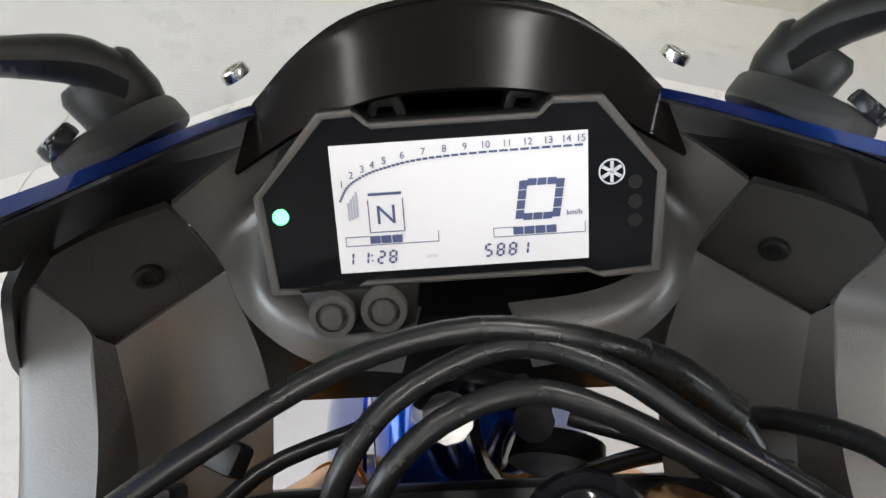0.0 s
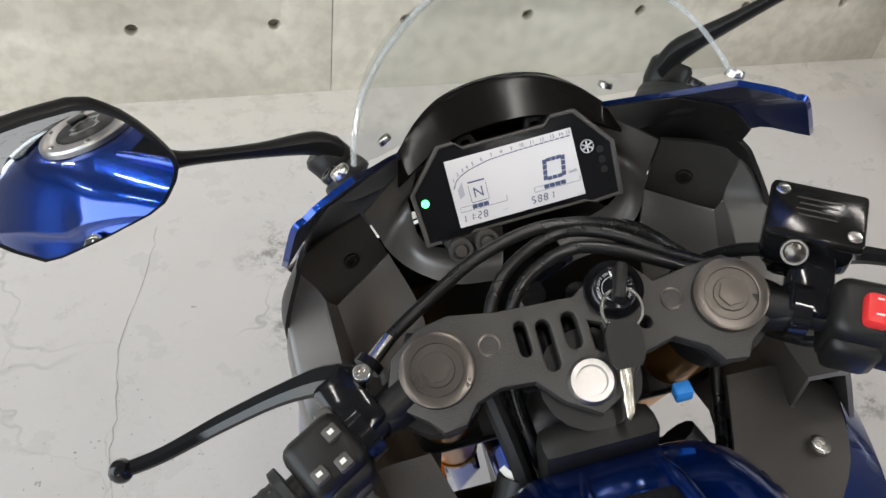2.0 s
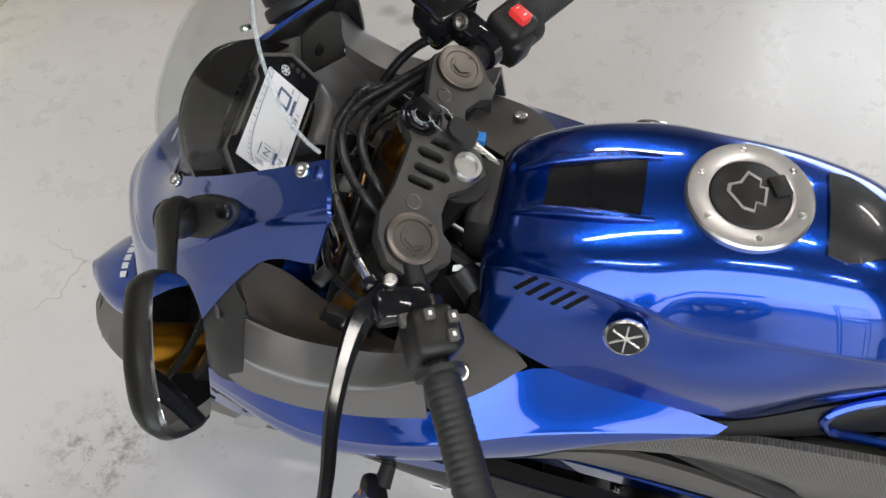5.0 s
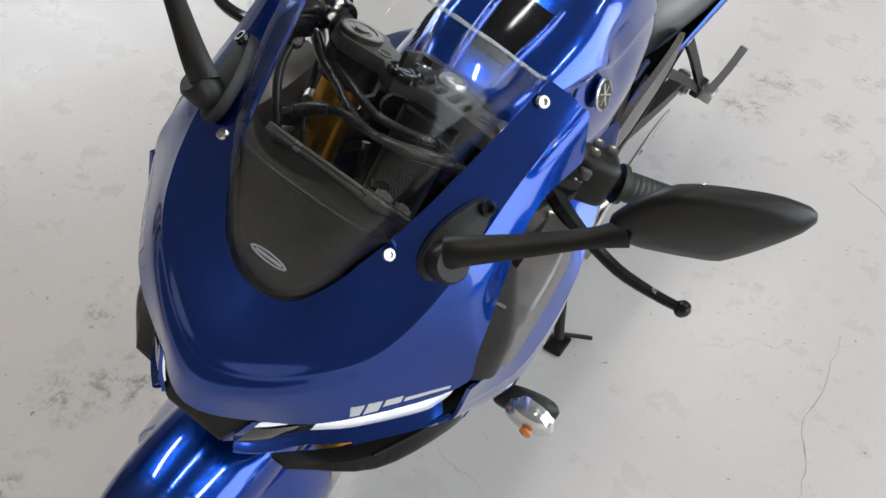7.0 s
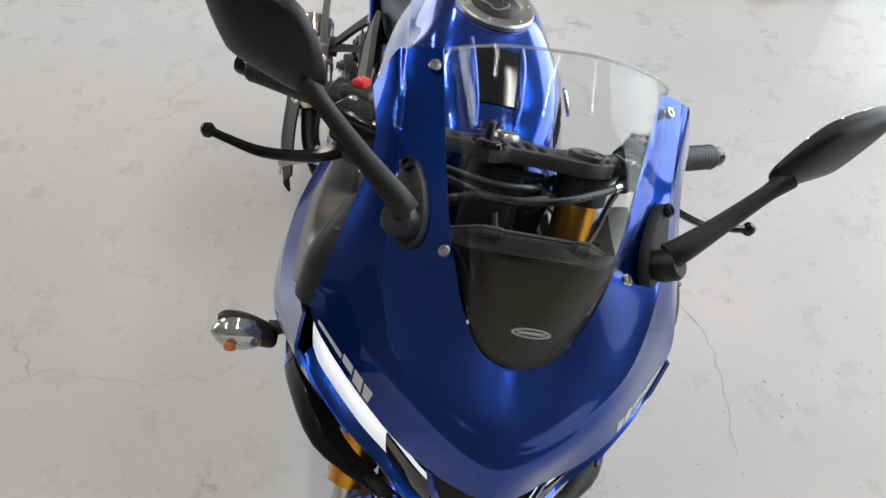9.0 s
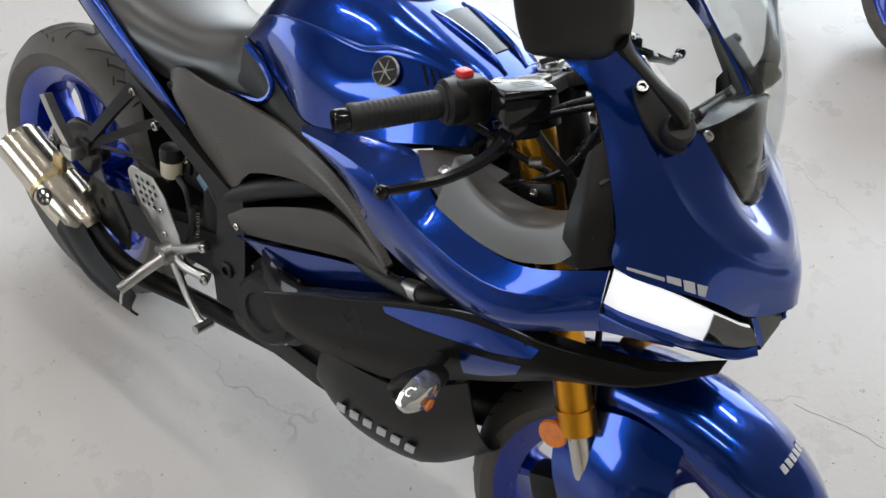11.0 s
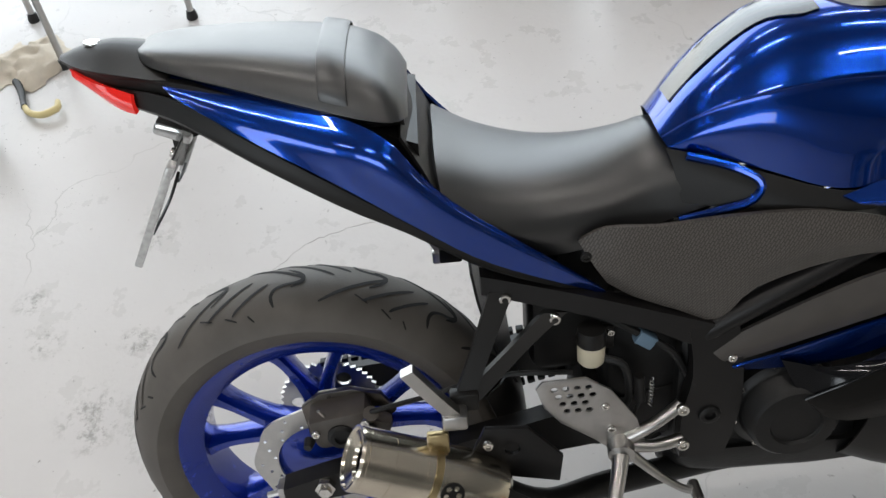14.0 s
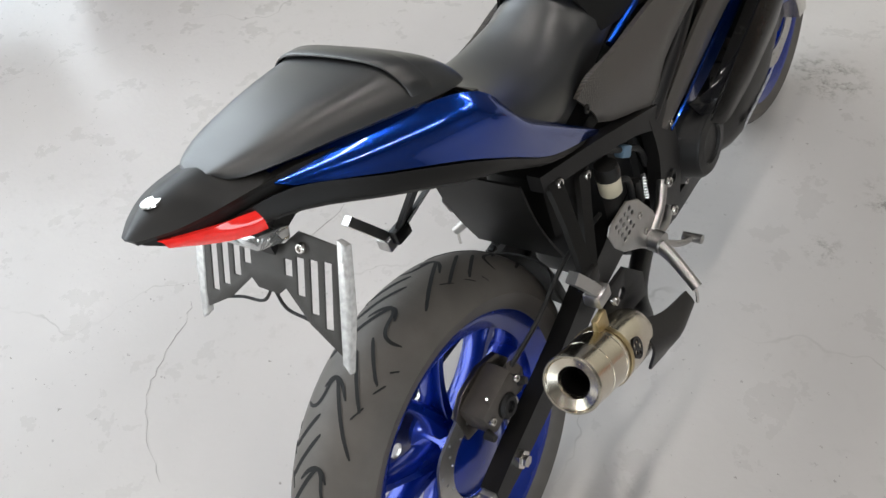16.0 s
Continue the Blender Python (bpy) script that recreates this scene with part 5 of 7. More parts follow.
part("stand_foot", box((-0.252, 0.595, 0.0715), (0.042, 0.055, 0.010), 0.004, pose(0, 0, 0, 0, 14.6, 0)), BLACK, stand)
part("stand_prong", tube([(-0.245, 0.585, 0.092), (-0.275, 0.565, 0.093), (-0.305, 0.548, 0.096)], 0.005, 8), BLACK, stand)

# -- upper fairing
COWL = [[(0, 1.318, 0.897), (0.036, 1.312, 0.908), (0.062, 1.292, 0.938), (0.080, 1.262, 0.974), (0.096, 1.215, 1.012), (0.110, 1.150, 1.062), (0.122, 1.090, 1.110)],
        [(0, 1.368, 0.868), (0.048, 1.356, 0.878), (0.092, 1.320, 0.900), (0.124, 1.276, 0.932), (0.140, 1.222, 0.985), (0.140, 1.146, 1.050), (0.146, 1.083, 1.102)],
        [(0, 1.402, 0.832), (0.057, 1.381, 0.838), (0.118, 1.334, 0.868), (0.168, 1.270, 0.890), (0.178, 1.222, 0.945), (0.160, 1.146, 1.034), (0.166, 1.079, 1.090)],
        [(0, 1.413, 0.798), (0.066, 1.380, 0.793), (0.133, 1.341, 0.827), (0.205, 1.248, 0.852), (0.201, 1.226, 0.905), (0.174, 1.150, 1.012), (0.182, 1.090, 1.050)]]
CREASE = [(0, 1.387, 0.850), (0.053, 1.369, 0.858), (0.107, 1.330, 0.885), (0.137, 1.290, 0.914), (0.1505, 1.233, 0.968), (0.1505, 1.1475, 1.0435), (0.156, 1.081, 1.0965)]
beside_row = lambda p, q: [tuple(np.array(u) * 0.86 + np.array(v) * 0.14) for u, v in zip(p, q)]
COWL = [COWL[0], COWL[1], beside_row(CREASE, COWL[1]), CREASE, beside_row(CREASE, COWL[2]), COWL[2], COWL[3]]
grid = [[(-x, y, z) for x, y, z in q[:0:-1]] + q for q in COWL]
cowl = part("upper_fairing", skin(grid, 5, 5, 0.004, out=(0, 0.7, 0.7)), BLUE, bike, "metallic blue upper fairing", sharp=60)
for s in (-1, 1):
    edge_ = [(0.204, 1.250, 0.790), (0.192, 1.274, 0.782), (0.146, 1.324, 0.761), (0.106, 1.352, 0.742), (0.078, 1.385, 0.737), (0.056, 1.404, 0.742)]
    root_ = [(0.196, 1.242, 0.797), (0.184, 1.265, 0.790), (0.138, 1.314, 0.769), (0.099, 1.342, 0.750), (0.070, 1.376, 0.745), (0.050, 1.396, 0.750)]
    part("lamp_blade", skin([root_, edge_, [(x - 0.003, y - 0.003, z - 0.007) for x, y, z in edge_]], 3, 5, 0.003, s, out=(1, 1, 0.6)), BLUE, cowl, "blue blade below the headlamp", sharp=40)
    part("nose_blade", skin([[(0.068, 1.379, 0.792), (0.060, 1.390, 0.772), (0.051, 1.396, 0.750)], [(0.062, 1.384, 0.792), (0.053, 1.396, 0.772), (0.042, 1.404, 0.748)]], 3, 4, 0.004, s, out=(0, 1, 0.3)), BLUE, cowl)
    lens_ = [[(0.202, 1.243, 0.847), (0.175, 1.292, 0.836), (0.148, 1.319, 0.823), (0.107, 1.347, 0.799), (0.077, 1.371, 0.783), (0.062, 1.381, 0.778)],
             [(0.200, 1.243, 0.822), (0.181, 1.279, 0.814), (0.144, 1.318, 0.796), (0.104, 1.345, 0.774), (0.074, 1.374, 0.764), (0.056, 1.389, 0.764)], root_]
    lamp = part("headlamp", skin(lens_, 4, 5, 0.004, s, out=(1, 1, 0)), LAMPGLASS, bike, "lit clear headlamp lens")
    # Unseen dark shell added to stop the lens glowing into the cockpit.
    part("lamp_light_block", skin(lens_, 4, 5, 0.003, s, out=(1, 1, 0), sink=0.0055), DEEP, lamp)
    part("lamp_eye", skin([[(0.112, 1.347, 0.799), (0.080, 1.373, 0.783), (0.062, 1.385, 0.776)], [(0.107, 1.347, 0.774), (0.077, 1.378, 0.764), (0.057, 1.393, 0.763)], [(0.101, 1.345, 0.752), (0.073, 1.379, 0.747), (0.053, 1.398, 0.752)]], 3, 3, 0.003, s, out=(1, 1, 0)), DARKLENS, lamp)
    part("lamp_housing", skin([[(x - 0.003, y - 0.003, z - 0.007) for x, y, z in edge_], [(0.178, 1.222, 0.752), (0.160, 1.235, 0.748), (0.112, 1.272, 0.741), (0.078, 1.318, 0.735), (0.056, 1.352, 0.730), (0.040, 1.374, 0.728)]], 3, 4, 0.004, s, out=(0.6, 0.6, -1)), GLOSS, cowl, "gloss black housing below the headlamp", sharp=55)
    part("flank_tip", skin([[(0.213, 1.247, 0.791), (0.194, 1.276, 0.780), (0.148, 1.326, 0.758)], [(0.205, 1.252, 0.766), (0.187, 1.276, 0.763), (0.147, 1.324, 0.754)]], 3, 5, 0.004, s, out=(1, 0.5, 0)), BLUE, cowl)
    # black strip behind the cowl edge and the inner trim bowl
    part("edge_strip", skin([[(0.172, 1.182, 0.985), (0.198, 1.221, 0.905), (0.200, 1.242, 0.853)], [(0.186, 1.172, 0.968), (0.216, 1.196, 0.900), (0.224, 1.212, 0.842)],
                             [(0.1898, 1.167, 0.959), (0.2177, 1.176, 0.889), (0.2248, 1.186, 0.8385)]], 3, 4, 0.004, s), BLACK, bike, "matt black edge strip")
    rim_d = [(0.168, 1.01, 0.877), (0.173, 1.055, 0.862), (0.176, 1.11, 0.860), (0.178, 1.15, 0.870), (0.179, 1.187, 0.896), (0.192, 1.192, 0.932)]
    part("cockpit_rim", skin([[(0.213, 1.00, 0.814), (0.222, 1.06, 0.806), (0.227, 1.12, 0.807), (0.229, 1.16, 0.822), (0.228, 1.19, 0.842), (0.215, 1.212, 0.880)],
                              [(0.200, 1.005, 0.872), (0.211, 1.052, 0.850), (0.218, 1.11, 0.845), (0.220, 1.145, 0.856), (0.218, 1.178, 0.880), (0.203, 1.196, 0.922)],
                              [(0.194, 1.006, 0.880), (0.204, 1.054, 0.858), (0.210, 1.11, 0.853), (0.212, 1.145, 0.864), (0.210, 1.180, 0.889), (0.198, 1.193, 0.934)], rim_d], 3, 4, 0.004, s, out=(0, -0.3, 1)), TRIM, bike, "matt black rim of the cockpit trim", sharp=40)
    # Inward face of the same trim, coloured darker to carry its shade.
    part("trim_drop", skin([rim_d[:5], [(0.160, 1.01, 0.840), (0.163, 1.06, 0.826), (0.165, 1.11, 0.828), (0.167, 1.15, 0.845), (0.171, 1.187, 0.886)]], 2, 4, 0.003, s, out=(-1, -0.3, 0.5)), GREYPANEL, bike)
    bowl = part("cockpit_bowl", skin([[(0.160, 1.01, 0.840), (0.163, 1.06, 0.826), (0.165, 1.11, 0.828), (0.167, 1.15, 0.845), (0.171, 1.187, 0.886)],
                               [(0.144, 1.03, 0.803), (0.142, 1.08, 0.797), (0.142, 1.13, 0.813), (0.144, 1.17, 0.842), (0.146, 1.202, 0.892)],
                               [(0.124, 1.05, 0.772), (0.112, 1.10, 0.780), (0.104, 1.145, 0.812), (0.102, 1.182, 0.858), (0.117, 1.2175, 0.902)]], 4, 4, 0.004, s, out=(0, -0.3, 1)), TRIM, bike, "matt black cockpit bowl", sharp=60)
    # Upright face of the trim; its shade is put into the darker material.
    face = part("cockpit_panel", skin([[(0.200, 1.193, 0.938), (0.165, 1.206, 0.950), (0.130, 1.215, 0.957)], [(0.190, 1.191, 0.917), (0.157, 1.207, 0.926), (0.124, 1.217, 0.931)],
                                [(0.1765, 1.190, 0.884), (0.148, 1.206, 0.887), (0.117, 1.2205, 0.893)], [(0.181, 1.197, 0.866), (0.150, 1.214, 0.869), (0.117, 1.227, 0.876)]], 3, 3, 0.004, s, out=(0, -1, 0.4)), CLAMP, bowl, "upright trim panel with a clip, its shade set in a darker grey")
    eye_ = Vector((0, 0.915, 1.30))
    bm_ = bmesh.new()
    bm_.from_mesh(face.data)
    spot = BVHTree.FromBMesh(bm_).ray_cast(eye_, (Vector((s * 0.152, 1.213, 0.909)) - eye_).normalized())
    bm_.free()
    if spot[0]:
        face_n = spot[1] if spot[1].dot(eye_ - spot[0]) > 0 else -spot[1]
        bolt("trim_clip", tuple(spot[0]), tuple(face_n), 0.0075, 0.003, BLACK, face)
    inner = part("tank_side_panel", skin([[(0.096, 0.966, 0.835), (0.108, 1.00, 0.842), (0.122, 1.045, 0.850)], [(0.119, 0.938, 0.834), (0.156, 0.985, 0.835), (0.172, 1.045, 0.842)], [(0.142, 0.911, 0.829), (0.186, 0.962, 0.826), (0.214, 1.03, 0.813)]], 4, 4, 0.005, s, out=(0.3, 0, 1)),
                 GREYPANEL, bike, "matt black panel beside the tank")
    bolt("panel_screw", (s * 0.165, 0.975, 0.8335), (s * 0.3, 0, 0.95), 0.009, 0.005, STEEL, inner)
    # blue flank and gloss black wing below
    flank = [[(0.140, 0.695, 0.770), (0.138, 0.80, 0.806), (0.142, 0.905, 0.8255), (0.206, 1.0, 0.8135), (0.225, 1.13, 0.804), (0.216, 1.242, 0.852)],
                                [(0.150, 0.705, 0.768), (0.180, 0.815, 0.789), (0.205, 0.905, 0.794), (0.234, 1.01, 0.778), (0.241, 1.13, 0.772), (0.217, 1.245, 0.818)],
                                [(0.153, 0.71, 0.765), (0.188, 0.822, 0.772), (0.214, 0.91, 0.755), (0.238, 1.02, 0.735), (0.244, 1.135, 0.736), (0.216, 1.248, 0.791)],
                                [(0.152, 0.715, 0.762), (0.187, 0.83, 0.756), (0.208, 0.912, 0.716), (0.216, 1.03, 0.697), (0.220, 1.14, 0.707), (0.206, 1.252, 0.766)]]
    near = lambda p, q: [tuple(np.array(u) * 0.88 + np.array(v) * 0.12) for u, v in zip(p, q)]
    flank = [flank[0], near(flank[1], flank[0]), near(flank[1], flank[2]), flank[2], flank[3]]
    part("flank_fairing", skin(flank, 5, 5, 0.004, s, out=(1, 0, 0.3)),
         BLUE, bike, "metallic blue flank fairing", sharp=60)
    w_up = [(0.178, 0.679, 0.463), (0.186, 0.735, 0.498), (0.191, 0.80, 0.537), (0.197, 0.86, 0.570), (0.204, 0.96, 0.628), (0.210, 1.07, 0.684), (0.210, 1.14, 0.702), (0.207, 1.20, 0.710), (0.166, 1.305, 0.716), (0.106, 1.378, 0.730)]
    w_low = [(0.179, 0.683, 0.457), (0.186, 0.728, 0.425), (0.190, 0.80, 0.431), (0.195, 0.86, 0.449), (0.198, 0.985, 0.490), (0.197, 1.085, 0.563), (0.197, 1.15, 0.606), (0.194, 1.215, 0.652), (0.168, 1.308, 0.690), (0.105, 1.377, 0.722)]
    out_ = (0.0, 0.006, 0.009, 0.010, 0.012, 0.013, 0.013, 0.012, 0.010, 0.002)
    w_mid = [((a[0] + b[0]) / 2 + o, (a[1] + b[1]) / 2, (a[2] + b[2]) / 2 - o * 0.5) for a, b, o in zip(w_up, w_low, out_)]
    shelf = [(x - 0.022, y, z + 0.003) for x, y, z in w_up]
    under = [(x - 0.020, y, z - 0.004) for x, y, z in w_low]
    wing = part("wing_fairing", skin([shelf, near(w_up, shelf), near(w_up, w_mid), w_mid, near(w_low, w_mid), near(w_low, under), under], 4, 4, 0.003, s, out=(1, 0, 0)), WINGDARK, bike, "satin dark grey wing fairing", sharp=40)
    part("wing_lip", tube([(s * (x + 0.0005), y, z + 0.0005) for x, y, z in w_up[:9]], 0.0021, 8), GLOSS, wing, "gloss black upper lip")
    part("wing_tail", skin([[(0.158, 0.646, 0.522), (0.166, 0.708, 0.510), (0.178, 0.778, 0.526)], [(0.166, 0.660, 0.494), (0.174, 0.718, 0.505), (0.183, 0.782, 0.528)], [(0.176, 0.678, 0.465), (0.184, 0.734, 0.499), (0.189, 0.796, 0.535)]], 3, 3, 0.004, s, out=(1, 0, 0.3)), GLOSS, wing, "gloss black rear corner")
    bm_ = bmesh.new()
    bm_.from_mesh(wing.data)
    wing_hull = BVHTree.FromBMesh(bm_)
    bm_.free()
    for hi_, lo_ in (([(0.940, 0.608), (1.0, 0.640), (1.07, 0.672), (1.14, 0.690), (1.19, 0.698)], [(0.948, 0.602), (1.0, 0.615), (1.065, 0.636), (1.13, 0.657), (1.185, 0.682)]),
                     ([(1.085, 0.630), (1.13, 0.645), (1.175, 0.664)], [(1.092, 0.586), (1.13, 0.607), (1.168, 0.640)])):
        part("wing_stripe", skin([[beside(wing_hull, s, y, z, 0.0012) for y, z in hi_], [beside(wing_hull, s, (a[0] + b[0]) / 2, (a[1] + b[1]) / 2, 0.0012) for a, b in zip(hi_, lo_)], [beside(wing_hull, s, y, z, 0.0012) for y, z in lo_]], 2, 3, 0.002, out=(s, 0, 0.2)), BLUE, wing)
    part("belly_fairing", skin([[(0.152, 0.80, 0.412), (0.172, 0.86, 0.428), (0.180, 0.98, 0.462), (0.182, 1.09, 0.550)], [(0.152, 0.79, 0.365), (0.170, 0.87, 0.356), (0.174, 1.0, 0.382), (0.165, 1.11, 0.47)],
                                [(0.128, 0.775, 0.295), (0.142, 0.88, 0.27), (0.135, 1.02, 0.29), (0.11, 1.12, 0.38)], [(0.05, 0.76, 0.25), (0.05, 0.88, 0.235), (0.04, 1.02, 0.25), (0.03, 1.11, 0.32)]], 4, 4, 0.004, s, out=(1, 0, -0.4)),
         BLACK, bike, "matt black belly fairing", sharp=60)
    for k in range(6):
        t = k / 5
        y0 = 0.86 + 0.145 * t
        part("belly_mark", skin([[(0.1755 - 0.003 * t, y0, 0.335 + 0.015 * t), (0.1755 - 0.003 * t, y0 + 0.018, 0.338 + 0.016 * t)], [(0.168 - 0.003 * t, y0 - 0.005, 0.312 + 0.015 * t), (0.168 - 0.003 * t, y0 + 0.013, 0.315 + 0.016 * t)]], 2, 2, 0.003, s), DECAL, bike)
    # turn signals
    sig = part("turn_signal", loft([[np.array((s * (0.270 + 0.043 * u), 1.062 + 0.025 * math.cos(a) * r * 0.8 - 0.012 * u, 0.588 + 0.022 * math.sin(a) * r)) for a in np.arange(10) * 0.2 * math.pi] for u, r in ((-1.0, 0.35), (-0.8, 0.8), (0, 1.0), (0.7, 0.8), (1.0, 0.3))], 3), BLACK, bike, "black front turn signal with a clear lens")
    part("signal_lens", loft([[np.array((s * (0.280 + 0.036 * u), 1.075 + 0.016 * w, 0.588 + 0.0)) + np.array((0, 0.0, 0)) + np.array((s * 0.0, 0, 0)) + np.array((s * 0.034 * math.cos(a) * r, 0.0, 0.022 * math.sin(a) * r)) for a in np.arange(10) * 0.2 * math.pi] for u, w, r in ((0, -0.6, 1.15), (0, 0.2, 1.15), (0, 0.9, 0.8), (0, 1.2, 0.3))], 3), CLEARLENS, sig, "clear lens with an amber bulb")
    part("bulb", lathe([(0.001, 0), (0.008, 0.003), (0.009, 0.006), (0.001, 0.009)], (s * 0.290, 1.094, 0.588), (0, 1, 0), 12), ORANGE, sig)
    part("signal_stem", tube([(s * 0.18, 1.055, 0.60), (s * 0.215, 1.057, 0.597), (s * 0.24, 1.06, 0.592)], [0.013, 0.010, 0.012], 10), RUBBER, sig)
    # screen screws
    for p in ((0.128, 1.107, 1.0985), (0.0955, 1.259, 0.991)):
        bolt("screen_screw", (s * p[0], p[1], p[2]), (s * 0.45, 0.35, 0.8), 0.0066, 0.005, STEEL, cowl)
bm_ = bmesh.new()
bm_.from_mesh(cowl.data)
cowl_hull = BVHTree.FromBMesh(bm_)
bm_.free()


def laid(hull_, p, lift):
    """The place on a surface next to p, lifted off it a little."""
    at_, nor_, _, _ = hull_.find_nearest(Vector(p))
    if nor_.dot(at_ - Vector((0, 1.0, 0.85))) < 0:
        nor_ = -nor_
    return tuple(at_ + nor_ * lift)


for s in (-1, 1):
    up0, up1, lo0, lo1 = (np.array(q) for q in ((0.201, 1.253, 0.8605), (0.137, 1.333, 0.846), (0.206, 1.252, 0.8545), (0.142, 1.338, 0.834)))
    for a, b, hi_, lo_ in ((0.02, 0.46, 0.30, 0.72), (0.49, 0.66, 0.0, 0.70), (0.69, 0.83, 0.0, 1.0), (0.86, 1.0, 0.05, 1.0)):
        rows_ = [[laid(cowl_hull, ((up0 + (up1 - up0) * min(1, k + 0.05 * h)) * (1 - h) + (lo0 + (lo1 - lo0) * min(1, k + 0.05 * h)) * h) * (s, 1, 1), 0.0007) for k in np.linspace(a, b, 4)] for h in (hi_, lo_)]
        part("brow_mark", skin(rows_, 1, 1, 0.0012, out=(s, 1, 0.6)), DECAL, cowl)
liner = [q[1:-1] for q in grid]
part("fairing_liner", skin(liner, 5, 5, 0.0012, out=(0, 0.7, 0.7), sink=0.0043), BLACK, cowl, "matt black inside of the fairing", sharp=60)
part("chin_intake", loft([[(-w, y, z), (w, y, z), (w * 0.8, y - 0.03, z), (-w * 0.8, y - 0.03, z)] for w, y, z in ((0.064, 1.372, 0.793), (0.054, 1.386, 0.772), (0.046, 1.394, 0.755), (0.036, 1.402, 0.737), (0.03, 1.37, 0.72))], 2), BLACK, bike, "black chin intake")
part("inner_nose", loft([[(-w, y, z0), (w, y, z0), (w, y, z1), (-w, y, z1)] for y, w, z0, z1 in ((1.22, 0.125, 0.745, 0.845), (1.30, 0.095, 0.745, 0.82), (1.37, 0.05, 0.745, 0.79))], 2), BLACK, bike)

# -- wind screen and the dark cowl under it
LOW_EDGE = [(0, 1.322, 0.902), (0.036, 1.315, 0.913), (0.060, 1.296, 0.942), (0.077, 1.266, 0.978), (0.092, 1.218, 1.016), (0.106, 1.153, 1.066), (0.117, 1.097, 1.112)]
TOP_EDGE = [(0, 1.170, 1.182), (0.029, 1.166, 1.178), (0.060, 1.155, 1.168), (0.086, 1.140, 1.154), (0.104, 1.125, 1.139), (0.115, 1.108, 1.123), (0.119, 1.095, 1.113)]
SCREEN = []
for t in (0, 0.25, 0.5, 0.75, 1):
    row = []
    for lo_, hi_ in zip(LOW_EDGE, TOP_EDGE):
        lo_, hi_ = np.array(lo_), np.array(hi_)
        gap_ = np.linalg.norm(hi_ - lo_)
        row.append(tuple(lo_ + (hi_ - lo_) * t + np.array((0.25 * (lo_[0] > 0), 0.62, 0.6)) * 0.62 * gap_ * t * (1 - t)))
    SCREEN.append(row)
grid = [[(-x, y, z) for x, y, z in q[:0:-1]] + q for q in SCREEN]
screen = part("wind_screen", skin(grid, 4, 4, 0.0025, out=(0, 0.7, 0.7)), GLASS, bike, "clear curved wind screen", sharp=70)
screen.visible_shadow = False
part("screen_edge", tube([(-x, y, z) for x, y, z in TOP_EDGE[:0:-1]] + TOP_EDGE, 0.0018, 6), SCREENEDGE, screen, "pale polished screen edge")
VISOR = [[(0, 1.312, 0.894), (0.036, 1.304, 0.907), (0.062, 1.281, 0.942), (0.084, 1.248, 0.978)], [(0, 1.300, 0.950), (0.034, 1.294, 0.953), (0.060, 1.276, 0.965), (0.086, 1.246, 0.982)],
         [(0, 1.279, 1.013), (0.040, 1.275, 1.009), (0.067, 1.263, 1.000), (0.088, 1.245, 0.989)], [(0, 1.272, 1.0145), (0.040, 1.268, 1.0105), (0.066, 1.257, 1.001), (0.089, 1.240, 0.989)],
         [(0, 1.236, 1.002), (0.035, 1.235, 0.999), (0.064, 1.228, 0.991), (0.095, 1.214, 0.980)]]
grid = [[(-x, y, z) for x, y, z in r[:0:-1]] + r for r in VISOR]
part("meter_visor", skin(grid, 4, 4, 0.003, out=(0, 0.5, 0.8)), VISORBLK, bike, "satin black visor over the meter", sharp=40)
mark_m = Matrix.Translation((-0.004, 1.3075, 0.945)) @ pose(0, 0, 0, -66, 0, 0)
part("screen_mark", join(plate(ring2(0, 0, 0.021, 20, 0.0055), 0.0008, mark_m, [ring2(0, 0, 0.018, 20, 0.0040)], bevel=0), plate([(-0.015, -0.0014), (0.015, -0.0014), (0.015, 0.0014), (-0.015, 0.0014)], 0.0008, mark_m, bevel=0)), INKPALE, screen)

# -- meter
ring_o = [(0.128, 1.216, 0.957), (0.122, 1.218, 0.930), (0.1165, 1.2165, 0.906), (0.100, 1.184, 0.910), (0.07, 1.163, 0.904), (0.03, 1.158, 0.900)]
ring_i = [(0.072, 1.232, 0.990), (0.083, 1.222, 0.968), (0.090, 1.222, 0.950), (0.086, 1.196, 0.930), (0.06, 1.186, 0.920), (0.02, 1.184, 0.915)]
mid_ = [tuple((np.array(a) + np.array(b)) / 2 + np.array((0, -0.004, 0.006))) for a, b in zip(ring_o, ring_i)]
for s in (-1, 1):
    part("meter_collar", skin([ring_o, mid_, ring_i], 3, 4, 0.003, s, out=(0, -0.4, 1)), TRIM, bike, "matt black collar round the meter", sharp=60)
MM = Matrix.Translation((-0.0005, 1.2005, 0.9695)) @ Matrix(((0.9997, -0.0235, 0.0, 0), (0.0137, 0.5848, -0.811, 0), (0.0191, 0.8108, 0.585, 0), (0, 0, 0, 1)))
up_ = lambda z: MM @ Matrix.Translation((0, 0, z))
shell_out = [(-0.087, 0.0085), (-0.057, 0.042), (-0.043, 0.0425), (-0.037, 0.0365), (0.034, 0.0365), (0.040, 0.0425), (0.060, 0.042), (0.0865, 0.009), (0.0845, -0.036), (0.06, -0.0375), (0.054, -0.0345), (-0.045, -0.0345), (-0.05, -0.0375), (-0.0845, -0.036)]
meter = part("meter", join(plate(shell_out, 0.010, up_(-0.0125), bevel=0.003), plate([(x * 0.965, y * 0.955) for x, y in shell_out], 0.022, up_(-0.0345), bevel=0.003)), BLACK, bike, "black digital instrument meter")
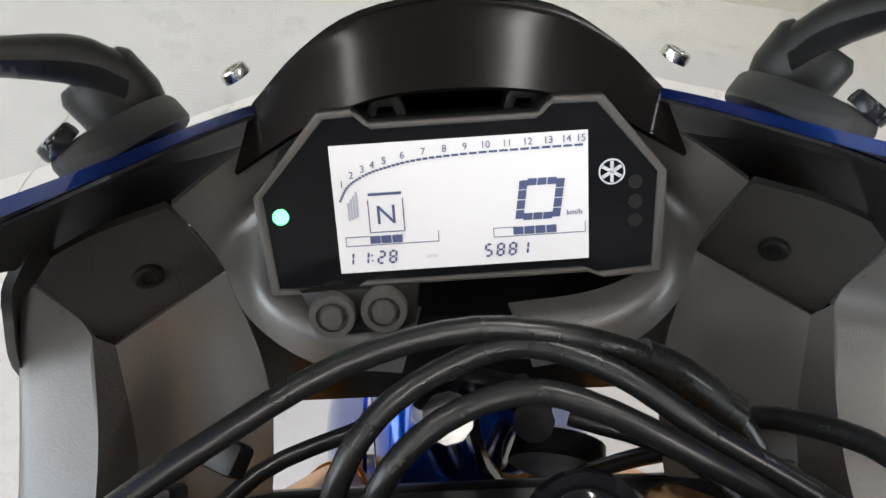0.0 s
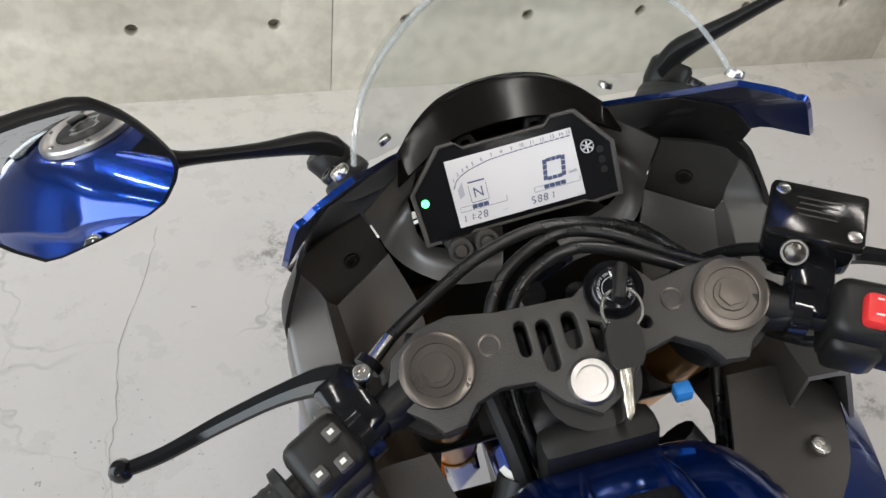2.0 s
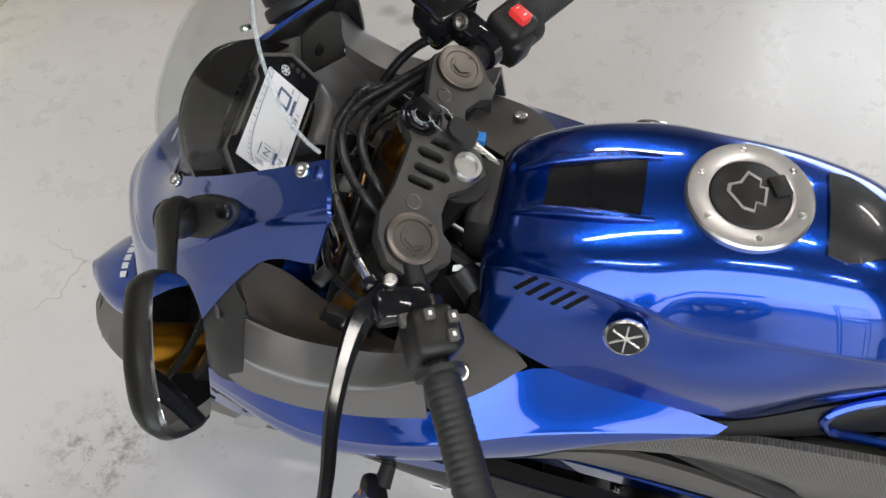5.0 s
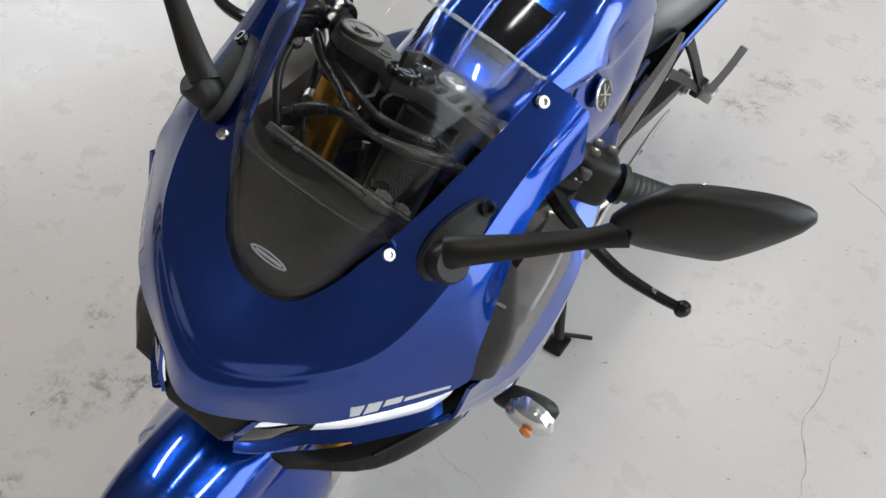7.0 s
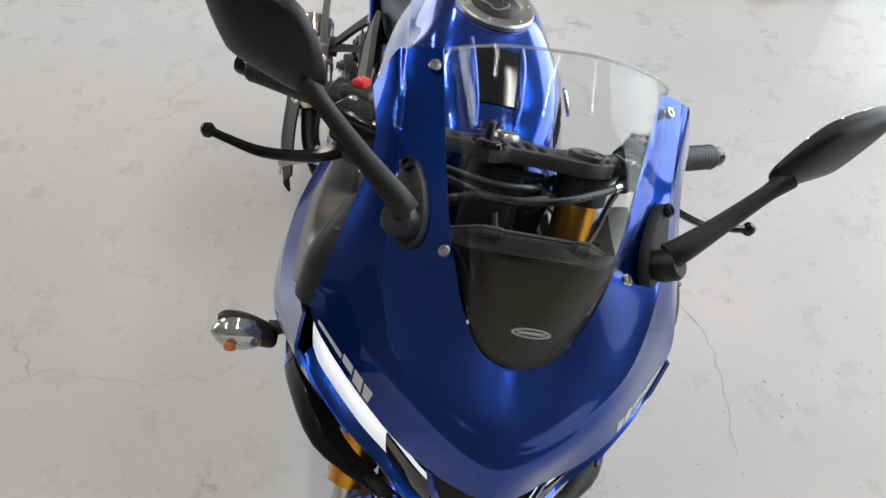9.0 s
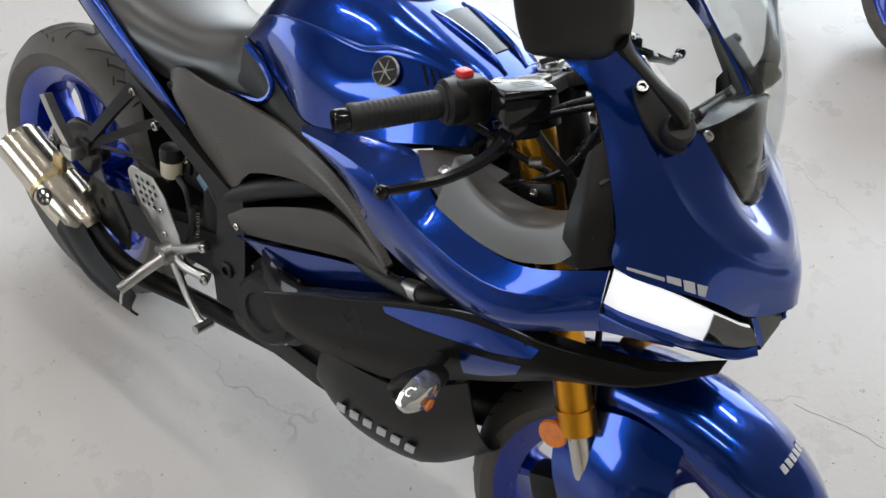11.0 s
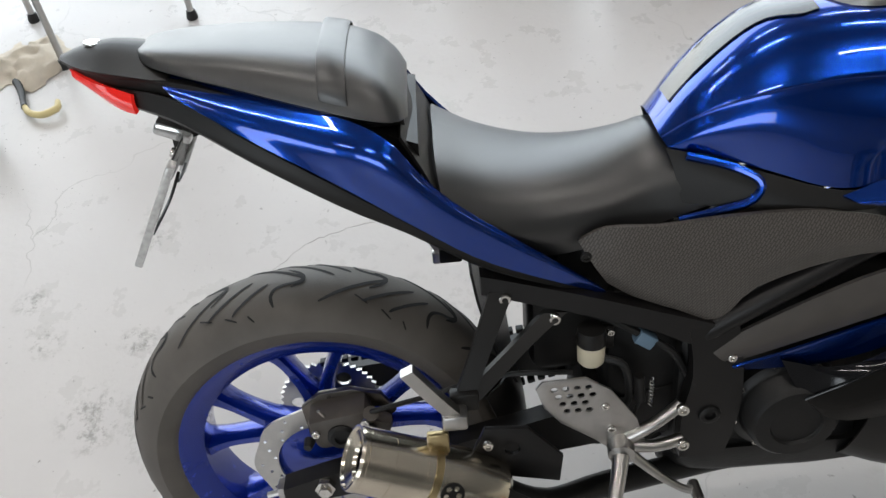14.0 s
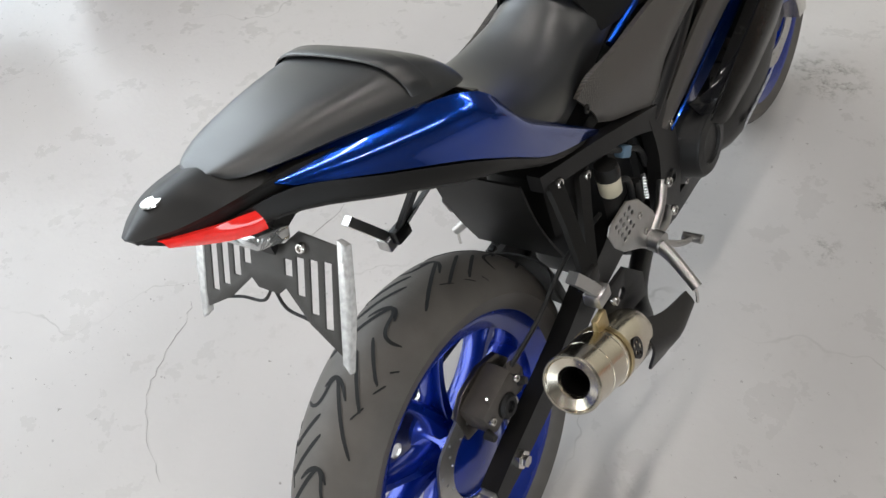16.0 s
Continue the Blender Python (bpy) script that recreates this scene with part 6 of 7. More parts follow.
face_out = [(x * 0.955, y * 0.93) for x, y in shell_out]
part("meter_rim", plate(shell_out, 0.0035, up_(-0.003), [face_out], bevel=0.001), GREYPANEL, meter)
part("meter_glass", plate(face_out, 0.0012, up_(-0.0024), bevel=0), GLOSS, meter, "gloss black meter face")
lcd = part("display", plate([(-0.0535, -0.028), (0.0535, -0.028), (0.0535, 0.028), (-0.0535, 0.028)], 0.0006, up_(-0.0011), bevel=0), LCD, meter, "lit pale digital display")
T0 = up_(-0.0003)


def ink(name, x, y, w, h, shear=0.0, material=INK):
    return plate([(x - w / 2 - shear * h / 2, y - h / 2), (x + w / 2 - shear * h / 2, y - h / 2), (x + w / 2 + shear * h / 2, y + h / 2), (x - w / 2 + shear * h / 2, y + h / 2)], 0.0002, T0, bevel=0)


SEG = {"0": "abcdef", "1": "bc", "2": "abged", "5": "afgcd", "8": "abcdefg"}


def digit(ch, x, y, h, t):
    """One seven-segment figure, leaning a little."""
    w, sh, out = h * 0.5, 0.12, []
    geo = {"a": (0, h / 2, w - t, t), "d": (0, -h / 2, w - t, t), "g": (0, 0, w - t, t), "b": (w / 2, h / 4, t, h / 2 - t * 0.6), "c": (w / 2, -h / 4, t, h / 2 - t * 0.6), "f": (-w / 2, h / 4, t, h / 2 - t * 0.6), "e": (-w / 2, -h / 4, t, h / 2 - t * 0.6)}
    for g in SEG[ch]:
        gx, gy, gw, gh = geo[g]
        out.append(ink("s", x + gx + sh * gy, y + gy, gw, gh, sh))
    return out


clock = []
for ch, x in (("1", -0.049), ("1", -0.0425), ("2", -0.0355), ("8", -0.0305)):
    clock += digit(ch, x, -0.0215, 0.0052, 0.0009)
clock += [ink("c", -0.0395, -0.0205, 0.0007, 0.0007), ink("c", -0.0395, -0.0228, 0.0007, 0.0007)]
part("clock_figures", join(*clock), INK, lcd)
odo = []
for k, ch in enumerate("5881"):
    odo += digit(ch, 0.0105 + 0.0052 * k, -0.0215, 0.0052, 0.0009)
part("distance_figures", join(*odo), INK, lcd)
big = []
for sx in (-1, 1):
    big += [ink("b", 0.033 + sx * 0.0078 + 0.14 * y, y, 0.0034, 0.0038, 0.14) for y in (-0.0064, -0.0021, 0.0022, 0.0064)]
for sy in (-1, 1):
    big += [ink("b", 0.033 + x + 0.14 * sy * 0.0075, sy * 0.0075, 0.0038, 0.003, 0.14) for x in (-0.0042, 0, 0.0042)]
part("speed_figure", join(*big), INK, lcd)
letters("gear_letter", "N", 0.0118, T0 @ Matrix.Translation((-0.032, -0.003, 0.0002)), INK, lcd, 0.0001)
letters("unit_letters", "km/h", 0.0034, T0 @ Matrix.Translation((0.0475, -0.0068, 0.0002)), INK, lcd, 0.0001)
letters("small_letters", "ODO", 0.002, T0 @ Matrix.Translation((-0.014, -0.0225, 0.0002)), INKPALE, lcd, 0.0001)
boxes = [ink("l", -0.032, 0.0065, 0.014, 0.0012), ink("l", -0.0393, -0.003, 0.0004, 0.0145), ink("l", -0.0247, -0.003, 0.0004, 0.0145), ink("l", -0.032, -0.0102, 0.0146, 0.0004)]
part("gear_frame", join(*boxes), INK, lcd)
bars = []
for x0, n in ((-0.0375, 3), (0.0235, 4)):
    bars += [ink("b", x0 + 0.0047 * k, -0.0135, 0.0043, 0.0034) for k in range(n)]
for x0, x1 in ((-0.0500, -0.0105), (0.0130, 0.0520)):
    bars += [ink("l", (x0 + x1) / 2, -0.0158, x1 - x0, 0.0003), ink("l", x0, -0.0138, 0.0003, 0.004), ink("l", x1, -0.0135, 0.0003, 0.0045), ink("l", x0 + 0.005, -0.0118, 0.01, 0.0003)]
part("gauge", join(*bars), INK, lcd)
arc = crom([(-0.0510, 0.004), (-0.0470, 0.0105), (-0.0395, 0.0150), (-0.030, 0.0178), (-0.018, 0.0200), (0.0, 0.0212), (0.025, 0.0218), (0.0518, 0.0220)], 6)
nums = {1: (-0.0495, 0.0115), 2: (-0.0452, 0.0152), 3: (-0.0405, 0.0175), 4: (-0.0362, 0.0190), 5: (-0.0312, 0.0205), 6: (-0.0235, 0.0223), 7: (-0.0148, 0.0233), 8: (-0.006, 0.0240), 9: (0.0025, 0.0243), 10: (0.011, 0.0245), 11: (0.020, 0.0246),
        12: (0.0285, 0.0247), 13: (0.037, 0.0248), 14: (0.0445, 0.0248), 15: (0.0505, 0.0248)}
part("rev_arc", join(*[ink("a", *((arc[i] + arc[i + 1]) / 2), np.hypot(*(arc[i + 1] - arc[i])) * 0.8, 0.0009, 0) for i in range(len(arc) - 1)]), INK, lcd)
part("rev_bars", join(*[ink("a", -0.0475 + 0.0012 * k, -0.0005 + 0.001 * k, 0.001, 0.008 + 0.001 * k) for k in range(4)]), INKPALE, lcd)
for n, (x, y) in nums.items():
    letters("rev_figure", str(n), 0.0042, T0 @ Matrix.Translation((x, y, 0.0002)), INK, lcd, 0.0001)
part("neutral_lamp", lathe([(0.0001, 0), (0.0034, 0), (0.0034, 0.0007), (0.0001, 0.0008)], up_(-0.0012) @ Vector((-0.0765, -0.001, 0)), MM.to_3x3() @ Vector((0, 0, 1)), 20), GREENLED, meter, "lit green neutral lamp")
for y in (0.0045, -0.0042, -0.0125):
    part("dark_lamp", lathe([(0.0001, 0), (0.003, 0), (0.003, 0.0004), (0.0001, 0.0005)], up_(-0.0012) @ Vector((0.0735, y, 0)), MM.to_3x3() @ Vector((0, 0, 1)), 16), BLACK, meter)
lg = up_(-0.0011) @ Matrix.Translation((0.0635, 0.0095, 0))
part("meter_mark", join(plate(ring2(0, 0, 0.0056, 28), 0.0003, lg, [ring2(0, 0, 0.0049, 28)], bevel=0), *[plate([(-0.0007, -0.0046), (0.0007, -0.0046), (0.0007, 0.0046), (-0.0007, 0.0046)], 0.0003, lg @ pose(0, 0, 0, 0, 0, 60 * k), bevel=0) for k in range(3)]), DECAL, meter)
for x in (-0.030, 0.030):
    part("meter_lug", plate([(x - 0.010, 0.036), (x + 0.010, 0.036), (x + 0.0075, 0.044), (x + 0.005, 0.0475), (x - 0.005, 0.0475), (x - 0.0075, 0.044)], 0.012, up_(-0.036) @ Matrix.Translation((0, -0.004, 0)), [[(x - 0.0045, 0.039), (x + 0.0045, 0.039), (x + 0.003, 0.0425), (x - 0.003, 0.0425)]], bevel=0.001), BLACK, meter)
part("button_base", plate([(-0.072, -0.034), (-0.02, -0.034), (-0.023, -0.052), (-0.03, -0.055), (-0.055, -0.056), (-0.066, -0.050)], 0.017, up_(-0.014), bevel=0.002), BLACK, meter)
for x, y, t in ((-0.0585, -0.0445, "SELECT"), (-0.036, -0.0435, "RESET")):
    bt = part("button", lathe([(0.0001, 0.004), (0.0045, 0.004), (0.005, 0.003), (0.0055, 0.0), (0.0068, 0.0), (0.007, 0.002), (0.0098, 0.002), (0.0102, 0.0), (0.0102, -0.004), (0.0001, -0.004)], up_(0.006) @ Vector((x, y, 0)), MM.to_3x3() @ Vector((0, 0, 1)), 28), GREYPANEL, meter, "round rubber meter button")

# -- forks, clamps, steering
CL = Matrix.Translation((0, 1.03, 0.967)) @ Matrix(((1, 0, 0, 0), (0, 0.9063, -0.4226, 0), (0, 0.4226, 0.9063, 0), (0, 0, 0, 1)))
half = [(0.014, 0.040), (0.033, 0.050), (0.050, 0.043), (0.060, 0.030), (0.088, 0.034), (0.112, 0.036), (0.132, 0.020), (0.136, 0.002), (0.128, -0.017), (0.112, -0.028), (0.106, -0.038), (0.090, -0.036), (0.082, -0.024), (0.062, -0.012), (0.036, -0.018), (0.022, -0.038), (0.0, -0.050)]
halfl = [(-0.022, -0.036), (-0.038, -0.018), (-0.062, -0.016), (-0.080, -0.022), (-0.090, -0.034), (-0.106, -0.036), (-0.114, -0.026), (-0.130, -0.014), (-0.136, 0.004), (-0.130, 0.022), (-0.108, 0.038), (-0.085, 0.042), (-0.052, 0.036), (0.003, 0.033)]
stad = lambda x, y0, y1, r: [(x + r * math.cos(a), y1 - r + r * math.sin(a)) for a in np.linspace(0, math.pi, 7)] + [(x + r * math.cos(a), y0 + r + r * math.sin(a)) for a in np.linspace(math.pi, 2 * math.pi, 7)]
hs = [stad(-0.0385, 0.0, 0.0255, 0.0042), stad(-0.023, -0.014, 0.0225, 0.0050), stad(-0.0045, -0.003, 0.0235, 0.0052), [(0.008, 0.014), (0.017, 0.010), (0.019, -0.004), (0.012, -0.010), (0.008, -0.006)], ring2(0.0315, 0.030, 0.0165, 24), ring2(0.046, 0.003, 0.0045, 12)]
clamp = part("top_clamp", plate(half + halfl, 0.018, CL @ Matrix.Translation((0, 0, -0.018)), hs, bevel=0.002), CLAMP, bike, "cast dark grey top fork clamp")
part("clamp_web", plate([(-0.045, 0.03), (0.02, 0.03), (0.02, -0.02), (-0.045, -0.02)], 0.004, CL @ Matrix.Translation((0, 0, -0.03)), bevel=0), GLOSS, clamp)
for x in (-0.062, 0.068):
    part("clamp_screw", moved(lathe([(0.0001, -0.003), (0.006, -0.003), (0.0065, 0.0005), (0.008, 0.0008), (0.008, -0.006), (0.0001, -0.006)], (x, 0.014, 0), (0, 0, 1), 16), CL), CAPGREY, clamp)
part("stem_nut", moved(lathe([(0.0001, 0.002), (0.010, 0.002), (0.0105, 0.006), (0.0145, 0.006), (0.0165, 0.003), (0.017, -0.006), (0.0001, -0.006)], (-0.002, -0.027, 0), (0, 0, 1), 28), CL), ALU, clamp, "bright steering stem nut")
for x in (-0.101, 0.107):
    fc = part("fork_cap", moved(lathe([(0.0001, 0.0050), (0.012, 0.0050), (0.0125, 0.0040), (0.0180, 0.0040), (0.0185, 0.0050), (0.0235, 0.0052), (0.0258, 0.0045), (0.0262, 0.0), (0.0262, -0.01), (0.0001, -0.01)], (x, 0.006, 0.001), (0, 0, 1), 44), CL), CAPGREY, clamp, "turned dark metal fork cap")
    part("cap_hex", moved(lathe([(0.0001, 0), (0.0095, 0), (0.0095, 0.0012), (0.0001, 0.0015)], (x, 0.006, 0.0064), (0, 0, 1), 6), CL), CAPGREY, fc)
sw = part("ignition_lock", moved(join(lathe([(0.0001, 0.004), (0.0135, 0.004), (0.0155, 0.0025), (0.016, -0.02), (0.0001, -0.02)], (0.0315, 0.030, 0), (0, 0, 1), 32), lathe([(0.0155, -0.001), (0.0205, 0.0015), (0.0215, -0.004), (0.016, -0.005)], (0.0315, 0.030, 0.002), (0, 0, 1), 32, closed=True)), CL), GLOSS, bike, "black ignition lock")
for word, a0, step_ in (("IGNITION", 58, -14.5), ("ON", 112, -11), ("OFF", 150, -11), ("LOCK", 196, -11)):
    for k, ch in enumerate(word):
        a = a0 + step_ * k
        letters("lock_letter", ch, 0.0032 if len(word) > 4 else 0.0027, CL @ Matrix.Translation((0.0315 + 0.0112 * math.cos(radians(a)), 0.030 + 0.0112 * math.sin(radians(a)), 0.0046)) @ pose(0, 0, 0, 0, 0, a - 90), DECAL, sw, 0.0001)
part("lock_arc", moved(lathe([(0.0084, 0.0042), (0.0088, 0.0042), (0.0088, 0.0047), (0.0084, 0.0047)], (0.0315, 0.030, 0), (0, 0, 1), 30, closed=True), CL), DECAL, sw)
key = tagged(new("ignition_key"), "steel key with a ring hanging from the ignition lock", "key")
key.matrix_basis = LEAN
part("key_bow", moved(box((0, 0, 0.013), (0.008, 0.026, 0.020), 0.003), CL @ Matrix.Translation((0.033, 0.030, 0.004)) @ pose(0, 0, 0, 0, 0, -20)), BLACK, key)
part("key_ring", moved(lathe([(0.0135, -0.0009), (0.0153, -0.0009), (0.0153, 0.0009), (0.0135, 0.0009)], (0, 0, 0), (0, 0, 1), 32, closed=True), CL @ Matrix.Translation((0.030, 0.013, 0.013)) @ pose(0, 0, 0, 12, 8, 0)), STEEL, key, "steel split ring")
part("spare_bow", moved(loft([[(-0.012 * w, y, -0.003), (0.012 * w, y, -0.003), (0.012 * w, y, 0.004), (-0.012 * w, y, 0.004)] for y, w in ((0.018, 0.55), (0.010, 1.0), (-0.006, 1.0), (-0.014, 0.7))], 3), CL @ Matrix.Translation((0.024, -0.012, 0.013)) @ pose(0, 0, 0, 10, 0, -4)), BLACK, key, "black key head")
part("key_blade", moved(plate([(-0.0038, 0.0), (0.0038, 0.0), (0.0038, -0.030), (0.0, -0.037), (-0.0022, -0.034), (-0.0022, -0.028), (-0.0032, -0.024), (-0.0024, -0.018), (-0.0038, -0.012)], 0.0018, Matrix.Identity(4)), CL @ Matrix.Translation((0.0205, -0.023, 0.011)) @ pose(0, 0, 0, 12, 0, -10)), KEYSTEEL, key, "steel key blade")
for s in (-1, 1):
    base = np.array((s * 0.104, 1.030, 0.967))
    part("fork_tube", tube([base - FORK * 0.022, base - FORK * 0.49], 0.0262, 24), GOLD, bike, "gold anodised fork tube")
    part("fork_collar", tube([base - FORK * 0.455, base - FORK * 0.495], 0.0285, 24), GOLD, bike)
    leg = part("fork_leg", join(tube([base - FORK * 0.48, base - FORK * 0.74], 0.0185, 20), loft([[base - FORK * d + np.array((dx * w, dy * w, 0)) for dx, dy in ((1, 1), (-1, 1), (-1, -1), (1, -1))] for d, w in ((0.66, 0.022), (0.70, 0.026), (0.755, 0.022))], 2)), STEEL, bike, "bright fork leg")
    part("low_clamp", box(tuple(base - FORK * 0.20), (0.07, 0.06, 0.035), 0.01, pose(0, 0, 0, 25, 0, 0)), FRAMEBLK, bike)
    rf = part("reflector", lathe([(0.0001, 0), (0.021, 0), (0.023, 0.004), (0.021, 0.008), (0.0001, 0.0085)], (s * 0.122, 1.213, 0.504), (s, 0.0, 0), 28), ORANGE, bike, "round orange side reflector")
part("low_yoke", box((0, 1.115, 0.785), (0.2, 0.06, 0.035), 0.01, pose(0, 0, 0, 25, 0, 0)), FRAMEBLK, bike)
part("head_tube", tube([(0, 1.015, 0.945), (0, 1.10, 0.765)], 0.036, 18), FRAMEBLK, bike)
part("front_hose", tube([(0.02, 1.13, 0.94), (0.0, 1.17, 0.86), (0.02, 1.18, 0.70), (0.08, 1.24, 0.55)], 0.005, 8), GLOSS, bike)
part("front_hose", tube([(-0.01, 1.135, 0.90), (-0.02, 1.18, 0.80), (-0.01, 1.2, 0.68)], 0.012, 10), GLOSS, bike)
part("front_hose", tube([(0.03, 1.14, 0.88), (0.03, 1.19, 0.78), (0.02, 1.2, 0.66)], 0.010, 10), GLOSS, bike)

# -- front mudguard
fa = np.radians((47, 53, 62, 74, 90, 110, 128))
fw = [0.45, 0.80, 0.95, 1.0, 1.0, 0.95, 0.85]
grid = [[(x * w, FRONT[1] + r * math.cos(a), FRONT[2] + r * math.sin(a)) for a, w in zip(fa, fw)] for x, r in ((-0.076, 0.262), (-0.074, 0.292), (-0.056, 0.318), (-0.02, 0.331), (0, 0.334), (0.02, 0.331), (0.056, 0.318), (0.074, 0.292), (0.076, 0.262))]
fender = part("front_mudguard", skin(grid, 3, 4, 0.004, out=(0, 0.3, 1)), BLUE, bike, "metallic blue front mudguard", sharp=60)
for s in (-1, 1):
    part("guard_arm", skin([[(0.076, 1.375, 0.565), (0.082, 1.29, 0.565), (0.084, 1.20, 0.52)], [(0.112, 1.390, 0.49), (0.126, 1.31, 0.475), (0.112, 1.22, 0.44)], [(0.118, 1.385, 0.37), (0.128, 1.325, 0.35), (0.112, 1.26, 0.36)]], 4, 4, 0.004, s), BLUE, fender)
    for y, z in ((1.372, 0.415), (1.325, 0.385)):
        bolt("guard_bolt", (s * 0.125, y, z), (s, 0.15, 0), 0.007, 0.004, GLOSS, fender)
for k in range(6):
    x0 = 0.036 - 0.0125 * k
    part("guard_mark", skin([[(x, FRONT[1] + (0.3352 - 1.2 * x * x * 4) * math.cos(a), FRONT[2] + (0.3352 - 1.2 * x * x * 4) * math.sin(a)) for x in (x0, x0 - 0.004, x0 - 0.0085)] for a in np.radians((62.5, 64.5))], 2, 2, 0.0015, 1, out=(0, 0.7, 0.7)), DECAL, fender)
caliper = part("front_caliper", box((0.085, 1.235, 0.355), (0.05, 0.06, 0.10), 0.01, pose(0, 0, 0, 25, 0, 0)), IRON, bike)

# -- handlebars
for s in (-1, 1):
    inn, end = np.array((s * 0.118, 1.034, 0.962)), np.array((s * 0.322, 0.925, 0.931))
    d = (end - inn) / np.linalg.norm(end - inn)
    at = lambda k, inn=inn, d=d: inn + d * k
    bar = part("handlebar", tube([inn, end - d * 0.01], 0.0112, 14), FRAMEBLK, bike, "black clip-on handlebar")
    part("bar_clamp", tube([np.array((s * 0.104, 1.030, 0.967)) - FORK * 0.020, np.array((s * 0.104, 1.030, 0.967)) - FORK * 0.055], 0.034, 24), FRAMEBLK, bar)
    part("bar_root", tube([at(-0.005) - FORK * 0.02, at(0.035) - FORK * 0.002], [0.019, 0.014], 14), FRAMEBLK, bar)
    L = float(np.linalg.norm(end - inn))
    gs, ge = L - 0.128, L - 0.008
    prof = [(0.012, gs), (0.0225, gs), (0.0225, gs + 0.006), (0.0168, gs + 0.008)]
    for k in range(14):
        h = gs + 0.012 + k * (ge - gs - 0.026) / 14
        prof += [(0.0166, h), (0.0173, h + 0.002), (0.0173, h + 0.005), (0.0166, h + 0.0065)]
    prof += [(0.0175, ge - 0.01), (0.018, ge - 0.004), (0.0165, ge)]
    grip = part("grip", lathe(prof, inn, d, 24), RUBBER, bar, "ribbed black rubber grip")
    part("bar_end", lathe([(0.012, ge), (0.0135, ge + 0.001), (0.014, ge + 0.014), (0.0125, ge + 0.018), (0.006, ge + 0.018), (0.0055, ge + 0.012), (0.0001, ge + 0.012)], inn, d, 22), GLOSS, bar, "black bar end weight")
    # switch box
    up = np.array((0, -0.25, 0.97))
    yv = np.cross(up, d * s)
    yv /= np.linalg.norm(yv)
    zv = np.cross(d * s, yv)
    SM = Matrix(((*[float(v) for v in (d[0] * s, yv[0], zv[0])], float(at(gs - 0.030)[0])), (float(d[1] * s), float(yv[1]), float(zv[1]), float(at(gs - 0.030)[1])), (float(d[2] * s), float(yv[2]), float(zv[2]), float(at(gs - 0.030)[2])), (0, 0, 0, 1)))
    boxy = part("switch_box", moved(join(box((0, 0.0, 0.0), (0.046, 0.044, 0.056), 0.010, seg=3), box((-s * 0.002, -0.012, -0.006), (0.036, 0.034, 0.040), 0.008)), SM), BLACK, bar, "black handlebar switch box", sharp=50)
    if s > 0:
        part("throttle_housing", moved(lathe([(0.0001, -0.012), (0.026, -0.012), (0.028, -0.006), (0.028, 0.008), (0.024, 0.012), (0.0001, 0.012)], (0.022, 0, 0), (1, 0, 0), 28), SM), BLACK, boxy)
        part("kill_switch", moved(box((0.002, -0.004, 0.029), (0.017, 0.023, 0.014), 0.004, pose(0, 0, 0, 0, 4, 0)), SM), RED, boxy, "red engine stop switch")
        part("switch_marks", moved(join(box((0.002, -0.009, 0.0362), (0.005, 0.0012, 0.0006), 0), box((0.002, 0.002, 0.0362), (0.004, 0.001, 0.0006), 0)), SM), WHITEP, boxy)
        part("start_button", moved(box((0.0, -0.024, 0.004), (0.014, 0.008, 0.014), 0.003), SM), GREYPANEL, boxy)
    else:
        for k, (x, y) in enumerate(((-0.010, -0.012), (0.006, -0.016), (0.012, 0.004))):
            part("rocker", moved(box((x, y, 0.029), (0.011, 0.010, 0.008), 0.002), SM), GREYPANEL, boxy)
            part("rocker_mark", moved(box((x, y, 0.0333), (0.004, 0.003, 0.0005), 0), SM), WHITEP, boxy)
        part("horn_button", moved(box((0.004, -0.025, -0.004), (0.014, 0.010, 0.012), 0.003), SM), GREYPANEL, boxy)
        part("side_button", moved(box((0.016, 0.020, 0.012), (0.012, 0.014, 0.012), 0.003), SM), GREYPANEL, boxy)
    # lever
    if s < 0:
        path = [(-0.150, 1.046, 0.962), (-0.178, 1.062, 0.955), (-0.215, 1.068, 0.944), (-0.265, 1.068, 0.928), (-0.310, 1.060, 0.920), (-0.341, 1.055, 0.920)]
    else:
        path = [(0.172, 1.052, 0.950), (0.200, 1.070, 0.940), (0.235, 1.072, 0.925), (0.285, 1.058, 0.908), (0.325, 1.034, 0.898), (0.352, 1.018, 0.894)]
    lev = part("lever", loft([[np.array(p) + np.array((0, dy * w, dz * w * 0.75)) for dy, dz in ((0.5, 1), (-0.5, 1), (-1, 0.3), (-1, -0.3), (-0.5, -1), (0.5, -1), (1, -0.3), (1, 0.3))] for p, w in zip(path, (0.013, 0.012, 0.0085, 0.0075, 0.0065, 0.006))], 4), GLOSS, bar, "gloss black control lever")
    part("lever_ball", lathe([(0.0001, -0.009), (0.006, -0.0075), (0.009, -0.002), (0.009, 0.003), (0.006, 0.0075), (0.0001, 0.009)], path[-1], (0, -0.2, 1), 18), GLOSS, lev)
    perch = part("lever_perch", moved(join(box((-s * 0.034, 0.018, 0.0), (0.030, 0.050, 0.030), 0.006), tube([(-s * 0.034, 0.0, 0.0), (-s * 0.034 - 0.012, 0.0, 0.0)], 0.02, 16)), SM), GLOSS, bar, "black lever perch")
    bolt("perch_bolt", (path[0][0], path[0][1] - 0.004, path[0][2] + 0.016), (0, -0.25, 0.97), 0.007, 0.006, STEEL, perch)

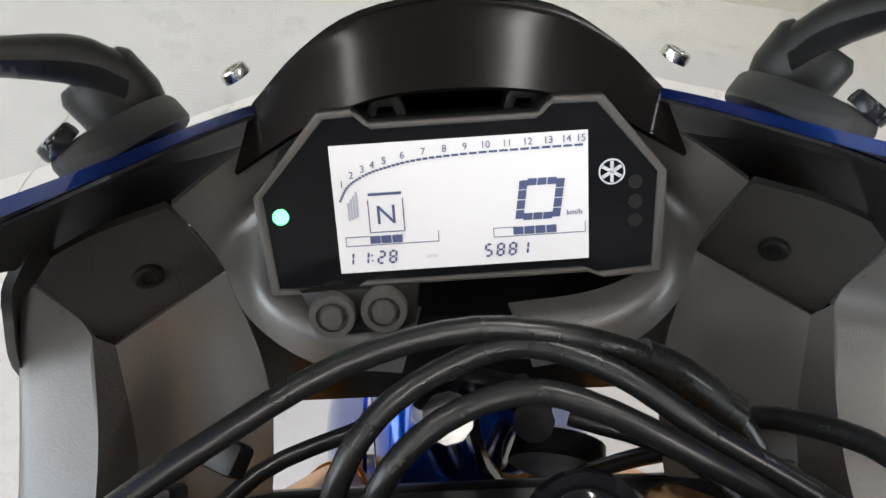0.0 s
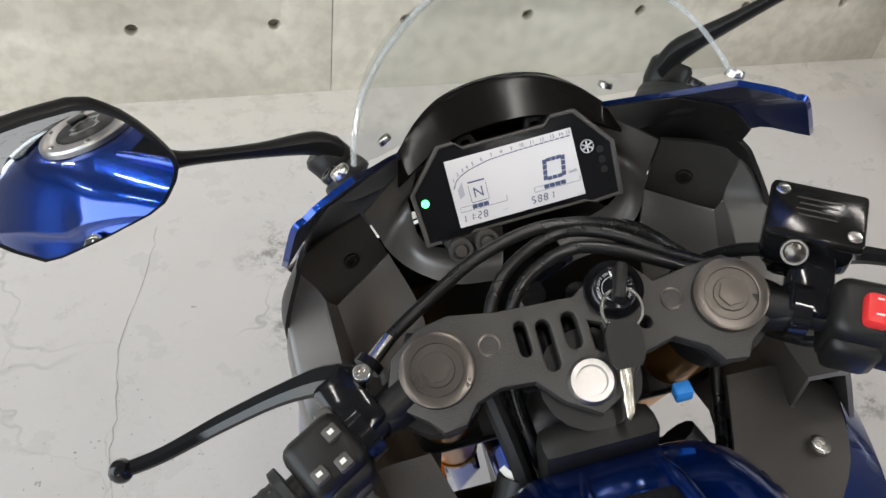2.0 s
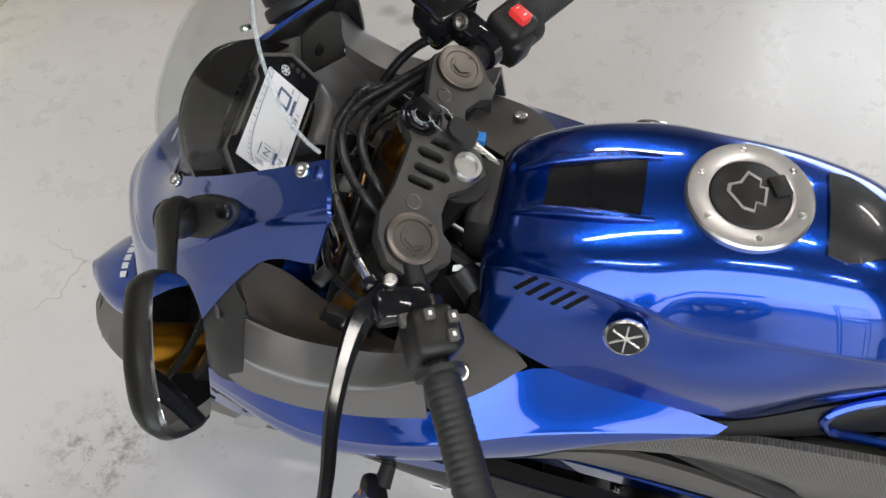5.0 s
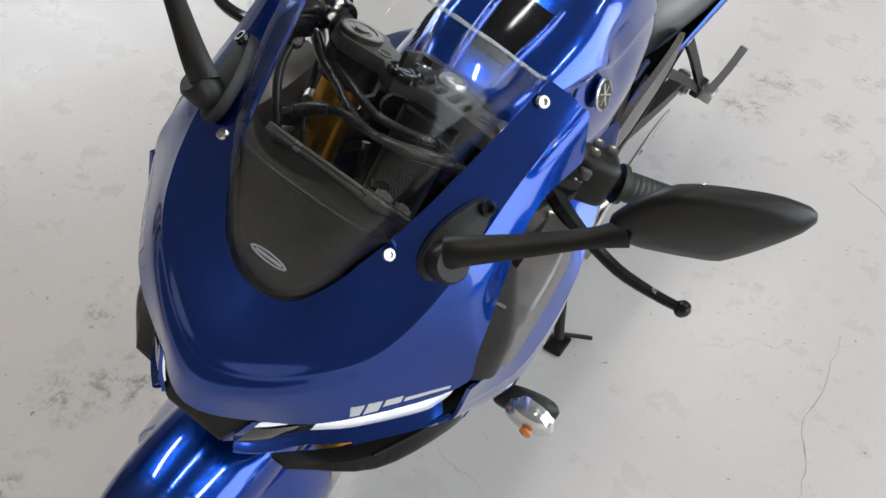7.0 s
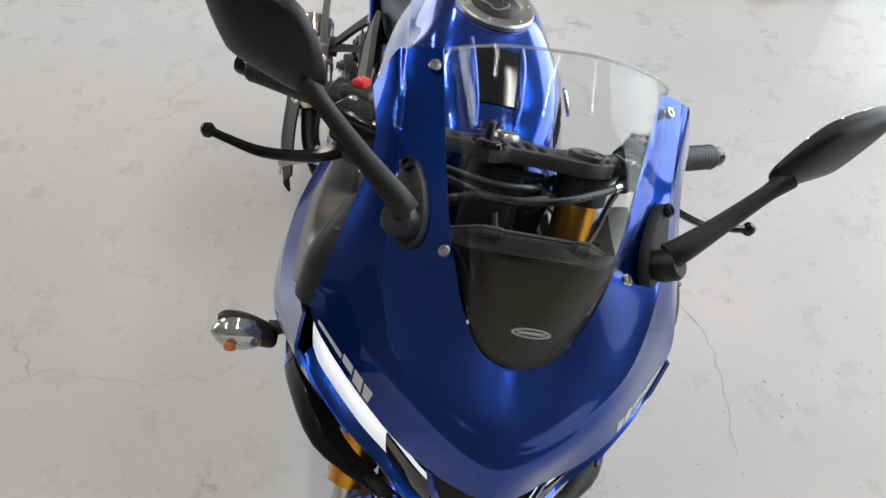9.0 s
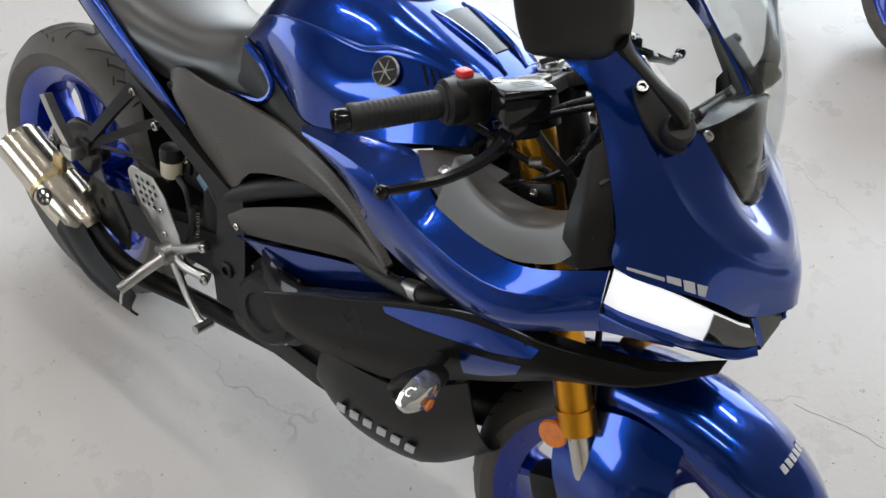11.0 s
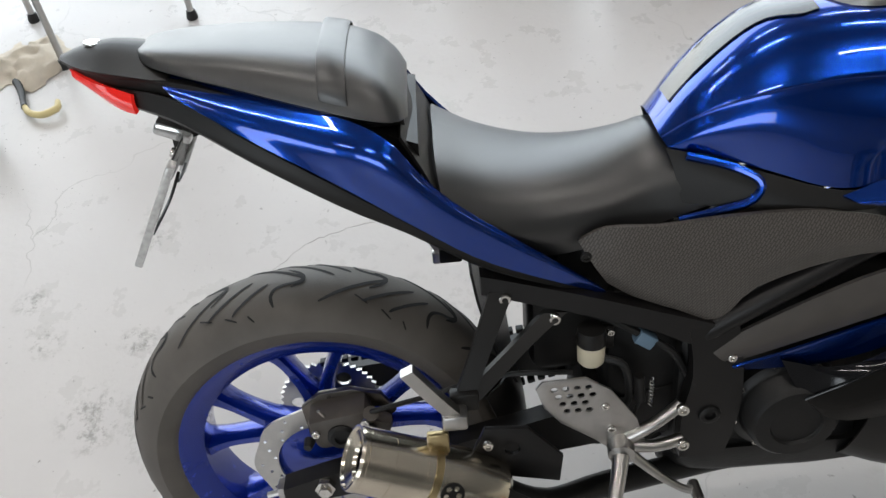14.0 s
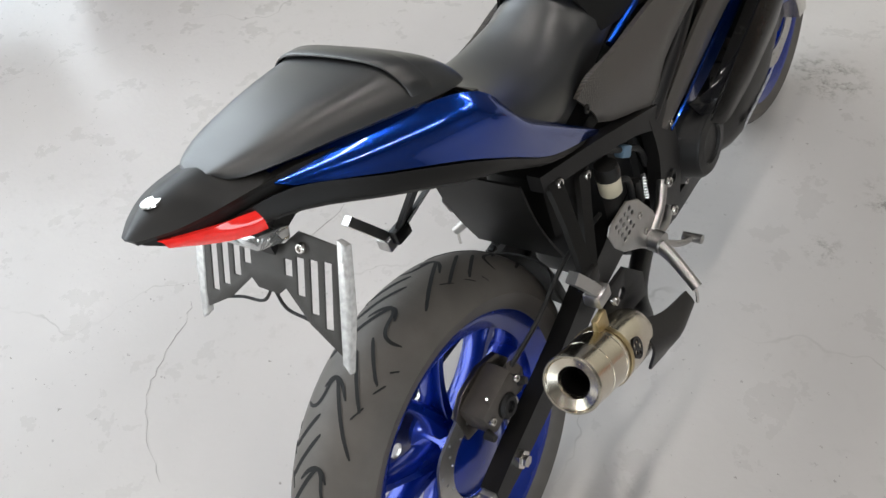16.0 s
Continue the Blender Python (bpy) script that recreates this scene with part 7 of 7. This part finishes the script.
# brake fluid reservoir at the right bar
RM = Matrix.Translation((0.181, 1.067, 0.978)) @ pose(0, 0, 0, 6, 6, -32)
resv = part("brake_reservoir", moved(box((0, 0, -0.006), (0.062, 0.044, 0.034), 0.008), RM), GLOSS, bike, "black front brake fluid reservoir")
part("reservoir_lid", moved(box((0, 0, 0.015), (0.066, 0.048, 0.010), 0.004), RM), SATIN, resv)
part("reservoir_base", moved(box((0, 0, -0.03), (0.045, 0.034, 0.03), 0.008), RM), GLOSS, resv)
for sx, sy in ((-1, 1), (1, -1)):
    bolt("lid_screw", RM @ Vector((sx * 0.025, sy * 0.015, 0.0195)), RM.to_3x3() @ Vector((0, 0, 1)), 0.005, 0.0015, STEEL, resv)
part("lid_letters", moved(join(*[box((0.0, 0.010 - 0.005 * k, 0.0202), (0.030 - 0.004 * (k % 2), 0.0011, 0.0003), 0) for k in range(4)]), RM), CLAMP, resv)
part("sight_glass", lathe([(0.0001, 0.004), (0.004, 0.0035), (0.0065, 0.002), (0.0075, 0.003), (0.009, 0.003), (0.0095, 0.0), (0.0001, 0.0)], (0.157, 1.046, 0.985), (-0.45, -0.65, 0.6), 22), CAPGREY, resv, "round bright sight glass")

# cables over the meter
part("clutch_cable", tube([(-0.152, 1.058, 0.958), (-0.133, 1.075, 0.962), (-0.100, 1.098, 0.965), (-0.050, 1.127, 0.969), (0.0015, 1.140, 0.970), (0.0505, 1.135, 0.963), (0.084, 1.131, 0.941), (0.112, 1.126, 0.912), (0.128, 1.10, 0.875), (0.105, 1.0, 0.80)], 0.0050, 12), CABLE, bike, "black clutch cable")
cb = part("cable_adjuster", tube([(-0.154, 1.056, 0.958), (-0.128, 1.079, 0.963)], 0.0055, 12), STEEL, bike, "bright cable adjuster")
part("adjuster_wheel", tube([(-0.149, 1.0605, 0.959), (-0.144, 1.065, 0.960)], 0.0105, 18), GLOSS, cb)
part("throttle_cable", tube([(0.165, 1.04, 0.935), (0.130, 1.072, 0.945), (0.086, 1.100, 0.955), (0.054, 1.123, 0.962), (0.022, 1.135, 0.964), (-0.006, 1.130, 0.962), (-0.037, 1.112, 0.956), (-0.055, 1.085, 0.94), (-0.06, 1.05, 0.90), (-0.05, 1.0, 0.84)], 0.0050, 12), CABLE, bike, "black throttle cable")
part("throttle_return_cable", tube([(0.165, 1.03, 0.925), (0.130, 1.062, 0.940), (0.083, 1.088, 0.957), (0.040, 1.110, 0.965), (0.012, 1.114, 0.966), (-0.020, 1.102, 0.960), (-0.040, 1.080, 0.945), (-0.048, 1.05, 0.90), (-0.04, 1.0, 0.85)], 0.0050, 12), CABLE, bike, "black throttle return cable")
part("cable_sleeve", tube([(0.066, 1.134, 0.955), (0.084, 1.131, 0.941), (0.112, 1.126, 0.912)], [0.0066, 0.0078, 0.0078], 12), CABLE, bike)
part("wiring_loom", tube([(-0.07, 1.04, 0.93), (-0.06, 1.0, 0.88), (-0.055, 0.97, 0.82)], 0.007, 8), RUBBER, bike)
part("tag_label", moved(box((0, 0, 0), (0.007, 0.05, 0.001), 0.0003), Matrix.Translation((-0.060, 0.985, 0.865)) @ pose(0, 0, 0, 40, -50, 0)), WHITEP, bike, "white tag on the cables")
part("blue_connector", box((0.064, 1.004, 0.915), (0.013, 0.011, 0.012), 0.002), mat("blue_plastic", (0.03, 0.22, 0.62), 0.4), bike, "bright blue connector")
part("head_shroud", box((-0.005, 0.985, 0.86), (0.085, 0.03, 0.14), 0.01), BLACK, bike)

# -- mirrors
FACE = [(0.360, 1.112, 1.164), (0.362, 1.109, 1.147), (0.346, 1.112, 1.110), (0.331, 1.116, 1.085), (0.318, 1.122, 1.075), (0.263, 1.149, 1.069), (0.247, 1.159, 1.075), (0.236, 1.166, 1.089), (0.238, 1.168, 1.104), (0.247, 1.166, 1.129), (0.259, 1.163, 1.148), (0.275, 1.156, 1.161), (0.321, 1.134, 1.171), (0.345, 1.121, 1.170)]
fc_ = np.mean(FACE, axis=0)
fn = np.array((-0.46, -0.88, 0.125))
fn = fn / np.linalg.norm(fn)
flat = [np.array(p) - fn * ((np.array(p) - fc_) @ fn) for p in FACE]
for s in (-1, 1):
    raised = np.array((0, 0.018, 0.016)) * (s > 0)
    sc = lambda P, k, off: [(s * q[0], q[1], q[2]) for q in [fc_ + (np.array(p) - fc_) * k - fn * off + np.array((-0.004, 0.010, 0.012)) * max(0, off) / 0.035 + raised for p in P]]
    mir = part("mirror_shell", loft([sc(flat, 1.0, -0.001), sc(flat, 1.015, 0.002), sc(flat, 0.99, 0.007), sc(flat, 0.85, 0.014), sc(flat, 0.5, 0.019)], 3, 2), BLACK, bike, "matt black rear-view mirror", sharp=60)
    part("mirror_glass", loft([sc(flat, 0.945, -0.0028), sc(flat, 0.945, -0.0008)], 1, 2), MIRROR, mir, "mirror glass")
    arm_d = np.array((0.76, -0.42, 0.50))
    wide_a = np.array((0.64, 0.64, -0.43))
    wide_a = wide_a - arm_d * (wide_a @ arm_d) / (arm_d @ arm_d)
    wide_a /= np.linalg.norm(wide_a)
    thin_a = np.cross(arm_d, wide_a)
    part("mirror_arm", loft([[(np.array((x, y, z)) + raised * (x - 0.138) / 0.116 + wide_a * w * math.cos(a) + thin_a * h * math.sin(a)) * (s, 1, 1) for a in np.arange(12) * math.pi / 6]
                             for x, y, z, w, h in ((0.138, 1.238, 1.014, 0.015, 0.011), (0.152, 1.234, 1.028, 0.0135, 0.0095), (0.190, 1.212, 1.051, 0.0105, 0.0058), (0.230, 1.188, 1.077, 0.0090, 0.0052), (0.243, 1.180, 1.086, 0.0105, 0.0075), (0.254, 1.174, 1.095, 0.0125, 0.0095))], 4), BLACK, mir, "matt black mirror arm")
    long_ = Vector((-0.010, 0.080, -0.060)).normalized()
    nor_ = Vector((0.62, 0.42, 0.66))
    nor_ = (nor_ - long_ * nor_.dot(long_)).normalized()
    wide_ = long_.cross(nor_)
    fm = Matrix(((s * wide_.x, s * long_.x, s * nor_.x, s * 0.132), (wide_.y, long_.y, nor_.y, 1.211), (wide_.z, long_.z, nor_.z, 1.003), (0, 0, 0, 1)))
    oval = [(0.019 * math.cos(a) * (1 + 0.18 * math.sin(a)), 0.046 * math.sin(a)) for a in np.arange(24) * math.pi / 12]
    part("mirror_foot", plate(oval, 0.014, fm @ Matrix.Translation((0, 0, -0.006)), bevel=0.003), RUBBER, mir)
    part("arm_pivot", lathe([(0.0001, 0), (0.016, 0), (0.018, 0.006), (0.018, 0.022), (0.015, 0.026), (0.0001, 0.026)], (s * 0.135, 1.234, 0.994), (s * 0.55, 0.35, 0.74), 22), BLACK, mir)
    bolt("foot_bolt", (s * 0.1405, 1.185, 1.031), (s * 0.6, 0.3, 0.7), 0.008, 0.006, GLOSS, mir)

# -- hoses, wires and fittings between the fork legs and the cockpit trim
for s in (-1, 1):
    # Added near-black sheet that stands for the dark of the open gap.
    part("dark_gap_sheet", skin([[(0.136, 0.94, 0.745), (0.140, 1.05, 0.735), (0.138, 1.18, 0.74)], [(0.175, 0.94, 0.755), (0.182, 1.05, 0.745), (0.182, 1.19, 0.75)], [(0.205, 0.95, 0.775), (0.214, 1.05, 0.765), (0.210, 1.20, 0.775)]], 2, 3, 0.004, s, out=(0, 0, 1)), DEEP, bike)
    part("fork_bracket", box((s * 0.142, 1.10, 0.855), (0.012, 0.05, 0.03), 0.003, pose(0, 0, 0, 25, 0, 0)), FRAMEBLK, bike)
    bolt("bracket_bolt", (s * 0.148, 1.098, 0.858), (s, 0, 0), 0.006, 0.005, STEEL, bike)
    bolt("clamp_bolt", (s * 0.118, 1.062, 0.925), (s * 0.8, 0.5, 0), 0.006, 0.006, STEEL, bike)
    bolt("low_clamp_bolt", (s * 0.125, 1.145, 0.80), (s * 0.7, 0.7, 0), 0.007, 0.006, STEEL, bike)
    part("wiring_sleeve", tube([(s * 0.205, 0.992, 0.938), (s * 0.165, 1.020, 0.912), (s * 0.135, 1.075, 0.885), (s * 0.10, 1.125, 0.868), (s * 0.05, 1.15, 0.86)], 0.0045, 10), CABLE, bike)
part("master_hose", tube([(0.165, 1.068, 0.955), (0.158, 1.105, 0.925), (0.132, 1.135, 0.885), (0.118, 1.145, 0.83), (0.09, 1.16, 0.77), (0.05, 1.17, 0.70)], 0.0055, 10), CABLE, bike, "black front brake hose")
part("hose_banjo", lathe([(0.0001, 0), (0.008, 0), (0.0085, 0.006), (0.006, 0.010), (0.0001, 0.010)], (0.162, 1.072, 0.948), (-0.4, 0.6, 0.5), 16), STEEL, bike)
part("wire_plug", box((0.120, 1.135, 0.875), (0.022, 0.016, 0.014), 0.003, pose(0, 0, 0, 20, 10, 30)), BLACK, bike)
part("wire_plug", box((-0.112, 1.130, 0.880), (0.020, 0.016, 0.014), 0.003, pose(0, 0, 0, 20, -10, -30)), BLACK, bike)
part("cable_clip", tube([(0.128, 1.088, 0.888), (0.134, 1.074, 0.884)], 0.0072, 12), ALU, bike, "bright cable clip")
part("horn", lathe([(0.001, 0.0), (0.030, 0.0), (0.034, 0.006), (0.034, 0.016), (0.018, 0.022), (0.001, 0.024)], (0.06, 1.185, 0.70), (0.2, 1, 0.1), 24), IRON, bike)
# Added block, coloured near-black for the shade of the interior behind the fork.
part("dark_gap_block", box((0, 0.945, 0.765), (0.215, 0.085, 0.19), 0.02), DEEP, bike)

# ---------------------------------------------------------------- other things on the garage floor
def parked(label, m, wheel_label, paint, body_paint, base):
    """A parked motorcycle seen only low down: wheels, fork, body, seat and bars."""
    b = tagged(new("parked_motorcycle"), label, "motorcycle")
    b.matrix_basis = m
    R = 0.297
    front = wheel("front_wheel", (0, 0, R), R, 0.058, 0.222, wheel_label, -0.9, b, paint)
    for s in (-1, 1):
        disc((0, 0, R), s * 0.062, 0.148, 0.095, front)
        part("front_caliper", box((s * 0.085, -0.105, R + 0.03), (0.055, 0.055, 0.11), 0.012), ALU, b, "silver brake caliper")
        part("fork_leg", tube([(s * 0.1, 0.01, R - 0.02), (s * 0.1, -0.11, R + 0.30)], 0.027, 16), ALU, b)
        part("fork_tube", tube([(s * 0.1, -0.11, R + 0.28), (s * 0.1, -0.24, R + 0.62)], 0.021, 16), STEEL, b)
        part("handlebar", tube([(s * 0.08, -0.25, 0.98), (s * 0.25, -0.29, 1.0), (s * 0.37, -0.36, 0.99)], [0.012, 0.012, 0.017], 12), RUBBER, b)
    part("axle", tube([(-0.125, 0, R), (0.125, 0, R)], 0.013, 12), STEEL, b)
    part("front_mudguard", skin([[(x, r * math.cos(a), R + r * math.sin(a)) for a in np.radians((30, 60, 90, 120, 150))] for x, r in ((-0.07, 0.28), (-0.05, 0.315), (0, 0.326), (0.05, 0.315), (0.07, 0.28))], 3, 4, 0.004, out=(0, 0, 1)), body_paint, b)
    wheel("rear_wheel", (0, -base, R), R, 0.07, 0.222, wheel_label, 1.0, b, paint)
    for s in (-1, 1):
        part("swing_arm", loft([[(s * (0.1 + dx), y, z + dz) for dx, dz in ((0.014, h), (-0.014, h), (-0.014, -h), (0.014, -h))] for y, z, h in ((-base - 0.04, R, 0.02), (-base + 0.2, R + 0.03, 0.032), (-base + 0.45, R + 0.09, 0.04))], 3), FRAMEBLK, b)
    e = lambda y, w, z0, z1: [(w * math.cos(a), y, (z0 + z1) / 2 + (z1 - z0) / 2 * math.sin(a)) for a in np.arange(12) * math.pi / 6]
    part("engine", loft([e(-0.42, 0.11, 0.36, 0.62), e(-0.5, 0.15, 0.22, 0.68), e(-base + 0.55, 0.16, 0.2, 0.66), e(-base + 0.42, 0.1, 0.3, 0.6)], 3), IRON, b)
    part("fuel_tank", loft([e(-0.28, 0.07, 0.78, 0.92), e(-0.38, 0.14, 0.70, 1.02), e(-0.55, 0.16, 0.70, 1.03), e(-0.72, 0.09, 0.72, 0.88)], 4), body_paint, b)
    part("seat", loft([e(-0.68, 0.09, 0.74, 0.82), e(-0.85, 0.13, 0.74, 0.83), e(-base, 0.12, 0.78, 0.90), e(-base - 0.18, 0.06, 0.84, 0.92)], 4), VINYL, b)
    part("headlamp", lathe([(0.001, 0), (0.085, 0), (0.09, -0.03), (0.05, -0.12), (0.001, -0.13)], (0, -0.10, 0.86), (0, 1, 0.1), 28), CLEARLENS, b)
    part("side_stand", tube([(-0.1, -0.72, 0.3), (-0.16, -0.76, 0.16), (-0.235, -0.80, 0.055)], [0.013, 0.012, 0.011], 10), FRAMEBLK, b)
    return b


parked("parked motorcycle with blue cast wheels and a silver caliper", pose(-2.235, 1.19, 0.0, 0, -6, -22), "blue cast wheel with a black tyre", BLUE_RIM, BLUE, 1.36)
parked("dark parked motorcycle with black wheels", pose(2.235, 1.42, 0.0, 0, -6, 172), "black cast wheel with a black tyre", FRAMEBLK, GLOSS, 1.04)

# spray bottle
bottle = tagged(new("spray_bottle"), "pale teal spray bottle with a white and red cap", "bottle")
bottle.matrix_basis = pose(-1.345, -1.15, 0.001)
part("bottle_body", lathe([(0.001, 0), (0.036, 0), (0.040, 0.006), (0.040, 0.155), (0.036, 0.172), (0.018, 0.192), (0.016, 0.2), (0.001, 0.2)], (0, 0, 0), (0, 0, 1), 32), TEAL, bottle)
part("paper_label", lathe([(0.0405, 0.035), (0.0412, 0.036), (0.0412, 0.129), (0.0405, 0.13)], (0, 0, 0), (0, 0, 1), 32), WHITEP, bottle, "white label with teal bands")
BAND_TEAL = mat("teal_print", (0.05, 0.30, 0.30), 0.4, vary=0.1)
for z in (0.055, 0.085, 0.11):
    part("label_bar", lathe([(0.0411, z), (0.0416, z + 0.0005), (0.0416, z + 0.009), (0.0411, z + 0.0095)], (0, 0, 0), (0, 0, 1), 32), BAND_TEAL, bottle)
part("cap", lathe([(0.001, 0.2), (0.019, 0.2), (0.02, 0.205), (0.02, 0.225), (0.012, 0.23), (0.001, 0.23)], (0, 0, 0), (0, 0, 1), 24), WHITEP, bottle)
part("spray_head", join(box((0.008, 0, 0.243), (0.055, 0.02, 0.026), 0.006), box((0.036, 0, 0.245), (0.012, 0.012, 0.014), 0.003)), RED, bottle, "red spray head")
part("trigger", tube([(0.026, 0, 0.236), (0.034, 0, 0.215), (0.028, 0, 0.195)], [0.005, 0.004, 0.003], 8), WHITEP, bottle)

# crumpled cloth
rng = random.Random(11)
ch, nn = [], 13
for i in range(nn):
    row = []
    for j in range(nn):
        u, v = i / (nn - 1) - 0.5, j / (nn - 1) - 0.5
        rr = math.hypot(u, v)
        h = 0.004 + max(0, 0.055 * (1 - 3.2 * rr * rr)) * rng.uniform(0.35, 1.0)
        row.append((-1.72 + u * 0.26 * (1 + 0.25 * math.sin(7 * v)) + rng.uniform(-0.008, 0.008), -1.10 + v * 0.22 * (1 + 0.3 * math.cos(6 * u)) + rng.uniform(-0.008, 0.008), h))
    ch.append(row)
tagged(part("cleaning_cloth", skin(ch, 2, 2, 0.003, out=(0, 0, 1)), CLOTH, None, sharp=80), "crumpled cream cleaning cloth lying on the floor", "cloth")

# brush with a black handle and its hooked cream end
YEL = mat("cream_plastic", (0.62, 0.52, 0.26), 0.45, vary=0.15, scale=30)
brush = tagged(new("hooked_brush"), "black handled brush with a hooked cream end", "brush")
brush.matrix_basis = pose(-1.50, -1.06, 0.012, 0, 0, 25)
part("handle", tube([(-0.12, 0.0, 0.004), (-0.06, 0.004, 0.004), (0.01, 0.0, 0.006), (0.04, 0, 0.008)], [0.013, 0.011, 0.009, 0.011], 14), RUBBER, brush)
part("hook", tube([(0.035, 0, 0.008), (0.08, 0.008, 0.01), (0.115, 0.04, 0.012), (0.11, 0.085, 0.014), (0.075, 0.095, 0.014)], [0.009, 0.010, 0.011, 0.011, 0.008], 12), YEL, brush, "cream hooked end")

# round bag with a yellow lining
bag = tagged(new("round_bag"), "dark round bag with a yellow lining", "bag")
bag.matrix_basis = pose(-1.63, -1.44, 0.001)
part("bag_body", lathe([(0.001, 0), (0.09, 0), (0.125, 0.03), (0.135, 0.09), (0.118, 0.15), (0.095, 0.172), (0.088, 0.168), (0.11, 0.14), (0.12, 0.09), (0.08, 0.02), (0.001, 0.018)], (0, 0, 0), (0, 0, 1), 36), RUBBER, bag)
part("bag_lining", lathe([(0.0945, 0.1735), (0.099, 0.171), (0.091, 0.166), (0.086, 0.1675)], (0, 0, 0), (0, 0, 1), 36, closed=True), YEL, bag, "yellow lined edge")

# steel rack: thin legs with black feet and two shelves
rack = tagged(new("steel_rack"), "grey steel rack on thin legs with black feet", "rack")
P_ = [(-1.69, -0.98), (-1.92, -0.60), (-2.22, -0.78), (-1.99, -1.16)]
for x, y in P_:
    part("leg", tube([(x, y, 0.02), (x, y, 0.95)], 0.011, 12), ALU, rack)
    part("foot", lathe([(0.001, 0.0), (0.019, 0.0), (0.02, 0.006), (0.015, 0.03), (0.001, 0.032)], (x, y, 0.0), (0, 0, 1), 16), RUBBER, rack, "black rubber foot")
c_ = np.mean(P_, axis=0)
turn = math.degrees(math.atan2(P_[1][1] - P_[0][1], P_[1][0] - P_[0][0]))
for z in (0.55, 0.94):
    part("shelf", box((c_[0], c_[1], z), (0.46, 0.37, 0.02), 0.004, pose(0, 0, 0, 0, 0, turn)), ALU, rack)
